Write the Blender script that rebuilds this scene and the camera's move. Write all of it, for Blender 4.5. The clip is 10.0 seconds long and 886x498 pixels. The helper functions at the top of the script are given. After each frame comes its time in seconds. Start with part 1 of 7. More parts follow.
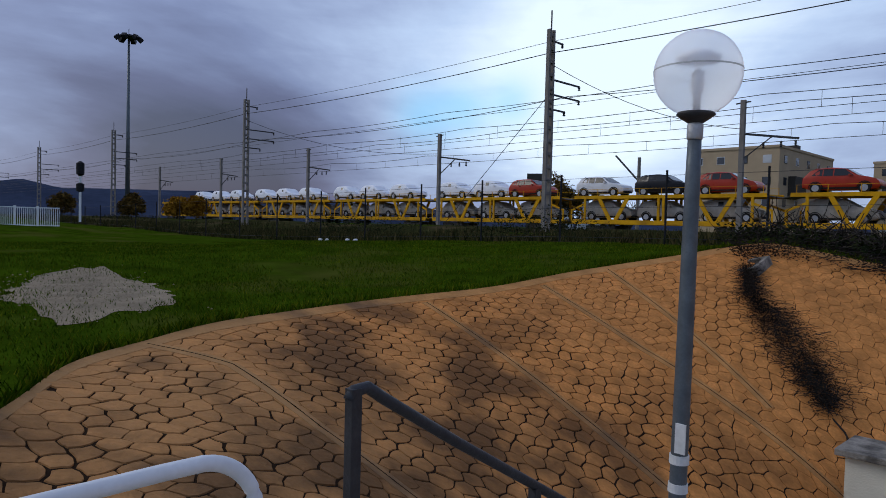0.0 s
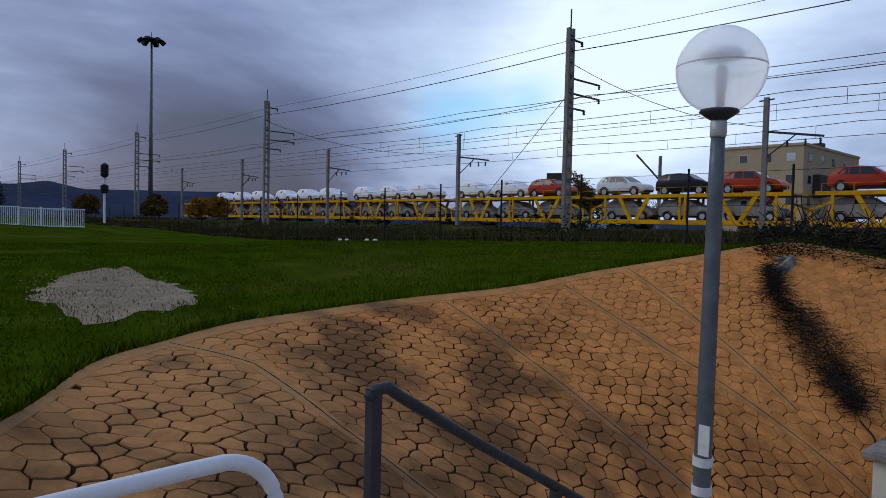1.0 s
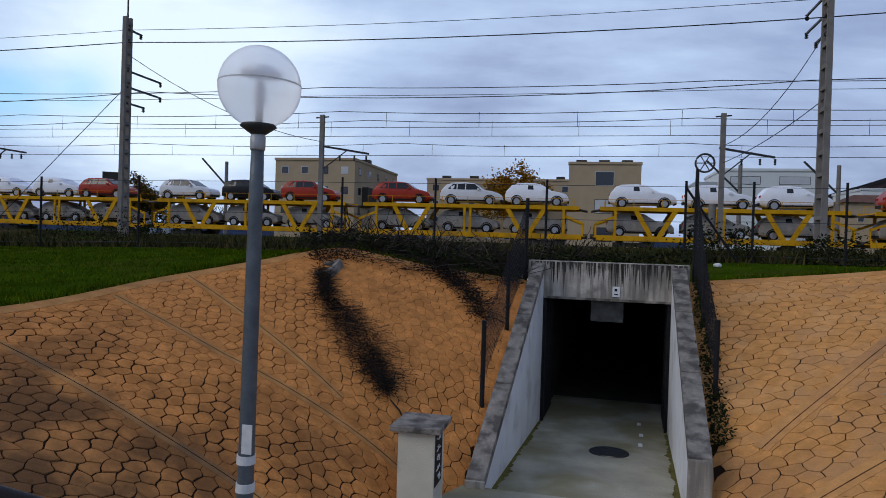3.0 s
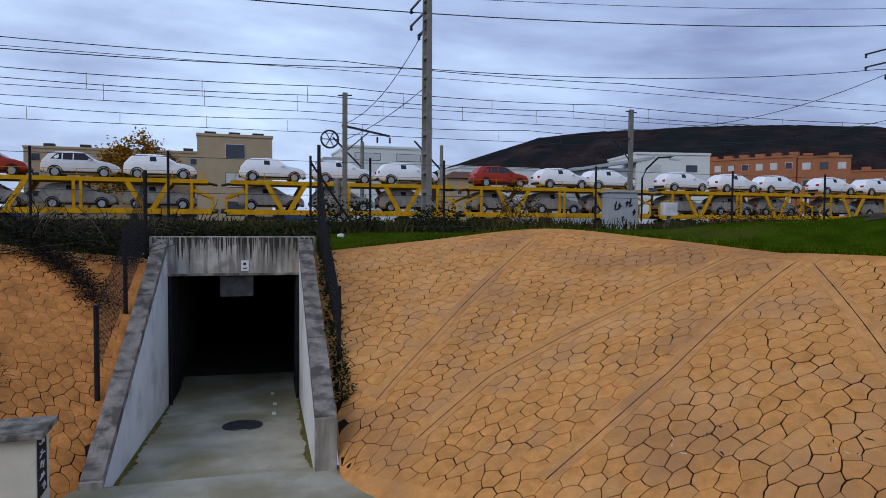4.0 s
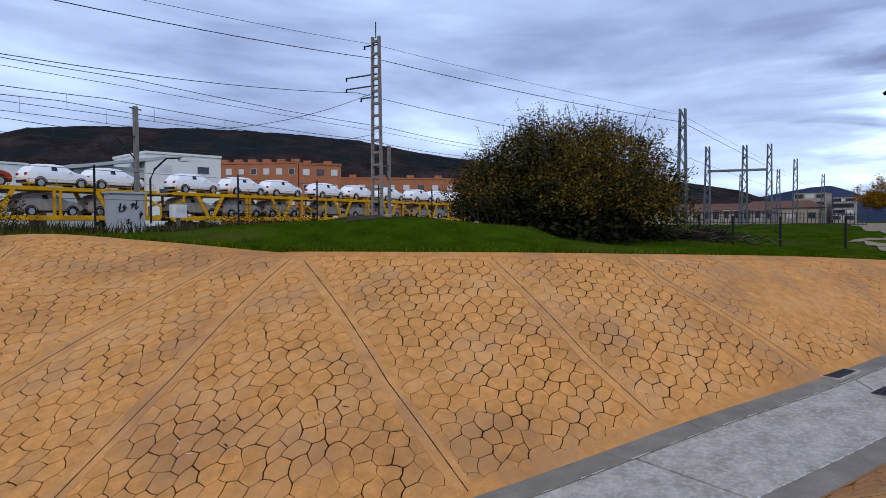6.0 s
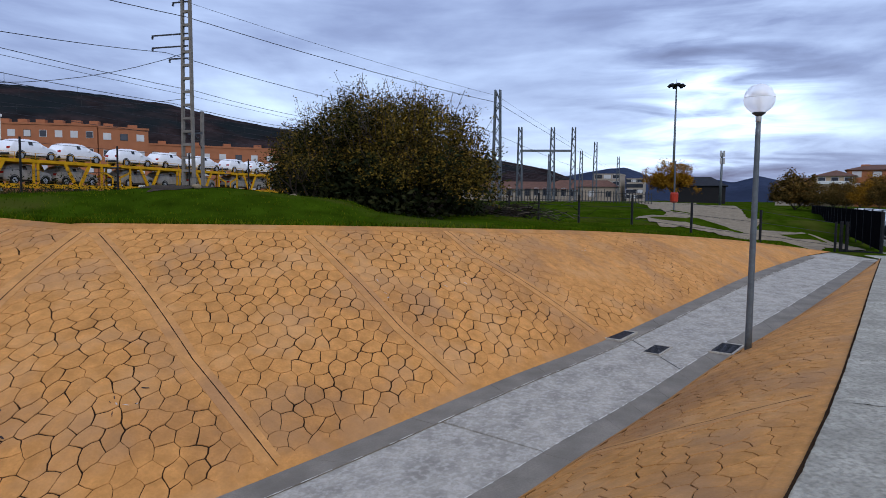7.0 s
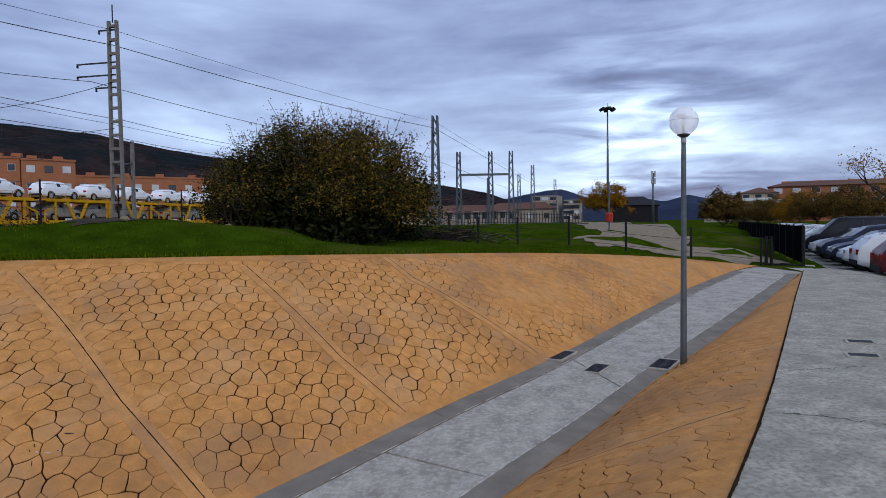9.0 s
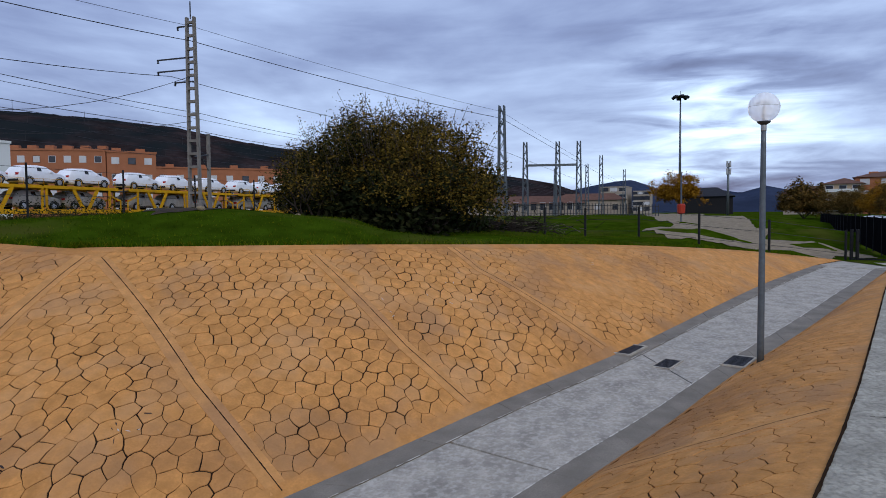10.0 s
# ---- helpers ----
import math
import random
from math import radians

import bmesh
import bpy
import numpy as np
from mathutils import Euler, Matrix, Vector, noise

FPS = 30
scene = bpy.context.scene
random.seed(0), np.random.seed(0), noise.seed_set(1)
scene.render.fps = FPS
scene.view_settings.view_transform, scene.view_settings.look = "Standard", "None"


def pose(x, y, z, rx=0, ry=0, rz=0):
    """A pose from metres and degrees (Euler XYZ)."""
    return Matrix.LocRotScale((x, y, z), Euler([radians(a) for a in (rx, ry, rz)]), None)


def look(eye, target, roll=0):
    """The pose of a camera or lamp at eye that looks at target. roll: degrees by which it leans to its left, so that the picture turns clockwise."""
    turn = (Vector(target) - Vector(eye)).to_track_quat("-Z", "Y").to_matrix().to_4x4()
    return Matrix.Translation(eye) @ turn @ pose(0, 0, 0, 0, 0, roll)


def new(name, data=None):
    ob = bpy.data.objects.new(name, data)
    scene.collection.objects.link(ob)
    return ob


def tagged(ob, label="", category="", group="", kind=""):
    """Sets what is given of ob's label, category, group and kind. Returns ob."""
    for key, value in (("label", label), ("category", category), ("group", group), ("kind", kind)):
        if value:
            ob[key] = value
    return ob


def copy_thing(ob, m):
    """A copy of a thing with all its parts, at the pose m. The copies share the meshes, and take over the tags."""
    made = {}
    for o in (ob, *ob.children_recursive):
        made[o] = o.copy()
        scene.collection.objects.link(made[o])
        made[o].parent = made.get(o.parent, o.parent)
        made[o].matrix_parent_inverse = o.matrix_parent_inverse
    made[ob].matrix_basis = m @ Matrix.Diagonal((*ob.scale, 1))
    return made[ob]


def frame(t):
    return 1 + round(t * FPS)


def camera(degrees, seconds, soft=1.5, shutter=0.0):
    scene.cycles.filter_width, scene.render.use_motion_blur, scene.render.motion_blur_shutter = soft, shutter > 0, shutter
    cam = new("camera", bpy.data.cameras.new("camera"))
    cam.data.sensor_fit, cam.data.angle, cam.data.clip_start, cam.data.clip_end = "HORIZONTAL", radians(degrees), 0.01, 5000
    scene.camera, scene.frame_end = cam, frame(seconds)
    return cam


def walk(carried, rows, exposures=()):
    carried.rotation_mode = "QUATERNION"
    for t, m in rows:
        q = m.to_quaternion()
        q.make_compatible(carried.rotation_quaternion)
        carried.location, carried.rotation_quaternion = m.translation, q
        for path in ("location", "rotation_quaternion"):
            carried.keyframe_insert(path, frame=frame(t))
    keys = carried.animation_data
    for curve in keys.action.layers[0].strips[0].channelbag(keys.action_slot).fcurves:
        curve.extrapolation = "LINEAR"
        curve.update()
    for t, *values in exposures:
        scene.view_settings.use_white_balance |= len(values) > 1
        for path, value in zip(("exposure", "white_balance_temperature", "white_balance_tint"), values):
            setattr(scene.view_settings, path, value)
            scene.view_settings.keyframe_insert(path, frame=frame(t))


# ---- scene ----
cam = camera(66.11, 10.0, soft=0.9)
PATH = (
    (0, -0.214, 0.209, 1.577, 87.98, -1.47, 45.55),
    (0.5, -0.224, 0.205, 1.576, 88.46, -1.22, 46.25),
    (1, -0.224, 0.215, 1.575, 87.94, -1.31, 47.17),
    (1.5, -0.222, 0.257, 1.576, 89.05, -1.14, 40.97),
    (2, -0.213, 0.311, 1.574, 88.67, -1.14, 33.34),
    (2.2, -0.180, 0.282, 1.583, 88.97, -1.13, 29.99),
    (3.3, -0.045, 0.213, 1.594, 89.00, -1.34, 3.80),
    (3.5, -0.007, 0.205, 1.597, 88.52, -0.74, -2.04),
    (4, 0.050, 0.147, 1.580, 87.72, -0.38, -18.06),
    (4.5, 0.097, 0.055, 1.590, 87.27, -0.11, -30.09),
    (5, 0.082, 0.005, 1.616, 86.24, 0.83, -44.84),
    (5.2, 0.095, -0.024, 1.615, 86.23, 0.83, -50.71),
    (6.3, 0.069, -0.167, 1.603, 87.83, 0.10, -59.71),
    (6.5, 0.050, -0.227, 1.605, 87.35, -0.20, -63.12),
    (7, 0.092, -0.222, 1.602, 85.71, -0.70, -72.02),
    (7.5, 0.122, -0.252, 1.607, 84.87, 0.09, -76.59),
    (8, 0.130, -0.297, 1.598, 84.80, 0.65, -79.22),
    (8.5, 0.157, -0.301, 1.632, 86.40, 1.29, -79.94),
    (9, 0.147, -0.257, 1.613, 87.79, 0.79, -76.97),
    (9.5, 0.165, -0.234, 1.616, 87.08, 0.74, -73.43),
    (10, 0.196, -0.237, 1.603, 87.09, 0.54, -71.45),
)
walk(cam, [(t, pose(x, y, z, rx, ry, rz)) for t, x, y, z, rx, ry, rz in PATH], [(0, -0.24), (2.2, -0.30), (3.4, -0.22), (4, 0.0), (4.5, 0.12), (6.5, 0.26), (8, 0.14), (9, 0.04), (10, 0.08)])

# ---- world and light ----
SUN_AZ, SUN_EL = 238.0, 34.0     # degrees from +y towards +x, and up; behind thin cloud
world = bpy.data.worlds.new("sky")
scene.world = world
world.use_nodes = True
wn, wl = world.node_tree.nodes, world.node_tree.links
wn.clear()
w_out = wn.new("ShaderNodeOutputWorld")
w_bg = wn.new("ShaderNodeBackground")
w_sky = wn.new("ShaderNodeTexSky")
w_sky.sky_type = "NISHITA"
w_sky.sun_disc = False
w_sky.sun_elevation = radians(SUN_EL)
w_sky.sun_rotation = radians(SUN_AZ)
w_sky.dust_density = 2.0
w_co = wn.new("ShaderNodeTexCoord")
w_sep = wn.new("ShaderNodeSeparateXYZ")
wl.new(w_co.outputs["Generated"], w_sep.inputs[0])


def w_math(op, a, b=None, clamp=False):
    n = wn.new("ShaderNodeMath")
    n.operation, n.use_clamp = op, clamp
    for i, v in enumerate((a, b)):
        if v is None:
            continue
        if isinstance(v, (int, float)):
            n.inputs[i].default_value = v
        else:
            wl.new(v, n.inputs[i])
    return n.outputs[0]


def w_ramp(fac, stops):
    n = wn.new("ShaderNodeValToRGB")
    while len(n.color_ramp.elements) < len(stops):
        n.color_ramp.elements.new(0.5)
    for e, (p, c) in zip(n.color_ramp.elements, stops):
        e.position, e.color = p, (*c, 1)
    wl.new(fac, n.inputs[0])
    return n.outputs[0]


# clouds lie on a flat layer: the direction divided by its height
w_h = w_math("ADD", w_math("MAXIMUM", w_sep.outputs[2], 0.0), 0.19)
w_cx, w_cy = w_math("DIVIDE", w_sep.outputs[0], w_h), w_math("DIVIDE", w_sep.outputs[1], w_h)
w_comb = wn.new("ShaderNodeCombineXYZ")
wl.new(w_cx, w_comb.inputs[0]), wl.new(w_cy, w_comb.inputs[1])
w_n1 = wn.new("ShaderNodeTexNoise")
w_n1.inputs["Scale"].default_value, w_n1.inputs["Detail"].default_value = 0.42, 9.0
w_n1.inputs["Roughness"].default_value, w_n1.inputs["Distortion"].default_value = 0.58, 0.45
wl.new(w_comb.outputs[0], w_n1.inputs["Vector"])
w_n2 = wn.new("ShaderNodeTexNoise")
w_n2.inputs["Scale"].default_value, w_n2.inputs["Detail"].default_value = 1.3, 6.0
wl.new(w_comb.outputs[0], w_n2.inputs["Vector"])
w_mix = w_math("ADD", w_math("MULTIPLY", w_n1.outputs[0], 0.75), w_math("MULTIPLY", w_n2.outputs[0], 0.25))


def w_toward(az, el, power):
    """How near a direction lies to the sun's or a thin place in the cloud."""
    d = Vector((math.sin(radians(az)) * math.cos(radians(el)), math.cos(radians(az)) * math.cos(radians(el)), math.sin(radians(el))))
    n = wn.new("ShaderNodeVectorMath")
    n.operation = "DOT_PRODUCT"
    wl.new(w_co.outputs["Generated"], n.inputs[0])
    n.inputs[1].default_value = d
    return w_math("POWER", w_math("MAXIMUM", n.outputs["Value"], 0.0), power)


def w_sum(*terms):
    total = terms[0]
    for term in terms[1:]:
        total = w_math("ADD", total, term)
    return total


# thin and thick places in the cloud: bearing, height, narrowness, weight
w_places = [w_math("MULTIPLY", w_toward(az, el, p), k) for az, el, p, k in (
    (-36, 12, 45, 0.33), (-26, 21, 30, 0.12), (-80, 12, 5, -0.09), (-64, 1, 50, -0.42), (-45, -3, 160, -0.08), (2, 14, 30, 0.07),
    (76, 17, 22, 0.02), (107, 11, 45, -0.07), (94, 13, 120, -0.05), (48, 6, 40, -0.04))]
# long gaps low over the eastern horizon
w_long = wn.new("ShaderNodeMapping")
w_long.inputs["Scale"].default_value = (5.5, 5.5, 36.0)
wl.new(w_co.outputs["Generated"], w_long.inputs[0])
w_n3 = wn.new("ShaderNodeTexNoise")
w_n3.inputs["Scale"].default_value, w_n3.inputs["Detail"].default_value, w_n3.inputs["Distortion"].default_value = 1.0, 7.0, 0.5
wl.new(w_long.outputs[0], w_n3.inputs["Vector"])
w_gap = w_math("MULTIPLY", w_math("SUBTRACT", w_n3.outputs[0], 0.47), w_math("MULTIPLY", w_toward(94, 5, 110), 1.25))
w_fine = w_math("MULTIPLY", w_math("SUBTRACT", w_n3.outputs[0], 0.5), 0.10)
w_fac = w_math("ADD", w_sum(w_mix, w_gap, w_fine, *w_places), 0.0, clamp=True)
w_cloud = w_ramp(w_fac, [(0.16, (0.05, 0.056, 0.13)), (0.30, (0.115, 0.13, 0.265)), (0.42, (0.235, 0.295, 0.52)), (0.52, (0.42, 0.53, 0.81)), (0.61, (0.61, 0.78, 1.09)), (0.76, (1.04, 1.22, 1.40))])
w_skys = wn.new("ShaderNodeVectorMath")
w_skys.operation = "SCALE"
w_skys.inputs["Scale"].default_value = 0.12
wl.new(w_sky.outputs[0], w_skys.inputs[0])
w_blend = wn.new("ShaderNodeMix")
w_blend.data_type = "RGBA"
w_blend.inputs["Factor"].default_value = 0.86
w_blue = wn.new("ShaderNodeMix")      # blue sky through the hole beside the brightest cloud
w_blue.data_type = "RGBA"
w_blue.inputs["B"].default_value = (0.30, 0.80, 1.25, 1)
wl.new(w_math("MULTIPLY", w_sum(w_toward(-47.5, 9.0, 1300), w_toward(-44, 9.6, 1300), w_toward(-40, 10.2, 1500)), w_math("ADD", w_n2.outputs[0], 0.1), clamp=True), w_blue.inputs["Factor"])
wl.new(w_cloud, w_blue.inputs["A"])
wl.new(w_skys.outputs[0], w_blend.inputs["A"]), wl.new(w_blue.outputs["Result"], w_blend.inputs["B"])
wl.new(w_blend.outputs["Result"], w_bg.inputs["Color"])
w_bg.inputs["Strength"].default_value = 1.08
wl.new(w_bg.outputs[0], w_out.inputs[0])

sun = new("sun", bpy.data.lights.new("sun", "SUN"))
sun.data.energy, sun.data.angle, sun.data.color = 0.95, radians(30), (1.0, 0.95, 0.87)
sun_to = Vector((math.sin(radians(SUN_AZ)) * math.cos(radians(SUN_EL)), math.cos(radians(SUN_AZ)) * math.cos(radians(SUN_EL)), math.sin(radians(SUN_EL))))
sun.matrix_world = look(sun_to * 60, (0, 0, 0))

# ---- materials ----


def mat(name, base, rough=0.7, metal=0.0, var=0.25, scale=6.0, fine=60.0, bump=0.15, bump_scale=None, tint=None, tint_at=0.5, tint_amount=0.6, tint_scale=0.6, spec=0.10, rnd=0.0, streak=0.0, coords="Object", zone=None, pale=None, wash=None):
    """A procedural surface: a base colour with coarse and fine variation, blotches of a second colour, and fine relief."""
    m = bpy.data.materials.new(name)
    m.use_nodes = True
    N, L = m.node_tree.nodes, m.node_tree.links
    b = N["Principled BSDF"]
    b.inputs["Roughness"].default_value, b.inputs["Metallic"].default_value = rough, metal
    b.inputs["Specular IOR Level"].default_value = spec
    co = N.new("ShaderNodeTexCoord") if coords == "Object" else N.new("ShaderNodeNewGeometry")
    vec = co.outputs["Object"] if coords == "Object" else co.outputs["Position"]

    def tex(s, detail=5.0, stretch=None):
        n = N.new("ShaderNodeTexNoise")
        n.inputs["Scale"].default_value, n.inputs["Detail"].default_value = s, detail
        if stretch:
            mp = N.new("ShaderNodeMapping")
            mp.inputs["Scale"].default_value = stretch
            L.new(vec, mp.inputs[0]), L.new(mp.outputs[0], n.inputs["Vector"])
        else:
            L.new(vec, n.inputs["Vector"])
        return n.outputs[0]

    def mixc(fac, a, c, mode="MIX"):
        n = N.new("ShaderNodeMix")
        n.data_type, n.blend_type = "RGBA", mode
        L.new(fac, n.inputs["Factor"]) if not isinstance(fac, float) else setattr(n.inputs["Factor"], "default_value", fac)
        for k, v in (("A", a), ("B", c)):
            if isinstance(v, tuple):
                n.inputs[k].default_value = (*v, 1)
            else:
                L.new(v, n.inputs[k])
        return n.outputs["Result"]

    def mr(v, a, c, lo, hi):
        n = N.new("ShaderNodeMapRange")
        n.inputs[1].default_value, n.inputs[2].default_value, n.inputs[3].default_value, n.inputs[4].default_value = a, c, lo, hi
        L.new(v, n.inputs[0])
        return n.outputs[0]

    col = mixc(mr(tex(scale), 0.3, 0.7, 0, 1), tuple(c * (1 - var) for c in base), tuple(min(1, c * (1 + var)) for c in base))
    col = mixc(mr(tex(fine, 3.0), 0.3, 0.7, 0, 0.5), col, tuple(c * (1 - var * 1.2) for c in base))
    def across(y0, y1, lo, hi):
        """A share that runs from lo to hi between two places on the world's y, with a ragged front."""
        ps, sx, ad = N.new("ShaderNodeNewGeometry"), N.new("ShaderNodeSeparateXYZ"), N.new("ShaderNodeMath")
        L.new(ps.outputs["Position"], sx.inputs[0])
        ad.operation = "MULTIPLY_ADD"
        L.new(tex(0.7, 3.0), ad.inputs[0])
        ad.inputs[1].default_value = 3.0
        L.new(sx.outputs[1], ad.inputs[2])
        return mr(ad.outputs[0], y0 + 1.5, y1 + 1.5, lo, hi)

    if wash:
        col = mixc(mr(tex(wash[1], 7.0), wash[2] - 0.05, wash[2] + 0.12, 0, wash[3]), col, wash[0])
    if pale:
        col = mixc(across(pale[1], pale[2], pale[3], 0.0), col, pale[0])
    if tint:
        share = mr(tex(tint_scale, 6.0), tint_at - 0.06, tint_at + 0.1, 0, tint_amount)
        if zone:
            both = N.new("ShaderNodeMath")
            both.operation = "MULTIPLY"
            L.new(share, both.inputs[0]), L.new(across(zone[0], zone[1], 1.0, zone[2]), both.inputs[1])
            share = both.outputs[0]
        col = mixc(share, col, tint)
    if streak:
        col = mixc(mr(tex(3.0, 4.0, (2.2, 2.2, 0.22)), 0.44, 0.60, 0, streak), col, tuple(c * 0.35 for c in base))
    if rnd:
        oi = N.new("ShaderNodeObjectInfo")
        gi = N.new("ShaderNodeNewGeometry")
        s = N.new("ShaderNodeMath")
        s.operation = "ADD"
        L.new(oi.outputs["Random"], s.inputs[0]), L.new(gi.outputs["Random Per Island"], s.inputs[1])
        h = N.new("ShaderNodeHueSaturation")
        L.new(mr(s.outputs[0], 0, 2, 1 - rnd, 1 + rnd), h.inputs["Value"]), L.new(col, h.inputs["Color"])
        col = h.outputs[0]
    L.new(col, b.inputs["Base Color"])
    L.new(mr(tex(scale * 2.3), 0.3, 0.7, max(0.02, rough - 0.1), min(1, rough + 0.1)), b.inputs["Roughness"])
    if bump:
        bp = N.new("ShaderNodeBump")
        bp.inputs["Strength"].default_value, bp.inputs["Distance"].default_value = bump, 0.02
        L.new(tex(bump_scale or fine, 6.0), bp.inputs["Height"]), L.new(bp.outputs[0], b.inputs["Normal"])
    return m


M = {}
M["tan"] = mat("stamped_concrete_tan", (0.56, 0.262, 0.080), 0.75, var=0.20, scale=7.0, fine=38, bump=0.6, bump_scale=22, tint=(0.20, 0.105, 0.060), tint_at=0.56, tint_amount=0.42, tint_scale=0.75, coords="World", rnd=0.13, spec=0.05, wash=((0.61, 0.345, 0.155), 1.5, 0.53, 0.42))
M["joint"] = mat("stamped_joint_dark", (0.034, 0.021, 0.013), 0.95, var=0.3, scale=5, fine=60, coords="World", spec=0.0)
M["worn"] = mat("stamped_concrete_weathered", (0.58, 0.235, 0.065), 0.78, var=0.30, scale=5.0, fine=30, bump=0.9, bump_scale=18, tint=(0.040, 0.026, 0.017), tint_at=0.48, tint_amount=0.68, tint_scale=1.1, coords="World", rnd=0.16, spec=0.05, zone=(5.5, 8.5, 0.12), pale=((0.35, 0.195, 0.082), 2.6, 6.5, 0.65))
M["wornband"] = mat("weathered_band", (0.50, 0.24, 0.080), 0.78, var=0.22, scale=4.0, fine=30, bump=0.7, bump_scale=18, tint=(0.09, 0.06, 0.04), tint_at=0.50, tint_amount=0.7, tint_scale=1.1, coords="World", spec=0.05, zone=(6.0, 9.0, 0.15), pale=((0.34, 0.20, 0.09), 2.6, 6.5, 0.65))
M["band"] = mat("stamped_concrete_band", (0.58, 0.285, 0.098), 0.75, var=0.18, scale=6.0, fine=40, bump=0.5, bump_scale=24, tint=(0.27, 0.15, 0.09), tint_at=0.56, tint_amount=0.45, tint_scale=0.7, coords="World", spec=0.05)
M["ground"] = mat("grass_soil", (0.034, 0.062, 0.003), 0.95, spec=0.0, var=0.40, scale=1.6, fine=30, bump=0.8, bump_scale=14, tint=(0.075, 0.070, 0.016), tint_at=0.58, tint_amount=0.55, tint_scale=0.45, coords="World")
M["concrete"] = mat("concrete_grey", (0.46, 0.425, 0.345), 0.88, var=0.30, scale=4.0, fine=26, bump=1.0, bump_scale=32, tint=(0.20, 0.185, 0.145), tint_at=0.52, tint_amount=0.55, tint_scale=20.0, coords="World", spec=0.06, wash=((0.26, 0.245, 0.195), 1.1, 0.52, 0.45))
M["ramp"] = mat("ramp_concrete", (0.41, 0.375, 0.315), 0.82, var=0.30, scale=3.5, fine=30, bump=0.8, bump_scale=36, tint=(0.60, 0.56, 0.49), tint_at=0.53, tint_amount=0.45, tint_scale=16.0, coords="World", spec=0.08)
M["paleedge"] = mat("chipped_concrete", (0.62, 0.59, 0.52), 0.9, var=0.2, scale=9, fine=50, coords="World")
M["gutter"] = mat("gutter_concrete", (0.235, 0.208, 0.168), 0.8, var=0.25, scale=2.5, fine=60, bump=0.35, rnd=0.05, coords="World")
M["floor"] = mat("underpass_floor", (0.40, 0.375, 0.29), 0.65, var=0.25, scale=1.5, fine=40, tint=(0.20, 0.175, 0.075), tint_at=0.48, tint_amount=0.65, tint_scale=0.9, coords="World")
M["wallc"] = mat("weathered_concrete", (0.47, 0.43, 0.37), 0.9, var=0.28, scale=3, fine=60, bump=0.5, streak=0.8, tint=(0.10, 0.09, 0.075), tint_at=0.58, tint_amount=0.6, tint_scale=2.5, coords="World")
# tunnel darkness put into this colour; it also serves the real drip grime
M["grime_shade"] = mat("shaded_grimy_wall", (0.075, 0.070, 0.062), 0.9, var=0.35, scale=2, fine=40, coords="World")
M["coping"] = mat("coping_concrete", (0.27, 0.245, 0.21), 0.92, var=0.35, scale=6, fine=50, bump=0.9, bump_scale=30, tint=(0.055, 0.05, 0.045), tint_at=0.51, tint_amount=0.8, tint_scale=4.5, coords="World")
M["white"] = mat("white_paint", (0.70, 0.71, 0.71), 0.75, var=0.08, scale=2, fine=50, bump=0.2, tint=(0.36, 0.35, 0.31), tint_at=0.58, tint_amount=0.55, tint_scale=1.6, coords="World")
M["black"] = mat("black_painted_steel", (0.018, 0.018, 0.02), 0.55, var=0.3, scale=8)
M["galv"] = mat("galvanised_steel", (0.13, 0.15, 0.165), 0.5, 0.5, var=0.2, scale=12, fine=90, bump=0.08)
M["steelgrey"] = mat("grey_painted_steel", (0.055, 0.056, 0.06), 0.45, 0.3, var=0.2, scale=10)
M["whitetube"] = mat("white_painted_tube", (0.70, 0.71, 0.72), 0.4, var=0.08, scale=10, bump=0.05)
M["yellow"] = mat("wagon_yellow", (0.64, 0.325, 0.010), 0.6, var=0.18, scale=2, fine=30, tint=(0.20, 0.10, 0.02), tint_at=0.57, tint_amount=0.6, tint_scale=1.0, spec=0.06)
M["polec"] = mat("pole_concrete", (0.215, 0.198, 0.178), 0.88, var=0.22, scale=3, fine=50)
M["wire"] = mat("wire_dark", (0.045, 0.045, 0.05), 0.6, 0.4, var=0.1, bump=0)
M["ballast"] = mat("ballast", (0.16, 0.145, 0.13), 0.95, var=0.4, scale=8, fine=30, bump=1.0, bump_scale=18, coords="World")
M["rail"] = mat("rail_steel", (0.13, 0.09, 0.07), 0.5, 0.7, var=0.2)


def part(name, bm, material, parent=None, label=""):
    """Links a bmesh as one mesh object, under a thing or a part."""
    me = bpy.data.meshes.new(name)
    bm.to_mesh(me)
    bm.free()
    me.materials.append(material)
    ob = new(name, me)
    if parent is not None:
        ob.parent = parent
    if label:
        ob["label"] = label
    return ob


def thing(name, label, category, group="", kind="", at=None):
    ob = new(name)
    ob.empty_display_size = 0.1
    if at is not None:
        ob.matrix_basis = at
    return tagged(ob, label, category, group, kind)


def smooth(ob):
    for p in ob.data.polygons:
        p.use_smooth = True
    return ob


def box(bm, x0, x1, y0, y1, z0, z1, bevel=0.0):
    v = [bm.verts.new(p) for p in ((x0, y0, z0), (x1, y0, z0), (x1, y1, z0), (x0, y1, z0), (x0, y0, z1), (x1, y0, z1), (x1, y1, z1), (x0, y1, z1))]
    fs = [bm.faces.new([v[i] for i in q]) for q in ((3, 2, 1, 0), (4, 5, 6, 7), (0, 1, 5, 4), (1, 2, 6, 5), (2, 3, 7, 6), (3, 0, 4, 7))]
    if bevel:
        bmesh.ops.bevel(bm, geom=list({e for f in fs for e in f.edges}), offset=bevel, segments=2, affect="EDGES", profile=0.7)
    return bm


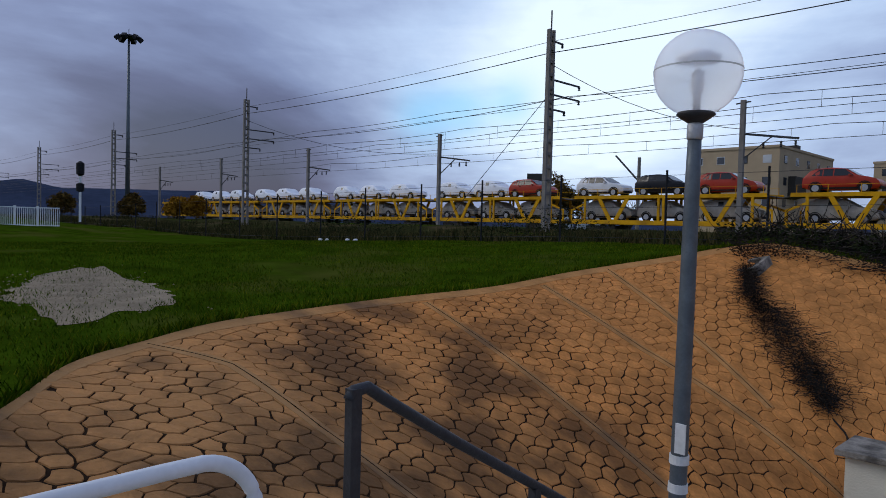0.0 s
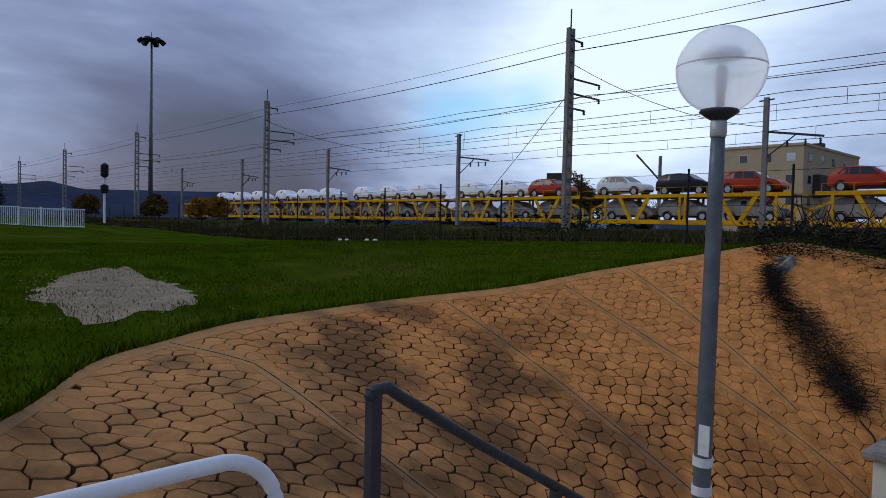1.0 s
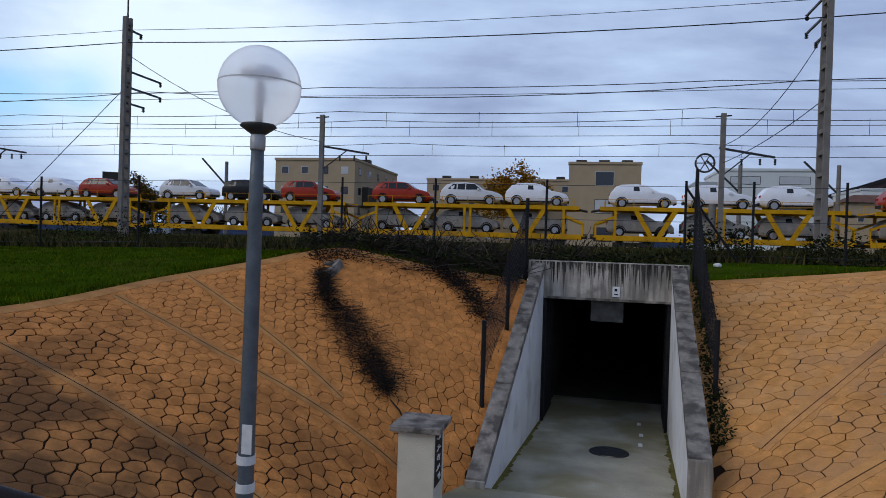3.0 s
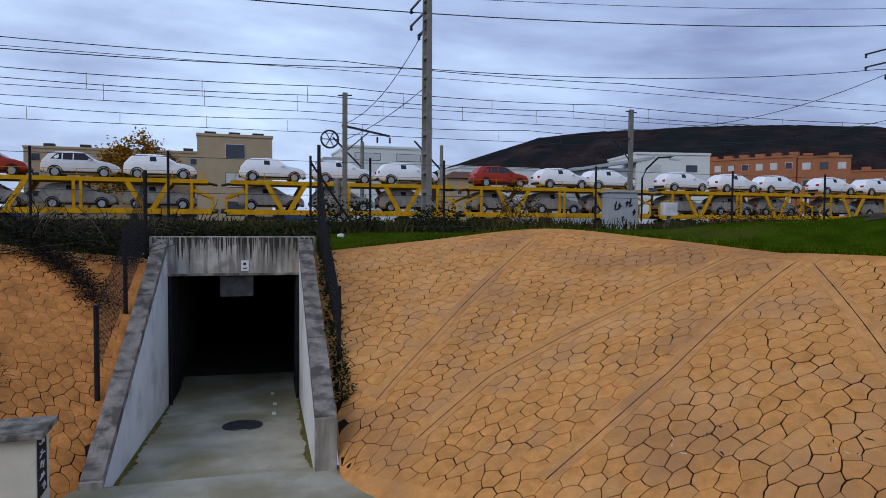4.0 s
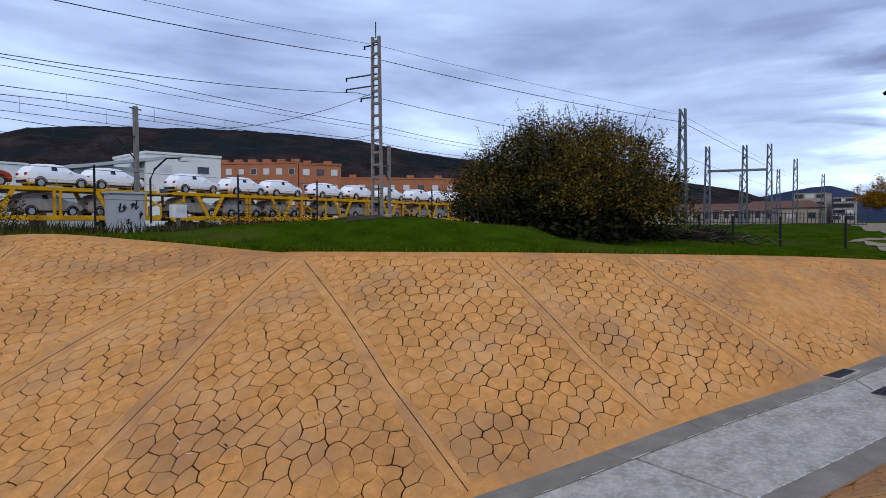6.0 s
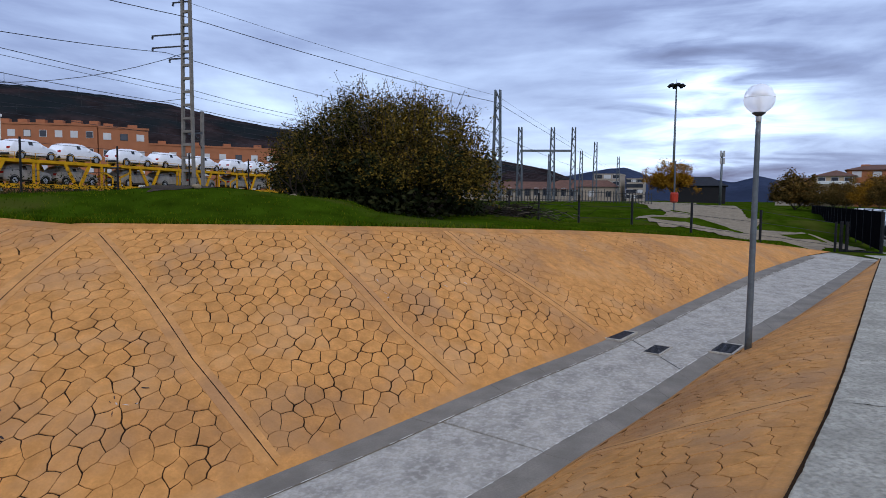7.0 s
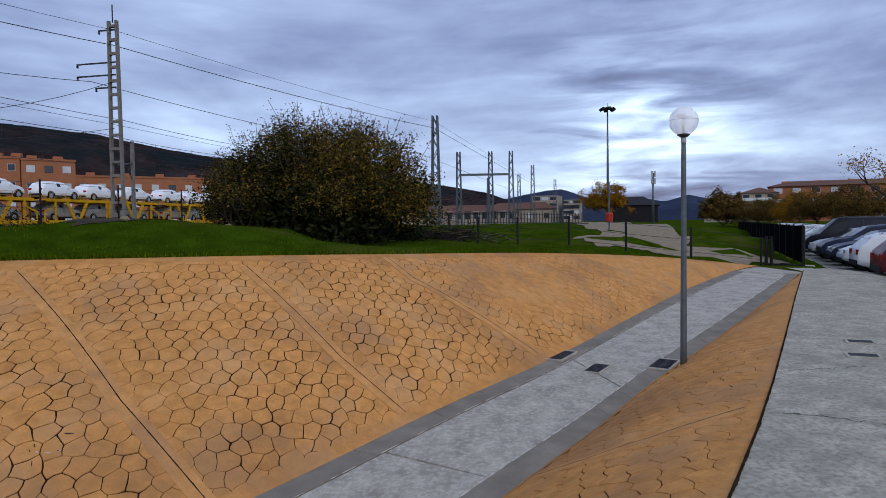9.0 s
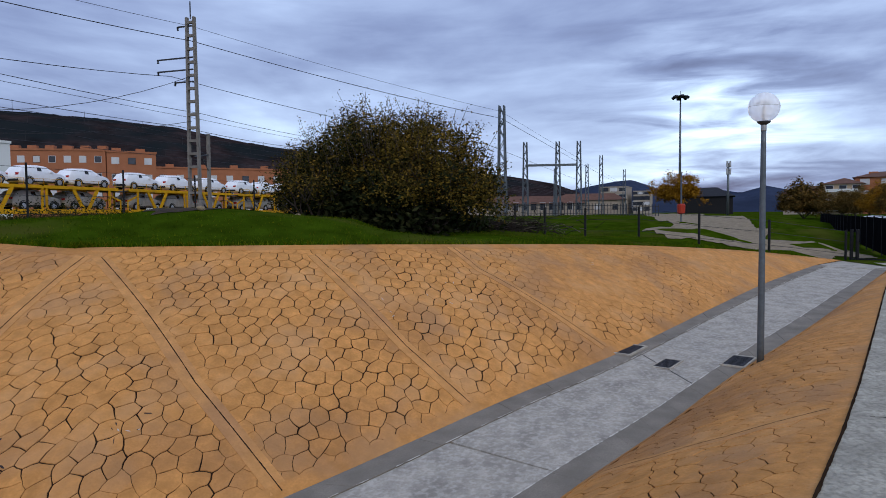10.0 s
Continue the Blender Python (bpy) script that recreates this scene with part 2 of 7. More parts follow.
def cyl(bm, p, q, r0, r1=None, n=10, caps=True):
    """A tapered round bar from p to q."""
    r1 = r0 if r1 is None else r1
    p, q = Vector(p), Vector(q)
    d = (q - p).normalized()
    a = d.cross(Vector((0, 0, 1)) if abs(d.z) < 0.95 else Vector((1, 0, 0))).normalized()
    b = d.cross(a)
    rings = [[bm.verts.new(c + (a * math.cos(2 * math.pi * i / n) + b * math.sin(2 * math.pi * i / n)) * r) for i in range(n)] for c, r in ((p, r0), (q, r1))]
    for i in range(n):
        bm.faces.new((rings[0][i], rings[1][i], rings[1][(i + 1) % n], rings[0][(i + 1) % n]))
    if caps:
        bm.faces.new(rings[0])
        bm.faces.new(rings[1][::-1])
    return bm


def tube(bm, pts, r, n=8):
    """A bar of one thickness that follows a line of points."""
    pts = [Vector(p) for p in pts]
    rings = []
    for i, p in enumerate(pts):
        d = (pts[min(i + 1, len(pts) - 1)] - pts[max(i - 1, 0)]).normalized()
        a = d.cross(Vector((0, 0, 1)) if abs(d.z) < 0.95 else Vector((1, 0, 0))).normalized()
        b = d.cross(a)
        rings.append([bm.verts.new(p + (a * math.cos(2 * math.pi * k / n) + b * math.sin(2 * math.pi * k / n)) * r) for k in range(n)])
    for r0, r1 in zip(rings, rings[1:]):
        for k in range(n):
            bm.faces.new((r0[k], r1[k], r1[(k + 1) % n], r0[(k + 1) % n]))
    bm.faces.new(rings[0])
    bm.faces.new(rings[-1][::-1])
    return bm


def bar(bm, p, q, w, h, up=(0, 0, 1)):
    """A square bar from p to q, w wide and h along up."""
    p, q, up = Vector(p), Vector(q), Vector(up)
    d = (q - p).normalized()
    a = d.cross(up).normalized() * w / 2
    b = a.cross(d).normalized() * h / 2
    v = [bm.verts.new(c + s * a + t * b) for c in (p, q) for s, t in ((-1, -1), (1, -1), (1, 1), (-1, 1))]
    for f in ((3, 2, 1, 0), (4, 5, 6, 7), (0, 1, 5, 4), (1, 2, 6, 5), (2, 3, 7, 6), (3, 0, 4, 7)):
        bm.faces.new([v[i] for i in f])
    return bm


def lathe(bm, prof, n=20, at=(0, 0, 0)):
    """Turns a profile of (radius, height) about z."""
    rings = [[bm.verts.new((at[0] + r * math.cos(2 * math.pi * i / n), at[1] + r * math.sin(2 * math.pi * i / n), at[2] + z)) for i in range(n)] for r, z in prof]
    for r0, r1 in zip(rings, rings[1:]):
        for i in range(n):
            bm.faces.new((r0[i], r0[(i + 1) % n], r1[(i + 1) % n], r1[i]))
    bm.faces.new(rings[0][::-1])
    bm.faces.new(rings[-1])
    return bm

# ---- the cutting: lines of its slopes as (foot, crest) ----
RIGHT = [((1.38, 7.9, -1.64), (1.76, 13.85, 0.95)), ((1.46, 7.35, -1.615), (4.0, 13.7, 1.18)), ((1.72, 6.8, -1.59), (6.4, 13.0, 1.45)),
         ((2.25, 6.15, -1.535), (7.6, 10.9, 1.31)), ((3.1, 5.5, -1.41), (8.0, 8.5, 1.16)), ((4.4, 4.05, -1.21), (8.15, 8.2, 1.15)), ((6.06, 3.08, -1.05), (8.4, 7.9, 1.15)),
         ((8.75, 1.77, -0.80), (9.2, 6.5, 1.14)), ((10.4, 0.94, -0.68), (10.4, 5.2, 1.11)), ((12.0, 0.23, -0.58), (12.25, 3.75, 1.04)),
         ((16.0, -1.33, -0.35), (17.0, 1.04, 0.83)), ((19.6, -2.7, -0.2), (21.9, -2.2, 0.46)), ((23.4, -4.4, -0.045), (25.6, -5.55, -0.03))]
LEFT = [((-2.75, -1.2, 0.02), (-3.4, -1.0, 0.38)), ((-2.75, -0.3, 0.02), (-3.75, 0.1, 0.4)), ((-2.75, 0.5, 0.01), (-4.7, 1.05, 0.43)),
        ((-2.75, 1.2, 0.0), (-5.85, 1.8, 0.45)), ((-2.70, 1.9, -0.15), (-6.35, 2.5, 0.47)), ((-2.65, 2.6, -0.45), (-6.57, 3.3, 0.55)),
        ((-2.6, 3.4, -0.8), (-6.8, 4.3, 0.57)), ((-2.5, 4.2, -1.15), (-7.0, 5.95, 0.61)), ((-2.35, 5.0, -1.4), (-6.8, 7.7, 0.69)),
        ((-2.2, 5.8, -1.5), (-6.6, 9.4, 0.87)), ((-2.1, 6.6, -1.55), (-6.1, 10.7, 1.05)), ((-2.0, 7.2, -1.58), (-5.7, 11.4, 1.17)),
        ((-1.95, 7.7, -1.6), (-5.15, 12.1, 1.33)), ((-1.85, 8.1, -1.62), (-4.45, 12.5, 1.39)), ((-1.7, 8.35, -1.64), (-3.0, 13.1, 1.1)), ((-1.5, 8.6, -1.65), (-1.15, 13.95, 0.85))]
EDGE = [(22.9, -6.3), (15.42, -4.17), (10.45, -2.78), (7.33, -1.9), (5.7, -1.42), (4.55, -1.06), (3.84, -0.83), (2.8, -0.45), (2.0, 0.0), (1.4, 0.5), (0.5, 1.05), (-0.6, 1.35)]
RAMP_R = [(22.5, -6.1, -0.05), (14.28, -2.84, -0.42), (10.55, -1.12, -0.68), (8.25, -0.18, -0.83), (6.85, 0.45, -0.93), (5.55, 1.05, -1.04), (4.2, 1.9, -1.16), (2.8, 3.2, -1.3), (1.2, 4.4, -1.44), (-0.5, 5.0, -1.5)]


def polyline(pts, u):
    """The point at the share u of a line's corners."""
    k = max(0.0, min(u, 1.0)) * (len(pts) - 1)
    i = min(int(k), len(pts) - 2)
    return Vector(pts[i]).lerp(Vector(pts[i + 1]), k - i)


def catmull(pts, u):
    k = max(0.0, min(u, 1.0)) * (len(pts) - 1)
    i = min(int(k), len(pts) - 2)
    t = k - i
    p = [Vector(pts[max(0, min(j, len(pts) - 1))]) for j in (i - 1, i, i + 1, i + 2)]
    return 0.5 * (2 * p[1] + (p[2] - p[0]) * t + (2 * p[0] - 5 * p[1] + 4 * p[2] - p[3]) * t * t + (3 * p[1] - p[0] - 3 * p[2] + p[3]) * t ** 3)


class Slope:
    """A ruled bank between a foot and a crest line, rounded over towards the top."""

    def __init__(self, cols, belly=0.07):
        self.foot, self.crest, self.belly = [c[0] for c in cols], [c[1] for c in cols], belly

    def at(self, u, v):
        a, b = catmull(self.foot, u), catmull(self.crest, u)
        p = a.lerp(b, v)
        p.z = a.z + (b.z - a.z) * (v + self.belly * math.sin(math.pi * v))
        return p

    def normal(self, u, v):
        e = 0.004
        d = (self.at(min(u + e, 1), v) - self.at(max(u - e, 0), v)).cross(self.at(u, min(v + e, 1)) - self.at(u, max(v - e, 0)))
        d = d.normalized()
        return d if d.z > 0 else -d

    def mesh(self, nu, nv, lift=0.0):
        bm = bmesh.new()
        g = [[bm.verts.new(self.at(i / nu, j / nv) + Vector((0, 0, lift))) for j in range(nv + 1)] for i in range(nu + 1)]
        for i in range(nu):
            for j in range(nv):
                bm.faces.new((g[i][j], g[i + 1][j], g[i + 1][j + 1], g[i][j + 1]))
        bmesh.ops.recalc_face_normals(bm, faces=bm.faces[:])
        if sum(f.normal.z for f in bm.faces) < 0:
            bmesh.ops.reverse_faces(bm, faces=bm.faces[:])
        return bm


slope_right, slope_left = Slope(RIGHT), Slope(LEFT, 0.05)
near_cols = [((RAMP_R[min(i, 9)]), (*catmull([(*e, 0) for e in EDGE], i / 9)[:2], -0.01)) for i in range(10)]
slope_near = Slope(near_cols, 0.12)

PAVE = [(x, y) for x, y in EDGE] + [(-2.7, 1.35), (-2.74, -1.2), (-2.74, -30), (80, -30), (80, -17.2), (36, -9.25), (27, -8.0), (24.2, -7.25), (23.6, -6.6)]
# ---- ground: one sheet round the cutting ----
CONTROL = [(*c[1],) for c in RIGHT] + [(*c[1],) for c in LEFT] + [(*e, -0.03) for e in EDGE] + [
    (-2.75, -1.2, -0.03), (-2.75, 0.5, -0.03), (-1, -1.5, -0.03), (3, -4, -0.03), (8, -6, -0.03), (14, -8, -0.03), (22, -10, -0.03), (5, -15, -0.03), (-6, -12, -0.03), (30, -14, -0.06), (24, -8.5, -0.06), (26, -11, -0.06), (20, -25, -0.06), (0, -30, -0.03), (35, -18, -0.06), (50, -22, -0.06), (60, -24, -0.06), (100, -24, 0.8),
    (-1.7, 14.3, 1.0), (0.3, 14.6, 1.02), (2.2, 14.4, 1.0), (0.3, 17, 1.25), (-9, 3, 0.62), (-15, 5, 0.85), (-20, 9, 0.80), (-25, 9, 0.78), (-14, 11, 1.0), (-30, 12, 0.68), (-35, 9.6, 1.15), (-38, 4, 1.25), (-45, 14, 0.8), (-60, 20, 0.9), (-30, -10, 1.1), (-10, -5, 0.6), (-100, 0, 1.5),
    (-38, 17.1, 0.62), (-33, 17.1, 0.60), (-28.5, 17.1, 0.67), (-25, 17.1, 0.75), (-22, 17.1, 0.84), (-18.5, 17.1, 0.95), (-15.5, 17.1, 1.06), (-12.4, 17.1, 1.14), (-30, 21, 0.95), (-20, 21.5, 1.15), (-45, 21, 0.9), (-9, 21, 1.3),
    (-10, 16, 1.2), (-4, 16.5, 1.3), (4, 16.8, 1.3), (9, 15.2, 1.4), (14, 18, 1.3), (-50, 26, 1.2), (-20, 26, 1.35), (8, 26.5, 1.45), (33, 26, 1.5), (60, 26, 1.4), (-110, 39, 1.6),
    (-90, 36, 1.58), (-60, 36, 1.58), (-40, 36, 1.58), (-20, 36, 1.58), (-5, 36, 1.58), (10, 36, 1.58), (30, 36, 1.58), (50, 36, 1.58), (80, 36, 1.58), (-90, 46, 1.1), (-65, 46, 1.1), (-40, 46, 1.1), (-20, 46, 1.1), (0, 46, 1.1), (20, 46, 1.1), (40, 46, 1.1), (65, 46, 1.1), (90, 46, 1.1), (-80, 31, 1.55), (-30, 31, 1.55), (0, 31, 1.55), (25, 31, 1.55), (0, 60, 1.1), (80, 70, 1.2), (-80, 70, 1.2),
    (13, 9.7, 1.80), (12.2, 10.0, 1.78), (13.8, 9.2, 1.74), (11.4, 10.5, 1.62), (14.8, 8.6, 1.55), (15.3, 8.3, 1.6), (15.8, 8.0, 1.5), (10.8, 11.0, 1.6), (13.6, 11.0, 1.72), (9.7, 9.6, 1.22), (17.5, 7.5, 1.2), (14.5, 12.5, 1.5), (19, 6, 1.1), (16, 5.5, 1.05), (22.5, 0.7, 0.8), (24, -3.6, 0.35), (30, 0, 0.95), (30, -5, 0.4), (40, 2, 1.15), (40, -6, 0.7), (60, -3, 1.3), (100, 0, 1.5), (60, 10, 1.4), (30, 12, 1.3), (27, -7, 0.0), (30, -7.7, -0.1), (35, -8.4, -0.12), (50, -10.6, 0.0), (78, -14.6, 0.15), (45, -8.5, 0.25)]


def height(x, y):
    s = w = 0.0
    for cx, cy, cz in CONTROL:
        d = ((x - cx) ** 2 + (y - cy) ** 2 + 0.04) ** 2
        s, w = s + cz / d, w + 1 / d
    return s / w


def gz(x, y):
    return height(x, y)


def inside(x, y, loop):
    hit = False
    for (x0, y0), (x1, y1) in zip(loop, loop[1:] + loop[:1]):
        if (y0 > y) != (y1 > y) and x < (x1 - x0) * (y - y0) / (y1 - y0) + x0:
            hit = not hit
    return hit


from mathutils.geometry import delaunay_2d_cdt
pit = []
for i in range(61):
    p = slope_left.at(i / 60, 1.0)
    pit.append((p.x, p.y, p.z - 0.015))
pit += [(-1.55, 14.12, 0.95), (2.05, 14.0, 0.95)]
for i in range(91):
    p = slope_right.at(i / 90, 1.0)
    pit.append((p.x, p.y, p.z - 0.015))
pit += [(x, y, -0.03) for x, y in EDGE] + [(-2.7, 1.35, -0.03), (-2.75, 1.2, -0.03), (-2.75, 0.5, -0.03), (-2.75, -0.3, -0.03), (-2.75, -1.2, -0.03)]
loop2 = [(x, y) for x, y, z in pit]
fix = {i: z for i, (x, y, z) in enumerate(pit)}
pts2 = [Vector(p) for p in loop2]


def axis(a, b, fine0, fine1, step):
    v = [fine0 + step * i for i in range(int((fine1 - fine0) / step) + 1)]
    k, s = v[-1], step
    while k < b:
        s *= 1.35
        k += s
        v.append(k)
    k, s = v[0], step
    while k > a:
        s *= 1.35
        k -= s
        v.insert(0, k)
    return v


rg = random.Random(3)
for gx in axis(-2600, 2600, -16, 32, 0.8):
    for gy in axis(-2600, 2600, -12, 22, 0.8):
        j = 0.25 if abs(gx) < 40 and abs(gy) < 40 else 0
        px, py = gx + rg.uniform(-j, j), gy + rg.uniform(-j, j)
        if min((px - x) ** 2 + (py - y) ** 2 for x, y in loop2) > 0.06 and not inside(px, py, loop2):
            pts2.append(Vector((px, py)))
n_loop = len(loop2)
tri = delaunay_2d_cdt(pts2, [(i, (i + 1) % n_loop) for i in range(n_loop)], [], 0, 1e-5)
bm = bmesh.new()
gv = []
for p, orig in zip(tri[0], tri[3]):
    z = next((fix[o] for o in orig if o in fix), None)
    if z is None:
        z = height(p.x, p.y)
        if inside(p.x, p.y, PAVE):
            z = -0.6
        if p.y > -3 - 0.1 * p.x and abs(p.x) < 60:
            z += 0.03 * noise.noise((p.x * 0.7, p.y * 0.7, 0)) if z > 0.2 else 0
    gv.append(bm.verts.new((p.x, p.y, z)))
for f in tri[2]:
    cx, cy = sum(tri[0][i].x for i in f) / len(f), sum(tri[0][i].y for i in f) / len(f)
    if not inside(cx, cy, loop2):
        bm.faces.new([gv[i] for i in f])
bmesh.ops.recalc_face_normals(bm, faces=bm.faces[:])
if sum(f.normal.z for f in bm.faces) < 0:
    bmesh.ops.reverse_faces(bm, faces=bm.faces[:])
ground = smooth(part("ground", bm, M["ground"]))
tagged(ground, "uneven green grass ground with bare soil showing", "ground", kind="structure")

# ---- banks of stamped concrete: the bed under the pieces ----
bank_right = smooth(part("bank_right", slope_right.mesh(150, 24, -0.012), M["joint"]))
bank_left = smooth(part("bank_left", slope_left.mesh(150, 24, -0.012), M["joint"]))
bank_near = smooth(part("bank_near", slope_near.mesh(90, 14, -0.012), M["joint"]))
for ob in (bank_right, bank_left, bank_near):
    tagged(ob, "sloping bank of tan stamped concrete with dark joints", "slope", kind="structure")

# ---- pavement beside the bank and the ramp ----
def slab(outline, z0, z1):
    bm = bmesh.new()
    top = [bm.verts.new((x, y, z1)) for x, y in outline]
    low = [bm.verts.new((x, y, z0)) for x, y in outline]
    bm.faces.new(top)
    bm.faces.new(low[::-1])
    for i in range(len(outline)):
        bm.faces.new((top[i], low[i], low[(i + 1) % len(outline)], top[(i + 1) % len(outline)]))
    bmesh.ops.recalc_face_normals(bm, faces=bm.faces[:])
    return bm


def edge_at(s):
    return polyline([(*e, 0) for e in EDGE], s)


def ease(a, b, v):
    t = max(0.0, min(1.0, (v - a) / (b - a)))
    return t * t * (3 - 2 * t)


def pave_z(x, y):
    """The pavement falls a little from the bank's edge to the parked cars."""
    d = min((Vector((x, y)) - Vector(a).lerp(Vector(b), max(0.0, min(1.0, (Vector((x, y)) - Vector(a)).dot(Vector(b) - Vector(a)) / (Vector(b) - Vector(a)).length_squared)))).length for a, b in zip(EDGE, EDGE[1:]))
    return -0.35 * ease(1.2, 3.8, d) * ease(6.0, 12.0, x)


def paved(outline, depth, step):
    pts = [Vector(p) for p in outline]
    n = len(pts)
    x = 4.0
    while x < 46:
        y = -30.0
        while y < 0:
            if inside(x, y, outline) and y > -16 - (x % (2 * step)) * 3:
                pts.append(Vector((x, y)))
            y += step
        x += step
    t = delaunay_2d_cdt(pts, [(i, (i + 1) % n) for i in range(n)], [], 1, 1e-4)
    bm = bmesh.new()
    top = [bm.verts.new((p.x, p.y, pave_z(p.x, p.y))) for p in t[0]]
    for f in t[2]:
        bm.faces.new([top[i] for i in f])
    rim = [e for e in bm.edges if e.is_boundary]
    low = {}
    for e in rim:
        for v in e.verts:
            if v not in low:
                low[v] = bm.verts.new((v.co.x, v.co.y, v.co.z - depth))
    for e in rim:
        a, b = e.verts
        bm.faces.new((a, b, low[b], low[a]))
    bmesh.ops.recalc_face_normals(bm, faces=bm.faces[:])
    if sum(f.normal.z for f in bm.faces) < 0:
        bmesh.ops.reverse_faces(bm, faces=bm.faces[:])
    return bm


pavement = part("pavement", paved(PAVE, 0.3, 0.8), M["concrete"])
tagged(pavement, "worn grey concrete pavement beside the bank", "pavement", kind="structure")


ramp_l = [Vector(c[0]) for c in RIGHT][::-1]          # from the top down
ramp_r = [Vector(p) for p in RAMP_R]


def ramp_pt(u, v):
    """u from the ramp's top to the underpass, v from its far edge to its near edge."""
    a, b = catmull(ramp_l, u), catmull(ramp_r, u)
    return a.lerp(b, v)


def strip(u0, u1, nu, v0, v1, z_up, depth=0.25):
    bm = bmesh.new()
    rows = []
    for i in range(nu + 1):
        u = u0 + (u1 - u0) * i / nu
        a, b = ramp_pt(u, v0), ramp_pt(u, v1)
        rows.append([bm.verts.new((p.x, p.y, p.z + dz)) for p in (a, b) for dz in (z_up, z_up - depth)])
    for r, s in zip(rows, rows[1:]):
        for q in ((0, 2), (2, 3), (3, 1), (1, 0)):
            bm.faces.new((r[q[0]], r[q[1]], s[q[1]], s[q[0]]))
    bm.faces.new([rows[0][i] for i in (0, 1, 3, 2)])
    bm.faces.new([rows[-1][i] for i in (0, 2, 3, 1)])
    bmesh.ops.recalc_face_normals(bm, faces=bm.faces[:])
    return bm


ramp = thing("ramp", "grey concrete ramp leading down to the underpass", "ramp", kind="structure")
for a, b in ((0.0, 0.262), (0.262, 0.458), (0.458, 0.64), (0.64, 0.8), (0.8, 1.0)):
    part("slab", strip(a + 0.0006, b - 0.0006, 14, 0.17, 0.83, -0.01), M["ramp"], ramp)
k = 26
for i in range(k):
    for v0, v1 in ((-0.02, 0.168), (0.832, 1.02)):
        part("gutter_slab", strip(i / k + 0.00012, (i + 1) / k - 0.00012, 2, v0, v1, 0.002), M["gutter"], ramp)

# chipped pale edges between slabs and gutters
qe = random.Random(19)
for v, thick in ((0.169, 0.0045), (0.831, 0.006)):
    bm = bmesh.new()
    u = 0.02
    while u < 0.62:
        l = qe.uniform(0.002, 0.016)
        n = 4
        prev = None
        for i in range(n + 1):
            w = thick * qe.uniform(0.25, 1.0)
            a, b = ramp_pt(u + l * i / n, v - w), ramp_pt(u + l * i / n, v + w)
            cur = (bm.verts.new((a.x, a.y, a.z + 0.0045)), bm.verts.new((b.x, b.y, b.z + 0.0045)))
            if prev:
                bm.faces.new((prev[0], prev[1], cur[1], cur[0]))
            prev = cur
        u += l + qe.uniform(0.001, 0.012)
    part("worn_edge", bm, M["paleedge"], ramp, "pale chipped slab edge")

landing = part("landing", slab([(1.45, 8.6), (-1.55, 8.7), (-2.1, 7.2), (-2.45, 5.0), (-0.5, 4.8), (1.2, 4.2), (3.2, 5.0), (3.2, 6.5), (2.4, 7.4)], -0.4, 0.0), M["floor"])
landing.matrix_basis = Matrix(((1, 0, 0, 0), (0, 1, 0, 0), (0, -0.048, 1, -1.29), (0, 0, 0, 1)))
tagged(landing, "grey concrete landing before the underpass", "landing", kind="structure")

apron = part("apron", slab([(23.1, -4.3), (25.7, -5.3), (26.9, -5.9), (26.4, -7.6), (23.0, -6.5), (22.1, -6.15)], -0.4, -0.055), M["ramp"])
tagged(apron, "concrete apron at the head of the ramp", "apron", kind="structure")
from mathutils.bvhtree import BVHTree
bm = bmesh.new()
bm.from_mesh(ground.data)
ground_tree = BVHTree.FromBMesh(bm)
bm.free()


def on_ground(x, y):
    h = ground_tree.ray_cast(Vector((x, y, 30)), Vector((0, 0, -1)))
    return h[0].z if h[0] else height(x, y)

# ---- underpass: its own axis, x across and y inwards, floor at z 0 ----
T = pose(0.30, 13.86, -1.95, 0, 0, -3.9)
W, HT = 1.215, 2.50
under = thing("underpass_mouth", "weathered concrete underpass mouth with white painted inner walls", "underpass", kind="structure", at=T)


def prism(bm, poly, axis_lo, axis_hi, swap):
    a = [bm.verts.new(swap(p, axis_lo)) for p in poly]
    b = [bm.verts.new(swap(p, axis_hi)) for p in poly]
    bm.faces.new(a)
    bm.faces.new(b[::-1])
    for i in range(len(poly)):
        bm.faces.new((a[i], b[i], b[(i + 1) % len(poly)], a[(i + 1) % len(poly)]))
    bmesh.ops.recalc_face_normals(bm, faces=bm.faces[:])
    return bm


side = lambda p, x: (x, p[0], p[1])
part("headwall", box(bmesh.new(), -W - 0.32, W + 0.32, 0, 0.3, HT, 3.22, 0.015), M["wallc"], under, "streaked concrete lintel")
qd = random.Random(15)
bm = bmesh.new()
for k in range(170):
    x = qd.uniform(-W - 0.28, W + 0.28)
    l, wd = (3.21 - HT) * qd.uniform(0.15, 0.95) * qd.random() ** 0.6, qd.uniform(0.004, 0.020)
    p = [bm.verts.new(c) for c in ((x - wd, -0.003, 3.205), (x + wd, -0.003, 3.205), (x + wd * qd.uniform(0.5, 0.9), -0.003, 3.205 - l * 0.6), (x + qd.uniform(-0.3, 0.3) * wd, -0.003, 3.205 - l), (x - wd * qd.uniform(0.5, 0.9), -0.003, 3.205 - l * 0.5))]
    bm.faces.new(p[::-1])
part("drip_stain", bm, M["grime_shade"], under, "black drip stains")
part("lintel_beam", box(bmesh.new(), -W, W, -0.015, 0.02, HT - 0.03, HT + 0.015), M["coping"], under)
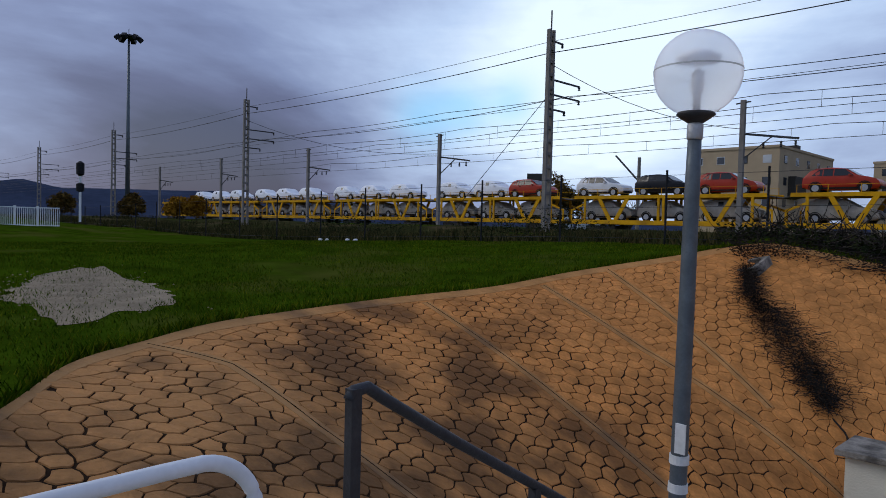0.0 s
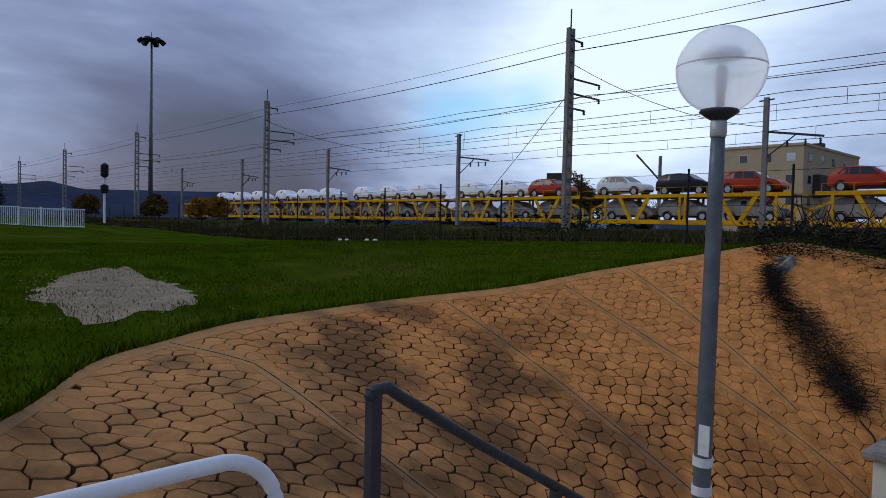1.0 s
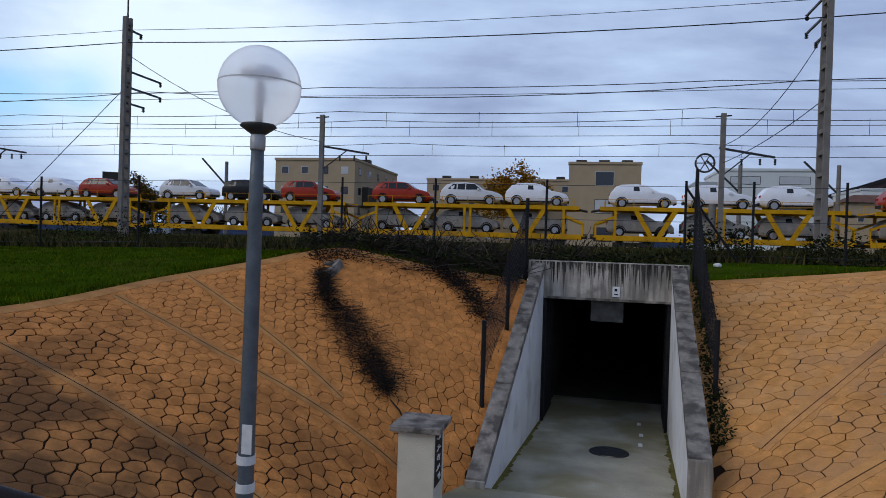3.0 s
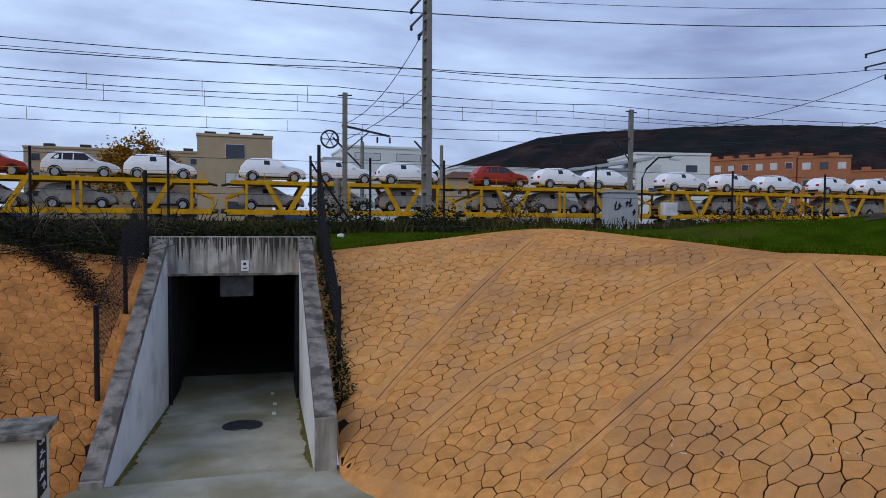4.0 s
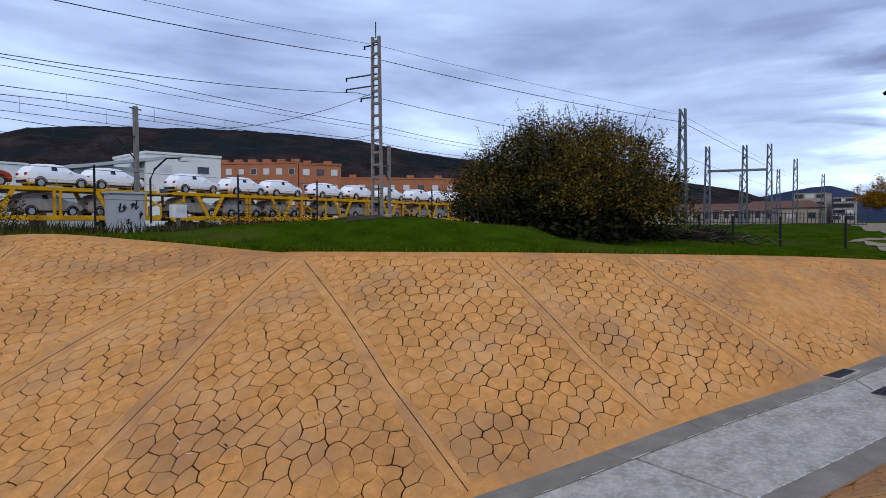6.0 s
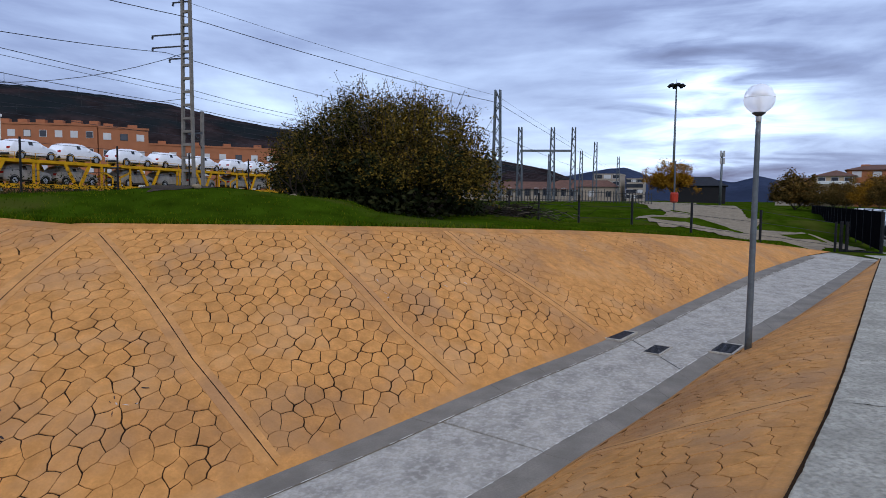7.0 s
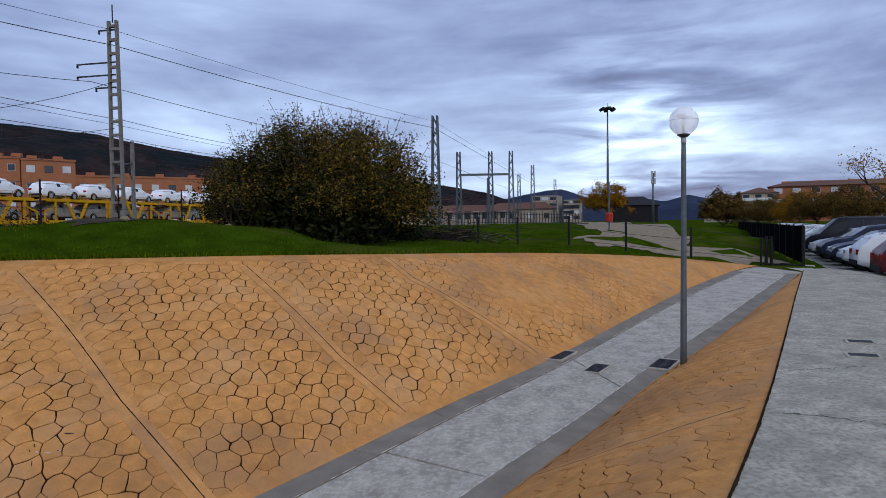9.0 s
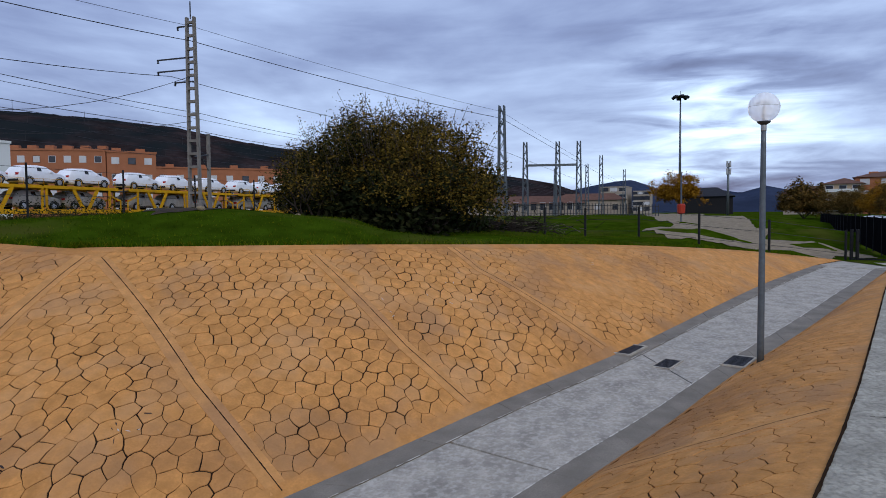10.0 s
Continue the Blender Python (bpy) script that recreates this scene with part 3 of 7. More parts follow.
for sx, x0, x1, drop in ((-1, -W - 0.21, -W, 2.62), (1, W, W + 0.23, 2.05)):
    ztop, zend = 3.18, 3.18 - drop
    part("wing_wall", prism(bmesh.new(), [(0, -0.4), (0, ztop - 0.12), (-5.25, zend - 0.12), (-5.25, -0.2)], x0 + (0.03 if sx < 0 else 0.0), x1 - (0.0 if sx < 0 else 0.03), side), M["white"], under, "white painted wing wall")
    for i in range(3):
        a, b = i / 3 + 0.003, (i + 1) / 3 - 0.003
        part("coping", prism(bmesh.new(), [(-5.3 * a, ztop - drop * a), (-5.3 * a, ztop - drop * a - 0.14), (-5.3 * b, ztop - drop * b - 0.14), (-5.3 * b, ztop - drop * b)], x0 - 0.015, x1 + 0.015, side), M["coping"], under)
    part("end_face", box(bmesh.new(), x0 - 0.02, x1 + 0.02, -5.33, -5.24, -0.2, zend - 0.02, 0.01), M["wallc"], under)
# walls and roof coloured dark for the shade inside; a black end is added
part("side_wall", box(bmesh.new(), -W - 0.3, -W, 0.01, 24, -0.4, HT), M["grime_shade"], under)
part("side_wall", box(bmesh.new(), W, W + 0.3, 0.01, 24, -0.4, HT), M["grime_shade"], under)
part("roof_slab", box(bmesh.new(), -W - 0.3, W + 0.3, 0.3, 24, HT, HT + 0.4), M["grime_shade"], under)
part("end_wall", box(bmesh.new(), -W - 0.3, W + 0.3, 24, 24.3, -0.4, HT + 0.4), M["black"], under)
for x in (-W + 0.03, W - 0.03):
    part("gate_post", box(bmesh.new(), x - 0.03, x + 0.03, 0.02, 0.12, 0, HT - 0.03, 0.006), M["black"], under)
bm = bmesh.new()
f0 = [bm.verts.new(p) for p in ((-W, 24, 0), (W, 24, 0), (W, 0, 0), (-W, 0, 0))]
bm.faces.new(f0)
f1 = [bm.verts.new(p) for p in ((-W, -5.4, 0.27), (W, -5.4, 0.27))]
bm.faces.new((f0[3], f0[2], f1[1], f1[0]))
bmesh.ops.recalc_face_normals(bm, faces=bm.faces[:])
part("floor", bm, M["floor"], under, "damp concrete floor with green edges")
# dark sheet painted where the floor runs into shade
part("inner_floor", box(bmesh.new(), -W, W, 2.5, 24, -0.1, 0.004), M["grime_shade"], under)
M["moss"] = mat("yellow_green_moss", (0.135, 0.120, 0.034), 0.95, var=0.35, scale=6, fine=40, bump=0.7, coords="World")
for sx in (-1, 1):
    bm = bmesh.new()
    rows = []
    for k in range(220):
        y = 0.2 - 5.5 * k / 219
        w = 0.035 + 0.10 * abs(noise.noise((y * 0.9, sx * 3.0, 0))) + 0.05 * noise.noise((y * 6.0, sx * 2.0, 1)) + 0.03 * noise.noise((y * 19.0, sx, 4))
        w = max(0.012, w)
        z = 0.005 - min(y, 0) * 0.05
        rows.append((bm.verts.new((sx * W, y, z + 0.02)), bm.verts.new((sx * (W - w * 0.5), y, z + 0.006)), bm.verts.new((sx * (W - w), y, z))))
    for p, q in zip(rows, rows[1:]):
        for i in (0, 1):
            bm.faces.new((p[i], q[i], q[i + 1], p[i + 1]))
    part("moss", bm, M["moss"], under, "yellow-green moss along the wall foot")

part("manhole_rim", lathe(bmesh.new(), [(0.26, -0.02), (0.33, -0.02), (0.33, 0.012), (0.30, 0.016), (0.26, 0.012)], 28, (0.21, -1.97, 0.098)), M["steelgrey"], under)
part("manhole_cover", lathe(bmesh.new(), [(0.255, -0.03), (0.255, 0.004), (0.2, 0.006)], 28, (0.21, -1.97, 0.098)), M["black"], under, "black round manhole cover")
part("sign_plate", box(bmesh.new(), 0.12, 0.26, -0.03, -0.004, HT + 0.06, HT + 0.26, 0.004), M["white"], under, "small white plate with dark marks")
bm = bmesh.new()
box(bm, 0.16, 0.21, -0.036, -0.031, HT + 0.17, HT + 0.22)
box(bm, 0.15, 0.23, -0.036, -0.031, HT + 0.10, HT + 0.12)
part("sign_mark", bm, M["black"], under)
M["dullpanel"] = mat("dull_lamp_panel", (0.17, 0.17, 0.165), 0.8, var=0.4, scale=5)
lampbox = thing("ceiling_lamp", "unlit dusty grey lamp under the underpass ceiling", "lamp", at=T)
part("housing", box(bmesh.new(), -0.36, 0.36, 0.7, 1.9, HT - 0.10, HT - 0.002, 0.01), M["steelgrey"], lampbox)
part("diffuser", box(bmesh.new(), -0.33, 0.33, 0.72, 1.2, HT - 0.52, HT - 0.10, 0.05), M["dullpanel"], lampbox)
for k, (x, y) in enumerate(((0.72, -1.2), (0.74, -0.4), (0.70, 0.5))):
    part("floor_marker", box(bmesh.new(), x - 0.035, x + 0.035, y - 0.09, y + 0.09, 0.0 - min(y, 0) * 0.05, 0.012 - min(y, 0) * 0.05), M["white"], under, "small white floor marker")
for sx in (-1, 1):
    leaf = thing("steel_gate", "black steel gate leaf folded back inside the underpass", "gate", "gate leaves", at=T)
    x = sx * (W - 0.05)
    part("gate_frame", tube(bmesh.new(), [(x, 0.16, 0.06), (x, 0.16, HT - 0.12), (x, 1.25, HT - 0.12), (x, 1.25, 0.06), (x, 0.16, 0.06)], 0.022, 6), M["black"], leaf)
    for k in range(9):
        part("bar", cyl(bmesh.new(), (x, 0.27 + k * 0.11, 0.06), (x, 0.27 + k * 0.11, HT - 0.12), 0.011, n=6), M["black"], leaf)

# ---- railway ----
TY, RAIL_Z = 47.9, 1.28
bm = bmesh.new()
v = [[bm.verts.new((x, y, z)) for y, z in ((43.6, 0.95), (45.2, 1.18), (50.8, 1.18), (52.4, 0.95))] for x in (-400, 400)]
for i in range(3):
    bm.faces.new((v[0][i], v[1][i], v[1][i + 1], v[0][i + 1]))
bmesh.ops.recalc_face_normals(bm, faces=bm.faces[:])
tagged(part("track_bed", bm, M["ballast"]), "grey stone ballast under the tracks", "track bed", kind="structure")
for y in (TY - 0.83, TY + 0.83):
    bm = bmesh.new()
    box(bm, -400, 400, y - 0.035, y + 0.035, 1.14, RAIL_Z)
    tagged(part("rail", bm, M["rail"]), "rusty steel running rail on ballast", "rail", "rails")

# catenary poles
def lattice_pole(h, w0, w1):
    """Two concrete legs, one behind the other, joined by rungs; the openings show from the side."""
    po = thing("catenary_pole", "tall concrete lattice railway pole with steel crossarms", "pole", "tall poles beside the track")
    for s in (-1, 1):
        part("leg", bar(bmesh.new(), (0, s * w0 / 2, -0.6), (0, s * w1 / 2, h), 0.19, 0.13, (0, 1, 0)), M["polec"], po)
    n = 15
    for i in range(n):
        z = h * (i + 0.6) / n
        w = w0 + (w1 - w0) * z / h
        part("rung", bar(bmesh.new(), (0, -w / 2, z), (0, w / 2, z), 0.17, 0.15), M["polec"], po)
    part("crown", bar(bmesh.new(), (0, 0, h - 0.1), (0, 0, h + 0.9), 0.05, 0.05, (0, 1, 0)), M["steelgrey"], po)
    for z, l in ((h - 0.5, 0.9), (h - 2.3, 2.4), (h - 3.0, 2.4), (h - 3.7, 1.2)):
        arm = part("crossarm", bar(bmesh.new(), (0, -0.1, z), (0, l, z), 0.06, 0.08), M["steelgrey"], po)
        ins = bmesh.new()
        lathe(ins, [(0.03, 0), (0.08, 0.04), (0.03, 0.08), (0.08, 0.12), (0.03, 0.16), (0.08, 0.2), (0.03, 0.24)], 8, (0, l, z - 0.2))
        part("insulator", ins, M["steelgrey"], arm)
    return po


POLE_X = [-136, -107, -78, -49.0, -19.95]
tall = lattice_pole(9.3, 0.40, 0.30)
tall.matrix_basis = pose(POLE_X[0], 26.5, 1.5)
for x in POLE_X[1:]:
    copy_thing(tall, pose(x, 26.4, 1.6))
taller = lattice_pole(11.4, 0.75, 0.5)
taller.matrix_basis = pose(7.9, 26.4, 1.6)
copy_thing(taller, pose(33.7, 26.4, 1.8))


def steel_mast(h):
    """A square tapered mast of angle steel with zigzag bracing."""
    po = thing("steel_mast", "slender grey steel lattice mast beside the station tracks", "mast", "steel lattice masts")
    w0, w1 = 0.75, 0.42
    for sx in (-1, 1):
        for sy in (-1, 1):
            part("leg", bar(bmesh.new(), (sx * w0 / 2, sy * w0 / 2, -0.4), (sx * w1 / 2, sy * w1 / 2, h), 0.10, 0.10), M["galv"], po)
    n = 10
    for k in range(n):
        a, b = h * k / n, h * (k + 1) / n
        wa, wb = w0 + (w1 - w0) * a / h, w0 + (w1 - w0) * b / h
        s = 1 if k % 2 else -1
        bm = bmesh.new()
        for t in (-1, 1):
            bar(bm, (-s * wa / 2, t * wa / 2, a), (s * wb / 2, t * wb / 2, b), 0.06, 0.06)
            bar(bm, (t * wa / 2, -s * wa / 2, a), (t * wb / 2, s * wb / 2, b), 0.06, 0.06)
        part("bracing", bm, M["galv"], po)
    part("crossarm", bar(bmesh.new(), (-0.9, 0, h - 1.6), (0.9, 0, h - 1.6), 0.1, 0.1), M["galv"], po)
    return po


mast_s = steel_mast(10.0)
mast_s.matrix_basis = pose(60.4, 14.3, 1.3)
STATION = [(93, 18.9), (94, 14.6), (94.4, 11.8), (119, 11.2), (140, 16), (160, 10), (150, 24)]
for x, y in STATION:
    copy_thing(mast_s, pose(x, y, 1.4))
portal = thing("portal_beam", "thin grey steel beam between two lattice masts", "beam")
part("beam", bar(bmesh.new(), (93, 18.9, 8.2), (94.2, 12, 8.2), 0.25, 0.3), M["galv"], portal)

# small poles with a bracket over the far tracks
def bracket_pole(h):
    po = thing("catenary_mast", "grey concrete railway mast with a bracket arm", "mast", "masts with brackets")
    part("shaft", bar(bmesh.new(), (0, 0, -0.3), (0, 0, h), 0.22, 0.2, (0, 1, 0)), M["polec"], po)
    arm = part("arm", bar(bmesh.new(), (-0.15, 0, h - 1.6), (2.4, 0.6, h - 1.95), 0.08, 0.1), M["steelgrey"], po)
    bm = bmesh.new()
    bar(bm, (0, 0, h - 2.9), (1.3, 0.3, h - 1.8), 0.05, 0.05)
    part("strut", bm, M["steelgrey"], arm)
    bm = bmesh.new()
    for x in (0.9, 1.7, 2.35):
        lathe(bm, [(0.03, 0), (0.07, 0.05), (0.03, 0.1), (0.07, 0.15), (0.03, 0.2), (0.07, 0.25), (0.02, 0.3)], 8, (x, 0.3, h - 2.35))
    part("insulator", bm, M["steelgrey"], arm)
    part("cap", bar(bmesh.new(), (-0.35, 0, h - 0.15), (0.35, 0, h - 0.1), 0.06, 0.06), M["steelgrey"], po)
    return po


mast0 = bracket_pole(6.3)
mast0.matrix_basis = pose(-84, 33.8, 1.5)
for x in (-68, -51.6, -35, -13.85, 22.2, 44.7, 64):
    copy_thing(mast0, pose(x, 33.8, 1.7, 0, 0, 0 if x < 0 else 180))
bm = bmesh.new()
drum = bracket_pole(6.4)
drum.matrix_basis = pose(5.9, 33.8, 1.5)
drum["label"] = "grey concrete mast with a tensioning wheel and weights"
ring = []
for k in range(25):
    a = 2 * math.pi * k / 24
    ring.append((-0.75 + 0.42 * math.cos(a), 0, 4.1 + 0.42 * math.sin(a)))
tube(bm, ring, 0.05, 6)
for k in range(6):
    a = 2 * math.pi * k / 6
    cyl(bm, (-0.75, 0, 4.1), (-0.75 + 0.4 * math.cos(a), 0, 4.1 + 0.4 * math.sin(a)), 0.025, n=5)
part("tension_wheel", bm, M["steelgrey"], drum)
part("counterweight", cyl(bmesh.new(), (-0.35, 0.1, 0.5), (-0.35, 0.1, 2.2), 0.16, n=10), M["polec"], drum)

# wires
def wire_line(pts, sag, r, seg=10):
    bm = bmesh.new()
    for a, b in zip(pts, pts[1:]):
        a, b = Vector(a), Vector(b)
        line = [a.lerp(b, k / seg) - Vector((0, 0, sag * 4 * (k / seg) * (1 - k / seg))) for k in range(seg + 1)]
        tube(bm, line, r, 5)
    return tagged(part("overhead_wire", bm, M["wire"]), "thin dark overhead railway wire strung between poles", "wire", "overhead wires")


wx = [-250, -136, -107, -78, -49, -19.95, 7.9, 33.7, 60.4, 250]
for z0, z_mid, z_east, z_end, sag, r in ((9.82, 9.85, 11.84, 10.2, 0.25, 0.022), (10.35, 10.5, 12.69, 10.8, 0.2, 0.012)):
    at_pole = {7.9: z_mid, 33.7: z_east, 60.4: z_end, 250: z_end}
    wire_line([(x, 26.4 if x < 50 else 14.4, at_pole.get(x, z0)) for x in wx], sag, r)
wire_line([(x, 27.9 if x < 50 else 15.9, 8.0 + (1.9 if 20 < x < 50 else 0)) for x in wx], 0.45, 0.018)
mx = [-250, -84, -68, -51.6, -35, -13.85, 5.9, 22.2, 44.7, 64, 250]
for y, z, s, r in ((34.3, 9.55, 0.15, 0.02), (34.3, 9.1, 0.05, 0.014), (36.5, 8.7, 0.2, 0.02), (36.5, 7.8, 0.02, 0.016), (41.5, 9.1, 0.2, 0.022), (41.5, 8.1, 0.02, 0.018), (47.9, 8.6, 0.25, 0.022), (47.9, 7.7, 0.02, 0.02)):
    wire_line([(x, y, z) for x in mx], s, r)
for y, z0, z1 in ((36.5, 7.8, 8.6), (41.5, 8.1, 9.0), (47.9, 7.7, 8.45)):
    bm = bmesh.new()
    for k in range(40):
        cyl(bm, (-110 + 5.2 * k, y, z0), (-110 + 5.2 * k, y, z1), 0.012, n=4, caps=False)
    tagged(part("dropper", bm, M["wire"]), "row of thin droppers between contact and carrying wire", "wire", kind="stuff")
for a, b, s in (((-19.95, 26.4, 7.9), (-27, 26.4, 1.5), 0.0), ((-19.95, 26.5, 9.3), (-13.85, 33.8, 6.6), 0.6), ((7.9, 26.5, 9.4), (5.9, 33.8, 6.4), 0.7), ((7.9, 26.5, 7.0), (5.9, 33.8, 5.6), 0.2),
                ((33.7, 26.5, 9.8), (22.2, 33.8, 6.9), 0.9), ((33.7, 26.5, 7.2), (22.2, 33.8, 5.9), 0.5), ((-49, 26.5, 9.3), (-35, 33.8, 6.6), 0.8)):
    wire_line([a, b], s, 0.016)

# ---- car transporter wagons ----
M["cargrey"] = mat("dirty_steel", (0.10, 0.09, 0.08), 0.7, 0.4, var=0.3)
HALF = 7.95


def wagon():
    w = thing("car_wagon", "yellow steel double-deck car transporter wagon on the track", "railway wagon", "wagons of the train")
    part("upper_deck", box(bmesh.new(), -HALF + 0.5, HALF - 0.5, -1.3, 1.3, 2.76, 2.86), M["yellow"], w)
    part("lower_deck", box(bmesh.new(), -HALF, HALF, -1.3, 1.3, 0.86, 0.95), M["yellow"], w)
    for y in (-1.38, 1.38):
        part("upper_beam", box(bmesh.new(), -HALF + 0.4, HALF - 0.4, y - 0.05, y + 0.05, 2.66, 2.92, 0.015), M["yellow"], w)
        part("lower_sill", box(bmesh.new(), -HALF + 0.2, HALF - 0.2, y - 0.06, y + 0.06, 0.68, 1.02, 0.02), M["yellow"], w)
        for x in (-4.0, 4.0):
            part("brace", bar(bmesh.new(), (x - 0.22, y, 0.95), (x - 1.25, y, 2.7), 0.08, 0.30, (1, 0, 0)), M["yellow"], w)
            part("brace", bar(bmesh.new(), (x + 0.22, y, 0.95), (x + 1.25, y, 2.7), 0.08, 0.30, (1, 0, 0)), M["yellow"], w)
        for x in (-0.2, 0.2, -6.55, 6.55):
            part("post", box(bmesh.new(), x - 0.09, x + 0.09, y - 0.05, y + 0.05, 0.95, 2.7), M["yellow"], w)
        for s in (-1, 1):
            bm = bmesh.new()
            bar(bm, (s * 6.6, y, 2.25), (s * (HALF - 0.1), y, 1.75), 0.05, 0.16)
            bar(bm, (s * (HALF - 0.15), y, 0.9), (s * (HALF - 0.15), y, 1.8), 0.05, 0.12, (1, 0, 0))
            part("end_bracket", bm, M["yellow"], w)
        bm = bmesh.new()
        for k in range(9):
            x = -7.2 + 1.8 * k
            box(bm, x - 0.018, x + 0.018, y - 0.015, y + 0.015, 2.9, 3.42)
        box(bm, -7.2, 7.2, y - 0.01, y + 0.01, 3.395, 3.42)
        part("guard_rail", bm, M["yellow"], w)
    for s in (-1, 1):
        bm = bmesh.new()
        for dx in (-0.9, 0.9):
            for y in (-0.78, 0.78):
                cyl(bm, (s * 5.3 + dx, y - 0.06, 0.36), (s * 5.3 + dx, y + 0.06, 0.36), 0.36, n=18)
            cyl(bm, (s * 5.3 + dx, -0.8, 0.36), (s * 5.3 + dx, 0.8, 0.36), 0.08, n=8)
        for y in (-1.0, 1.0):
            box(bm, s * 5.3 - 1.3, s * 5.3 + 1.3, y - 0.06, y + 0.06, 0.30, 0.58)
        part("bogie", bm, M["cargrey"], w)
        part("coupler", box(bmesh.new(), s * 7.9 - 0.25, s * 7.9 + 0.25, -0.12, 0.12, 0.75, 1.05), M["cargrey"], w)
        for y in (-0.85, 0.85):
            part("buffer", cyl(bmesh.new(), (s * 7.7, y, 0.95), (s * 8.15, y, 0.95), 0.13, n=10), M["cargrey"], w)
        part("ramp_flap", bar(bmesh.new(), (s * 7.3, 0, 2.78), (s * 8.1, 0, 2.62), 2.2, 0.06), M["cargrey"], w)
    return w


wag = wagon()
UNIT_X = [8.2 + 16.45 * k for k in range(-7, 6)]
wag.matrix_basis = pose(UNIT_X[0], TY, RAIL_Z)
for x in UNIT_X[1:]:
    copy_thing(wag, pose(x, TY, RAIL_Z))

# ---- cars ----
M["glass_dark"] = mat("car_glass", (0.012, 0.014, 0.017), 0.10, var=0.1, bump=0, spec=0.4)
M["tyre"] = mat("tyre_rubber", (0.02, 0.02, 0.02), 0.85, var=0.2, bump=0.1)
M["rim"] = mat("alloy_rim", (0.45, 0.46, 0.48), 0.35, 0.8, var=0.1, bump=0)
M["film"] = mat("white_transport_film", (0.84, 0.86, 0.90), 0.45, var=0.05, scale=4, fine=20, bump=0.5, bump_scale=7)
# transport film again, greyed to stand for the shade under the upper deck
M["filmshade"] = mat("shaded_transport_film", (0.34, 0.32, 0.29), 0.6, var=0.2, scale=3, fine=20, bump=0.4, bump_scale=7)
M["lamp_red"] = mat("tail_lamp_red", (0.35, 0.015, 0.012), 0.2, var=0.1, bump=0)
M["lamp_clear"] = mat("headlamp_clear", (0.55, 0.57, 0.60), 0.12, var=0.1, bump=0, spec=0.8)
M["trim"] = mat("black_plastic_trim", (0.02, 0.02, 0.022), 0.6, var=0.2)


def paint(name, c, rough=0.36):
    m = mat(name, c, rough, 0.0, var=0.06, scale=2, fine=30, bump=0, spec=0.22)
    m.node_tree.nodes["Principled BSDF"].inputs["Coat Weight"].default_value = 0.04
    return m


for k, c in (("red", (0.36, 0.035, 0.018)), ("cwhite", (0.72, 0.73, 0.75)), ("dark", (0.008, 0.009, 0.013)), ("navy", (0.018, 0.026, 0.055)), ("silver", (0.42, 0.43, 0.45)), ("wine", (0.10, 0.010, 0.016))):
    M["car_" + k] = paint("car_paint_" + k, c)


def interp(x, tab):
    for (x0, y0), (x1, y1) in zip(tab, tab[1:]):
        if x <= x1:
            t = max(0.0, (x - x0) / (x1 - x0))
            return y0 + (y1 - y0) * t
    return tab[-1][1]


SHAPES = {
    # length, width, then top line (hood, glass, roof) from tail to nose, belt line, waist height
    "suv": dict(L=4.3, W=1.82, top=[(-2.15, 0.80), (-2.08, 1.02), (-1.72, 1.46), (-1.35, 1.59), (-0.4, 1.63), (0.25, 1.56), (1.02, 1.08), (1.55, 1.00), (1.95, 0.88), (2.12, 0.70), (2.15, 0.55)], belt=1.03),
    "hatch": dict(L=4.1, W=1.76, top=[(-2.05, 0.72), (-2.0, 0.95), (-1.6, 1.32), (-1.2, 1.43), (-0.3, 1.47), (0.3, 1.40), (1.05, 0.96), (1.6, 0.86), (1.9, 0.74), (2.02, 0.60), (2.05, 0.45)], belt=0.92),
    "van": dict(L=4.9, W=1.95, top=[(-2.45, 0.8), (-2.42, 1.1), (-2.3, 1.85), (-2.0, 1.95), (0.4, 1.97), (0.95, 1.88), (1.75, 1.15), (2.15, 1.05), (2.38, 0.85), (2.45, 0.55)], belt=1.12),
}


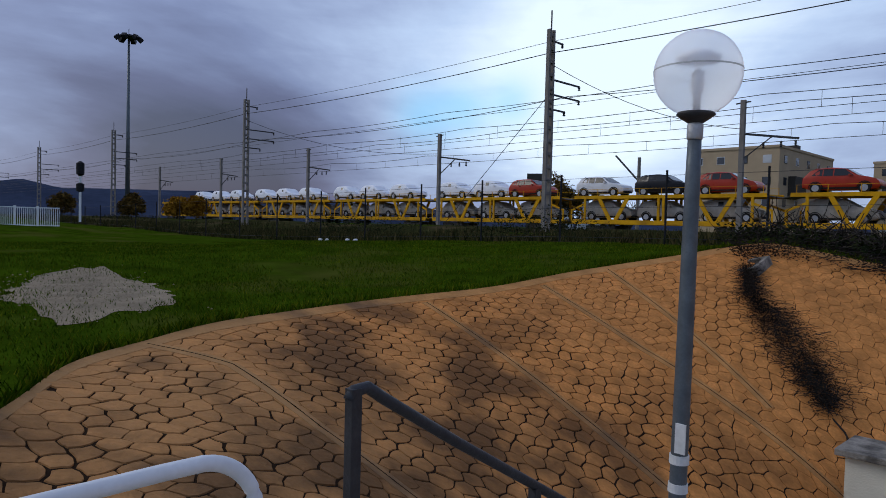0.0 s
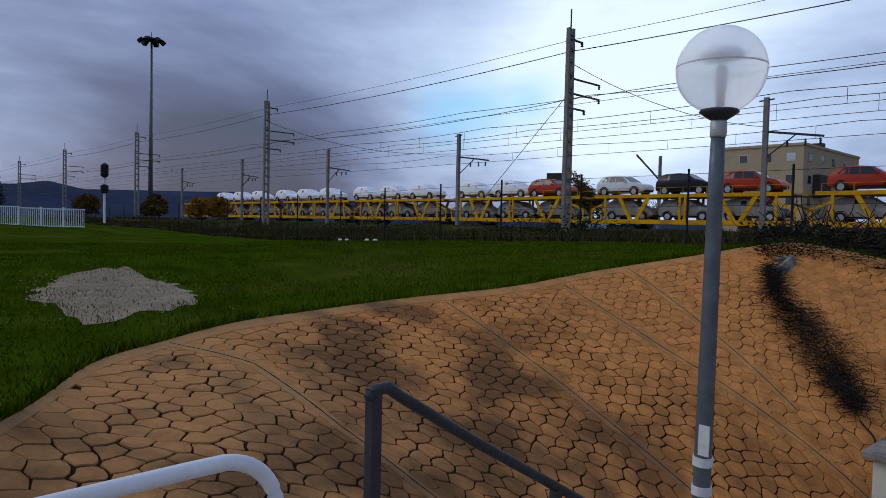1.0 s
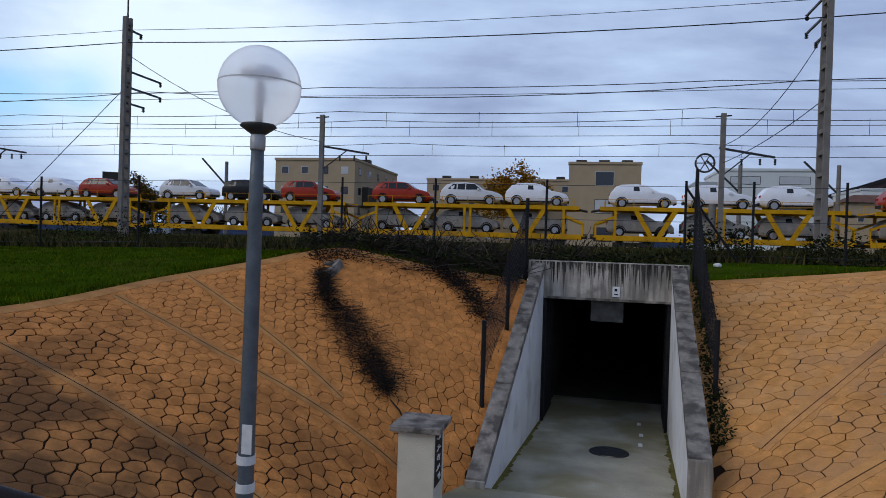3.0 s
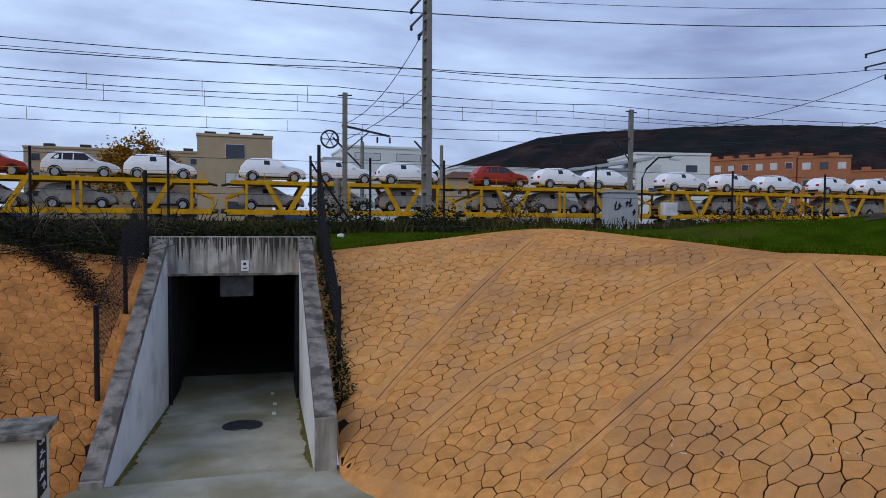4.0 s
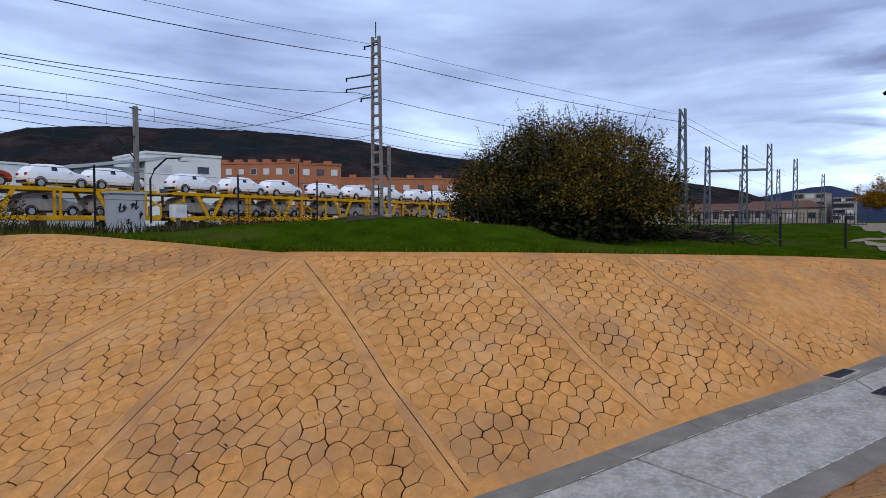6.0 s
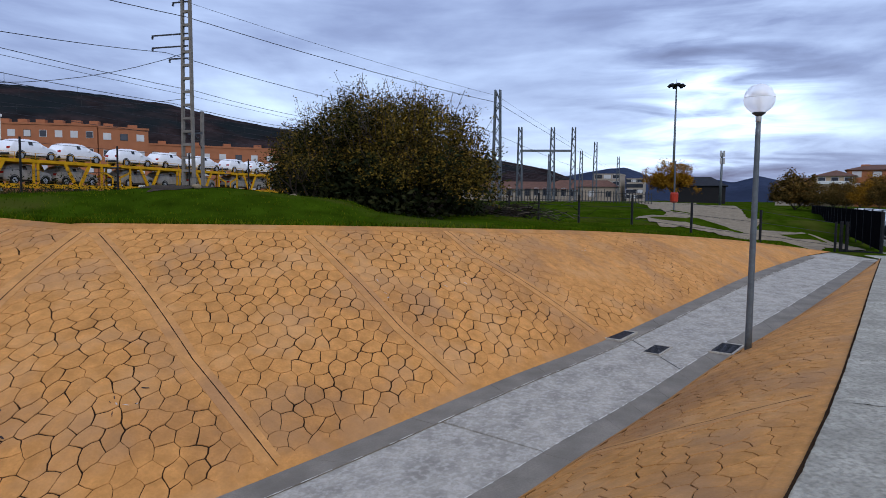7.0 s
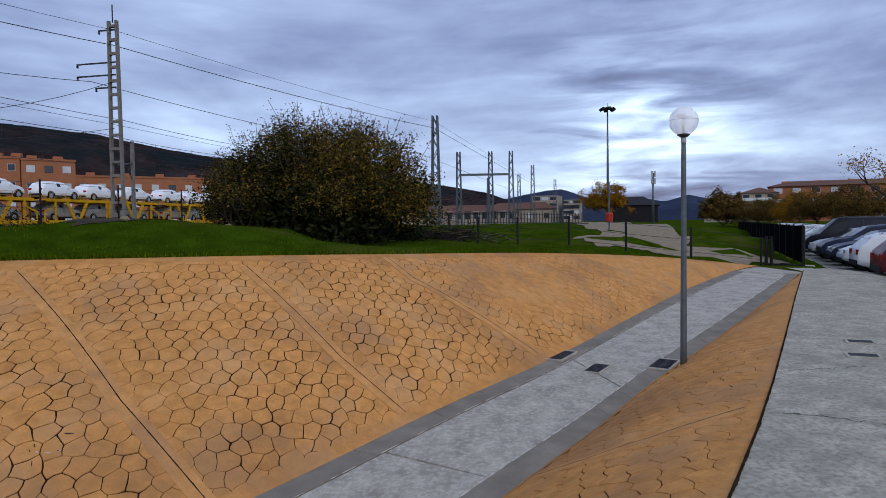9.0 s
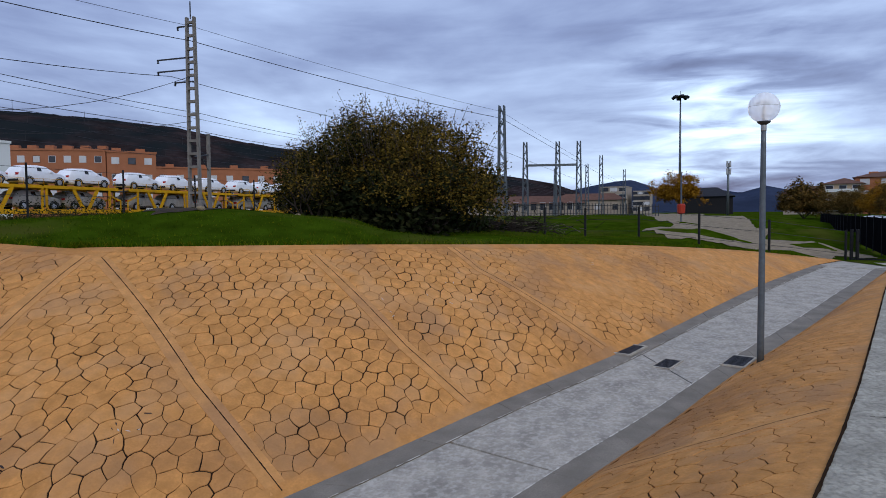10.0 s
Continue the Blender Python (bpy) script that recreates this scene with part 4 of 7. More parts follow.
def build_car(shape, material, label, category="car", covered=False, group="", glass=True):
    S = SHAPES[shape]
    hl, hw, belt = S["L"] / 2, S["W"] / 2, S["belt"]
    car = thing("car", label, category, group)

    def half(x, z):
        f = 1 - 0.16 * max(0, abs(x) / hl - 0.55) ** 1.3 / 0.35
        top = interp(x, S["top"])
        if z > belt:
            f *= 1 - 0.22 * (z - belt) / 0.6
        elif z < 0.5:
            f *= 0.94 + 0.06 * (z - 0.2) / 0.3
        return hw * f

    xs = sorted({-hl + S["L"] * k / 26 for k in range(27)} | {x for x, _ in S["top"]})
    bm = bmesh.new()
    rings = []
    for x in xs:
        top = interp(x, S["top"])
        low = 0.26 + 0.14 * max(0, abs(x) / hl - 0.8) / 0.2
        zs = [low, low + (min(belt, top) - low) * 0.35, low + (min(belt, top) - low) * 0.75, min(belt, top) - 0.02]
        pr = [(half(x, z), z) for z in zs]
        if top > belt + 0.05:
            pr += [(half(x, belt + (top - belt) * k), belt + (top - belt) * k) for k in (0.35, 0.75, 0.93)] + [(half(x, top) * 0.82, top - 0.005), (half(x, top) * 0.4, top + 0.015)]
        else:
            h = half(x, top)
            pr += [(h * q, top - 0.012 * (1 - q)) for q in (0.985, 0.96, 0.9, 0.7, 0.4)]
        rings.append([bm.verts.new((x, -y, z)) for y, z in pr] + [bm.verts.new((x, y, z)) for y, z in reversed(pr)])
    n = len(rings[0])
    for a, b in zip(rings, rings[1:]):
        for i in range(n):
            bm.faces.new((a[i], b[i], b[(i + 1) % n], a[(i + 1) % n]))
    bm.faces.new(rings[0][::-1])
    bm.faces.new(rings[-1])
    bmesh.ops.recalc_face_normals(bm, faces=bm.faces[:])
    body = smooth(part("body", bm, material, car))

    def panel(name, quad_list, m, off=0.012):
        """Side glass or trim that follows the body on both sides."""
        for s in (-1, 1):
            bm = bmesh.new()
            for quad in quad_list:
                vs = [bm.verts.new((x, s * (half(x, z) + off), z)) for x, z in quad]
                bm.faces.new(vs if s < 0 else vs[::-1])
            part(name, bm, m, car)

    gm = M["glass_dark"]
    tp = S["top"]
    roofz = max(z for _, z in tp)
    gx0, gx1 = tp[2][0], tp[-5][0]
    up = roofz - 0.13
    back, front = tp[3][0], tp[-6][0]
    if covered:
        panel("side_window", [[(front - 0.85, belt + 0.12), (front - 0.45, belt + 0.12), (front - 0.5, up - 0.06), (front - 0.85, up - 0.06)]], gm)
    else:
        panel("side_window", [[(front - 0.55, belt + 0.06), (gx1 - 0.22, belt + 0.06), (front + 0.02, up), (front - 0.55, up + 0.02)], [(back + 0.45, belt + 0.06), (front - 0.62, belt + 0.06), (front - 0.62, up + 0.02), (back + 0.45, up)], [(gx0 + 0.12, belt + 0.1), (back + 0.38, belt + 0.06), (back + 0.38, up), (back + 0.1, up - 0.04)]], gm)
        for name, (xa, za), (xb, zb) in (("windscreen", (gx1, tp[-5][1]), (front, tp[-6][1])), ("rear_window", (gx0 - 0.12, interp(gx0 - 0.12, tp)), (back, tp[3][1]))):
            bm = bmesh.new()
            nx, nz = (zb - za), -(xb - xa)
            l = math.hypot(nx, nz)
            nx, nz = (abs(nx) / l * (1 if name == "windscreen" else -1)) * 0.015, abs(nz) / l * 0.015
            p = [Vector((xa + (xb - xa) * k + nx, 0, za + (zb - za) * k + nz + 0.014)) for k in (0.06, 0.92)]
            w0, w1 = half(xa, za) * 0.86, half(xb, zb) * 0.84
            bm.faces.new([bm.verts.new(q) for q in ((p[0].x, -w0, p[0].z), (p[0].x, w0, p[0].z), (p[1].x, w1, p[1].z), (p[1].x, -w1, p[1].z))])
            part(name, bm, gm, car)
    panel("sill_trim", [[(-hl * 0.55, 0.27), (hl * 0.55, 0.27), (hl * 0.55, 0.38), (-hl * 0.55, 0.38)]], M["trim"], 0.008)
    for s in (-1, 1):
        bm = bmesh.new()
        box(bm, -hl - 0.005, -hl + 0.16, s * hw * 0.62 - 0.16, s * hw * 0.62 + 0.16, belt - 0.22, belt - 0.04, 0.02)
        part("tail_lamp", bm, M["lamp_red"], car)
    for s in (-1, 1):
        bm = bmesh.new()
        box(bm, hl - 0.34, hl - 0.06, s * hw * 0.6 - 0.17, s * hw * 0.6 + 0.17, 0.62, 0.76, 0.02)
        part("headlamp", bm, M["lamp_clear"], car)
    part("bumper", box(bmesh.new(), hl - 0.08, hl + 0.02, -hw * 0.7, hw * 0.7, 0.3, 0.46, 0.03), M["trim"], car)
    part("rear_bumper", box(bmesh.new(), -hl - 0.03, -hl + 0.08, -hw * 0.75, hw * 0.75, 0.34, 0.52, 0.03), M["trim"], car)
    for s in (-1, 1):
        bm = bmesh.new()
        box(bm, front + 0.28, front + 0.42, s * (hw + 0.06) - 0.09, s * (hw + 0.06) + 0.09, belt + 0.02, belt + 0.14, 0.02)
        part("mirror", bm, material, car)
    for x in (-hl * 0.62, hl * 0.64):
        for s in (-1, 1):
            bm = bmesh.new()
            cyl(bm, (x, s * (hw - 0.22), 0.33), (x, s * (hw + 0.012), 0.33), 0.33, n=20)
            wheel = part("wheel", bm, M["tyre"], car)
            bm = bmesh.new()
            cyl(bm, (x, s * (hw + 0.005), 0.33), (x, s * (hw + 0.022), 0.33), 0.22, 0.20, n=14)
            for k in range(5):
                a = 2 * math.pi * k / 5
                bar(bm, (x, s * (hw + 0.025), 0.33), (x + 0.2 * math.cos(a), s * (hw + 0.025), 0.33 + 0.2 * math.sin(a)), 0.05, 0.02, (0, 1, 0))
            part("rim", bm, M["rim"], wheel)
            bm = bmesh.new()
            arch = [(x + 0.40 * math.cos(math.pi * k / 8), s * (hw - 0.005), 0.33 + 0.40 * math.sin(math.pi * k / 8)) for k in range(9)]
            tube(bm, arch, 0.035, 5)
            part("wheel_arch", bm, M["trim"], car)
    return car


g_up = "new cars on the upper deck"
proto = {
    "f": build_car("suv", M["film"], "new car wrapped in white transport film on a wagon deck", covered=True, group=g_up),
    "r": build_car("suv", M["car_red"], "new red car on the upper wagon deck", group=g_up),
    "w": build_car("suv", M["car_cwhite"], "new white car with dark windows on the wagon deck", group=g_up),
    "g": build_car("suv", M["filmshade"], "new wrapped car on the lower wagon deck, greyed for the shade", covered=True, group="new cars on the lower deck"),
    "d": build_car("suv", M["car_dark"], "new black car on the upper wagon deck", group=g_up),
}
UPPER = [(-101.4, "f"), (-95.8, "f"), (-90.0, "f"), (-82.8, "f"), (-77.3, "f"), (-71.9, "f"), (-64.4, "f"), (-59.4, "f"), (-54.2, "f"), (-46.8, "f"), (-41.9, "f"), (-37.6, "r"), (-30.4, "w"), (-25.1, "d"), (-20.3, "r"), (-13.2, "r"), (-8.2, "w"), (-3.6, "f"),
         (3.4, "f"), (8.2, "f"), (12.8, "f"), (20.0, "r"), (25.2, "f"), (29.4, "f"), (36.4, "f"), (41.6, "f"), (46.2, "f"), (52.4, "f"), (57.6, "f"), (63.0, "f"), (69.0, "f"), (73.5, "f"), (78.2, "f")]
used = set()
for x, k in UPPER:
    m = pose(x, TY, RAIL_Z + 2.87)
    if k in used:
        copy_thing(proto[k], m)
    else:
        proto[k].matrix_basis = m
        used.add(k)
# lower-deck cars take the film colour with deck shade painted in
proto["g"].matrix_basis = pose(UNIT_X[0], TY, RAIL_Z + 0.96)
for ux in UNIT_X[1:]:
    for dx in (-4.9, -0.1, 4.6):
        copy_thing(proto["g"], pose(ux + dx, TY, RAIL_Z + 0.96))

# ---- stairs beside the bank, handrails, lamps, pillar, drains ----
stairs = thing("stairs", "grey concrete stairs going down to the underpass", "stairs", kind="structure")
for k in range(9):
    y, z = 1.36 + 0.30 * k, -0.165 * k
    part("step", box(bmesh.new(), -2.62, -0.55, y, y + 0.33, z - 0.5, z - 0.004, 0.008), M["concrete"], stairs)
part("foot_slab", box(bmesh.new(), -2.45, -0.5, 4.05, 5.1, -1.9, -1.49), M["concrete"], stairs)

rail_d = thing("handrail", "dark grey steel stair handrail on slim posts", "handrail", at=pose(-2.12, 0, 0))
def rail_z(y):
    return 1.0 - 0.59 * (y - 1.67)
bm = bmesh.new()
tube(bm, [(0, 1.64, 0.955), (0, 1.66, 0.985), (0, 1.72, 0.99), (0, 1.80, rail_z(1.80) + 0.012), (0, 2.2, rail_z(2.2)), (0, 3.2, rail_z(3.2)), (0, 4.6, rail_z(4.6))], 0.023, 10)
smooth(part("top_rail", bm, M["steelgrey"], rail_d))
for y in (1.66, 2.72, 3.78, 4.5):
    zb = -0.165 * max(0, int((y - 1.36) / 0.30)) if y < 4 else -1.49
    part("post", box(bmesh.new(), -0.022, 0.022, y - 0.022, y + 0.022, zb - 0.02, rail_z(y) - 0.01, 0.004), M["steelgrey"], rail_d)

rail_w = thing("tube_barrier", "white painted bent steel tube barrier at the stair head", "barrier", at=pose(-1.88, 0, 0))
pts = [(0, -0.95, -0.02), (0, -0.95, 0.70)] + [(0, -0.95 + 0.22 - 0.22 * math.cos(a), 0.70 + 0.22 * math.sin(a)) for a in (0.5, 1.0, 1.4)]
pts += [(0, -0.6, 0.93), (0, 0.9, 0.945)] + [(0, 0.98 + 0.17 * math.sin(a), 0.945 - 0.17 + 0.17 * math.cos(a)) for a in (0.1, 0.25, 0.4, 0.55, 0.7, 0.85, 1.0, 1.15, 1.3, 1.45, 1.57)] + [(0, 1.15, 0.3), (0, 1.15, -0.02)]
smooth(part("tube", tube(bmesh.new(), pts, 0.022, 12), M["whitetube"], rail_w))

M["globe"] = bpy.data.materials.new("frosted_globe")
M["globe"].use_nodes = True
gb = M["globe"].node_tree.nodes["Principled BSDF"]
gb.inputs["Base Color"].default_value = (0.97, 0.98, 1.0, 1)
gb.inputs["Transmission Weight"].default_value, gb.inputs["Roughness"].default_value, gb.inputs["IOR"].default_value = 0.55, 0.8, 1.06
M["paper"] = mat("white_paper", (0.62, 0.62, 0.60), 0.8, var=0.12, scale=20)
M["reflector"] = mat("lamp_reflector", (0.72, 0.73, 0.74), 0.5, 0.0, var=0.1, bump=0)
M["galvpale"] = mat("pale_galvanised_steel", (0.40, 0.41, 0.42), 0.45, 0.4, var=0.15, scale=12)


def street_lamp(base_z, neck_z, stickers):
    lamp = thing("street_lamp", "grey steel street lamp with a frosted white globe", "street lamp", "globe street lamps")
    h = neck_z - base_z
    smooth(part("pole", lathe(bmesh.new(), [(0.050, -0.05), (0.048, 0.3), (0.036, h - 0.28), (0.033, h - 0.1)], 18), M["galv"], lamp))
    smooth(part("collar", lathe(bmesh.new(), [(0.036, h - 0.10), (0.039, h - 0.09), (0.039, h - 0.03), (0.034, h - 0.015)], 20), M["galvpale"], lamp, "pale metal collar"))
    smooth(part("dish", lathe(bmesh.new(), [(0.034, h - 0.02), (0.07, h + 0.004), (0.094, h + 0.022), (0.086, h + 0.034)], 24), M["steelgrey"], lamp, "grey cup under the globe"))
    r = 0.21
    prof = [(r * math.cos(a), h + 0.03 + r * 0.93 + r * math.sin(a)) for a in [(-1.15 + (1.55 + 1.15) * k / 22) for k in range(23)]]
    globe = smooth(part("globe", lathe(bmesh.new(), prof, 36), M["globe"], lamp))
    globe.visible_shadow = False
    bm = bmesh.new()
    rings = [[bm.verts.new((rr * math.cos(2 * math.pi * i / 36), rr * math.sin(2 * math.pi * i / 36), h + z)) for i in range(36)] for rr, z in ((r * 1.001, 0.234), (r * 1.006, 0.238), (r * 1.001, 0.242))]
    for p, q in zip(rings, rings[1:]):
        for i in range(36):
            bm.faces.new((p[i], p[(i + 1) % 36], q[(i + 1) % 36], q[i]))
    smooth(part("seam", bm, M["paper"], globe))
    smooth(part("bulb_holder", lathe(bmesh.new(), [(0.02, h + 0.03), (0.02, h + 0.12), (0.03, h + 0.15), (0.03, h + 0.23), (0.01, h + 0.25)], 14), M["reflector"], globe))
    smooth(part("louvre", lathe(bmesh.new(), [(0.05, h + 0.275), (0.10, h + 0.28), (0.105, h + 0.30), (0.06, h + 0.33)], 24), M["reflector"], globe))
    for z, ht, label in stickers:
        part("sticker", lathe(bmesh.new(), [(0.049, z - base_z - ht / 2), (0.0495, z - base_z - ht / 2), (0.0485, z - base_z + ht / 2), (0.047, z - base_z + ht / 2)], 18), M["paper"], lamp, label)
    return lamp


l1 = street_lamp(-1.17, 2.13, ((0.43, 0.045, "white tape band"), (0.285, 0.045, "white tape band")))
l1.matrix_basis = pose(-1.80, 3.46, -1.17, 0, 0.6, 0)
part("notice", box(bmesh.new(), -0.004, 0.05, -0.05, -0.042, 1.64, 1.79), M["paper"], l1, "small white paper notice")
l2 = street_lamp(-0.62, 2.84, ())
l2.matrix_basis = pose(10.83, -1.46, -0.62)

M["plaster"] = mat("stained_plaster", (0.60, 0.57, 0.47), 0.85, var=0.08, scale=4, fine=60, bump=0.3, tint=(0.26, 0.23, 0.16), tint_at=0.60, tint_amount=0.6, tint_scale=3)
pil = thing("masonry_pillar", "low cream plastered pillar with a grey concrete cap and black graffiti", "pillar", at=pose(-1.90, 7.905, -1.62, 0, 0, -0.5))
part("shaft", box(bmesh.new(), -0.215, 0.215, -0.25, 0.25, 0, 1.055, 0.015), M["plaster"], pil)
part("cap", box(bmesh.new(), -0.29, 0.29, -0.335, 0.335, 1.055, 1.12, 0.015), M["coping"], pil, "chipped concrete cap")
bm = bmesh.new()
rgp = random.Random(5)
box(bm, 0.2155, 0.2175, -0.23, 0.14, 0.42, 1.04)
part("graffiti_patch", bm, M["black"], pil, "black painted patch")
for k in range(5):
    bm = bmesh.new()
    z = 0.50 + k * 0.115
    for q in range(3):
        a = rgp.uniform(-0.16, -0.02)
        tube(bm, [(0.219, a, z + rgp.uniform(-0.03, 0.03)), (0.219, a + 0.05, z + rgp.uniform(-0.04, 0.04)), (0.219, a + 0.09, z + rgp.uniform(-0.03, 0.03))], 0.008, 5)
    part("graffiti_stroke", bm, M["paper"], pil, "pale scrawled stroke")

# drains: a frame, a black block painted as the shaded well, and bars
def drain(x, y, z, w, d, rz, bars, label, slope=0.0, tilt=0.0):
    ob = thing("drain_grate", label, "drain", at=pose(x, y, z, tilt, slope, rz))
    bm = bmesh.new()
    t = 0.03
    for a in ((-w / 2 - t, -w / 2, -d / 2 - t, d / 2 + t), (w / 2, w / 2 + t, -d / 2 - t, d / 2 + t), (-w / 2, w / 2, -d / 2 - t, -d / 2), (-w / 2, w / 2, d / 2, d / 2 + t)):
        box(bm, *a, -0.05, 0.014)
    part("drain_frame", bm, M["ramp"], ob, "pale concrete rim")
    part("well", box(bmesh.new(), -w / 2, w / 2, -d / 2, d / 2, -0.045, 0.006), M["black"], ob, "black fill painted for the hole's shade")
    for k in range(bars):
        xx = -w / 2 + w * (k + 0.5) / bars
        part("bar", box(bmesh.new(), xx - 0.008, xx + 0.008, -d / 2, d / 2, 0.0, 0.012), M["steelgrey"], ob)
    return ob


RZ = -20.5
drain(11.45, 0.40, -0.602, 0.62, 0.28, RZ, 0, "open gutter drain with a dark well in the ramp edge", -2.8)
drain(10.84, -0.19, -0.668, 0.50, 0.24, RZ, 9, "rusty slotted drain grate in the ramp", -2.8)
drain(11.15, -1.20, -0.632, 0.60, 0.30, RZ, 9, "dark drain grate in the gutter beside the lamp", -2.8)
drain(9.86, -3.51, 0.001, 0.22, 0.28, -10, 7, "narrow drain grate in the concrete pavement")
drain(8.89, -3.22, 0.001, 0.22, 0.30, -10, 7, "narrow drain grate in the concrete pavement")
sp = slope_left.at(0.84, 0.90)
dl = thing("pipe_outlet", "small broken concrete drain outlet at the bank's crest", "drain outlet", at=pose(-4.63, 11.62, 1.02, 24, -12, -12))
bm = bmesh.new()
for a in ((-0.24, -0.16, -0.2, 0.2), (0.16, 0.24, -0.2, 0.2), (-0.24, 0.24, 0.14, 0.24), (-0.24, 0.24, -0.24, -0.18)):
    box(bm, *a, -0.1, 0.06, 0.01)
part("outlet_frame", bm, M["coping"], dl)
# black block stands in for the shade down the outlet
part("well", box(bmesh.new(), -0.16, 0.16, -0.18, 0.14, -0.1, 0.0), M["black"], dl)

# cracks across the pavement
pc = random.Random(9)
for a, b in (((7.9, -2.15), (8.25, -3.0)), ((6.24, -1.72), (6.05, -2.3)), ((6.05, -2.3), (5.98, -3.2)), ((9.72, -3.6), (9.6, -4.6))):
    bm = bmesh.new()
    n = 14
    prev = None
    for k in range(n + 1):
        p = Vector(a).lerp(Vector(b), k / n) + Vector((pc.uniform(-0.05, 0.05), pc.uniform(-0.05, 0.05)))
        w = 0.003 + 0.003 * pc.random()
        cur = (bm.verts.new((p.x - w, p.y, 0.003)), bm.verts.new((p.x + w, p.y, 0.003)))
        if prev:
            bm.faces.new((prev[0], prev[1], cur[1], cur[0]))
        prev = cur
    part("crack", bm, M["joint"], pavement)

# ---- fences ----
def round_post(x, y, z0, h, r=0.03):
    return cyl(bmesh.new(), (x, y, z0 - 0.3), (x, y, z0 + h), r, n=8)


FY = 17.1
FENCE_X = [-70, -66.6, -63.2, -59.8, -56.4, -53, -49.6, -46.2, -42.8, -39.4, -36, -32.2, -28.6, -25, -21.9, -18.6, -15.6, -12.4, -9.0, -6.4, -3.9, -1.1, 2.15, 3.64, 5.6, 10.1, 14.8, 18.4, 22.0, 25.9, 29.5]
fence = thing("railway_fence", "black wire fence with slim steel posts along the railway", "fence")
for x in FENCE_X:
    part("post", round_post(x, FY, gz(x, FY), 3.18 + min(0.0, x + 12) * 0.02 - gz(x, FY)), M["black"], fence)
for dz in (0.15, 0.9, 1.65):
    part("line_wire", tube(bmesh.new(), [(x, FY, (3.1 + min(0.0, x + 12) * 0.02 - gz(x, FY)) * dz / 1.7 + gz(x, FY)) for x in FENCE_X], 0.006, 4), M["wire"], fence)


def net(name, parent, p, q, r, s, step, rad, material):
    """A net of crossing wires over the four-cornered field p q r s."""
    p, q, r, s = (Vector(v) for v in (p, q, r, s))
    bm = bmesh.new()
    lx, ly = (q - p).length, (s - p).length
    at = lambda u, v: (p.lerp(q, u)).lerp(s.lerp(r, u), v)
    n = int((lx + ly) / step)
    for k in range(1, n):
        d = k * step
        for flip in (0, 1):
            a, b = (min(d, lx) / lx, max(0, d - lx) / ly), (max(0, d - ly) / lx, min(d, ly) / ly)
            if flip:
                a, b = (1 - a[0], a[1]), (1 - b[0], b[1])
            if (at(*a) - at(*b)).length > 0.02:
                cyl(bm, at(*a), at(*b), rad, n=3, caps=False)
    return part(name, bm, material, parent)


# fences down both wing walls
for sx, x_top, x_low, nm in ((-1, -1.28, -1.62, "left"), (1, 1.92, 1.60, "right")):
    f = thing("wing_fence", "dark mesh fence down the wing wall on black posts", "fence", "fences beside the underpass")
    ends = []
    for k, t in enumerate((0.0, 0.36, 0.72)):
        x, y = x_top + (x_low - x_top) * t, 13.9 - 5.3 * t
        zt = 1.2 - (2.15 if sx < 0 else 1.9) * t
        hh = (1.3 if sx < 0 else 1.9) if k == 0 else (1.0 if k == 1 else 0.8)
        part("post", cyl(bmesh.new(), (x, y, zt - 0.7), (x, y, zt + hh), 0.035, n=8), M["black"], f)
        ends.append(((x, y, zt - 0.1), (x, y, zt + hh - 0.05)))
    for a, b in zip(ends, ends[1:]):
        net("mesh", f, a[0], b[0], b[1], a[1], 0.10, 0.0035, M["black"])
st = thing("corner_brace", "slanting black steel brace at the fence corner", "brace")
part("brace_bar", cyl(bmesh.new(), (2.15, 17.0, 3.0), (3.4, 17.05, 1.2), 0.028, n=8), M["black"], st)

# short posts and net at the far end of the bank
low = thing("low_fence", "low black post-and-wire fence across the grass", "fence")
LP = [(28.5, 7.5), (26.5, 5.6), (25.2, 4.2), (24.3, 2.62), (23.8, 0.80), (23.7, -1.08), (23.6, -3.13), (25.75, -5.7)]
for x, y in LP:
    part("post", round_post(x, y, gz(x, y), 1.0, 0.04), M["black"], low)
for dz in (0.2, 0.6, 0.95):
    part("line_wire", tube(bmesh.new(), [(x, y, gz(x, y) + dz) for x, y in LP], 0.006, 4), M["wire"], low)
gate = thing("pedestrian_gate", "black steel gate standing open at the ramp's head", "gate")
for x, y, top in ((25.9, -5.9, 0.98), (25.8, -6.05, 0.98), (25.3, -6.93, 1.34)):
    part("gate_post", cyl(bmesh.new(), (x, y, -0.3), (x, y, top), 0.055, n=10), M["black"], gate)
part("threshold", bar(bmesh.new(), (25.9, -5.9, 0.0), (25.3, -6.93, 0.0), 0.06, 0.05), M["black"], gate)
g2 = [(25.3, -6.93), (26.4, -7.22)]
part("leaf_frame", tube(bmesh.new(), [(*g2[0], 0.12), (*g2[0], 1.27), (*g2[1], 1.27), (*g2[1], 0.12), (*g2[0], 0.12)], 0.025, 6), M["black"], gate)
for k in range(11):
    p = Vector(g2[0]).lerp(Vector(g2[1]), (k + 0.5) / 11)
    part("bar", cyl(bmesh.new(), (p.x, p.y, 0.12), (p.x, p.y, 1.27), 0.022, n=6), M["black"], gate)
M["net"] = mat("black_shade_net", (0.006, 0.006, 0.007), 1.0, spec=0.0, var=0.3, scale=2, fine=25)
screen = thing("screen_fence", "black shade-net fence between the grass and the car park", "fence")
SP = [Vector((26.5, -7.22)).lerp(Vector((80, -14.95)), k / 20) for k in range(21)]
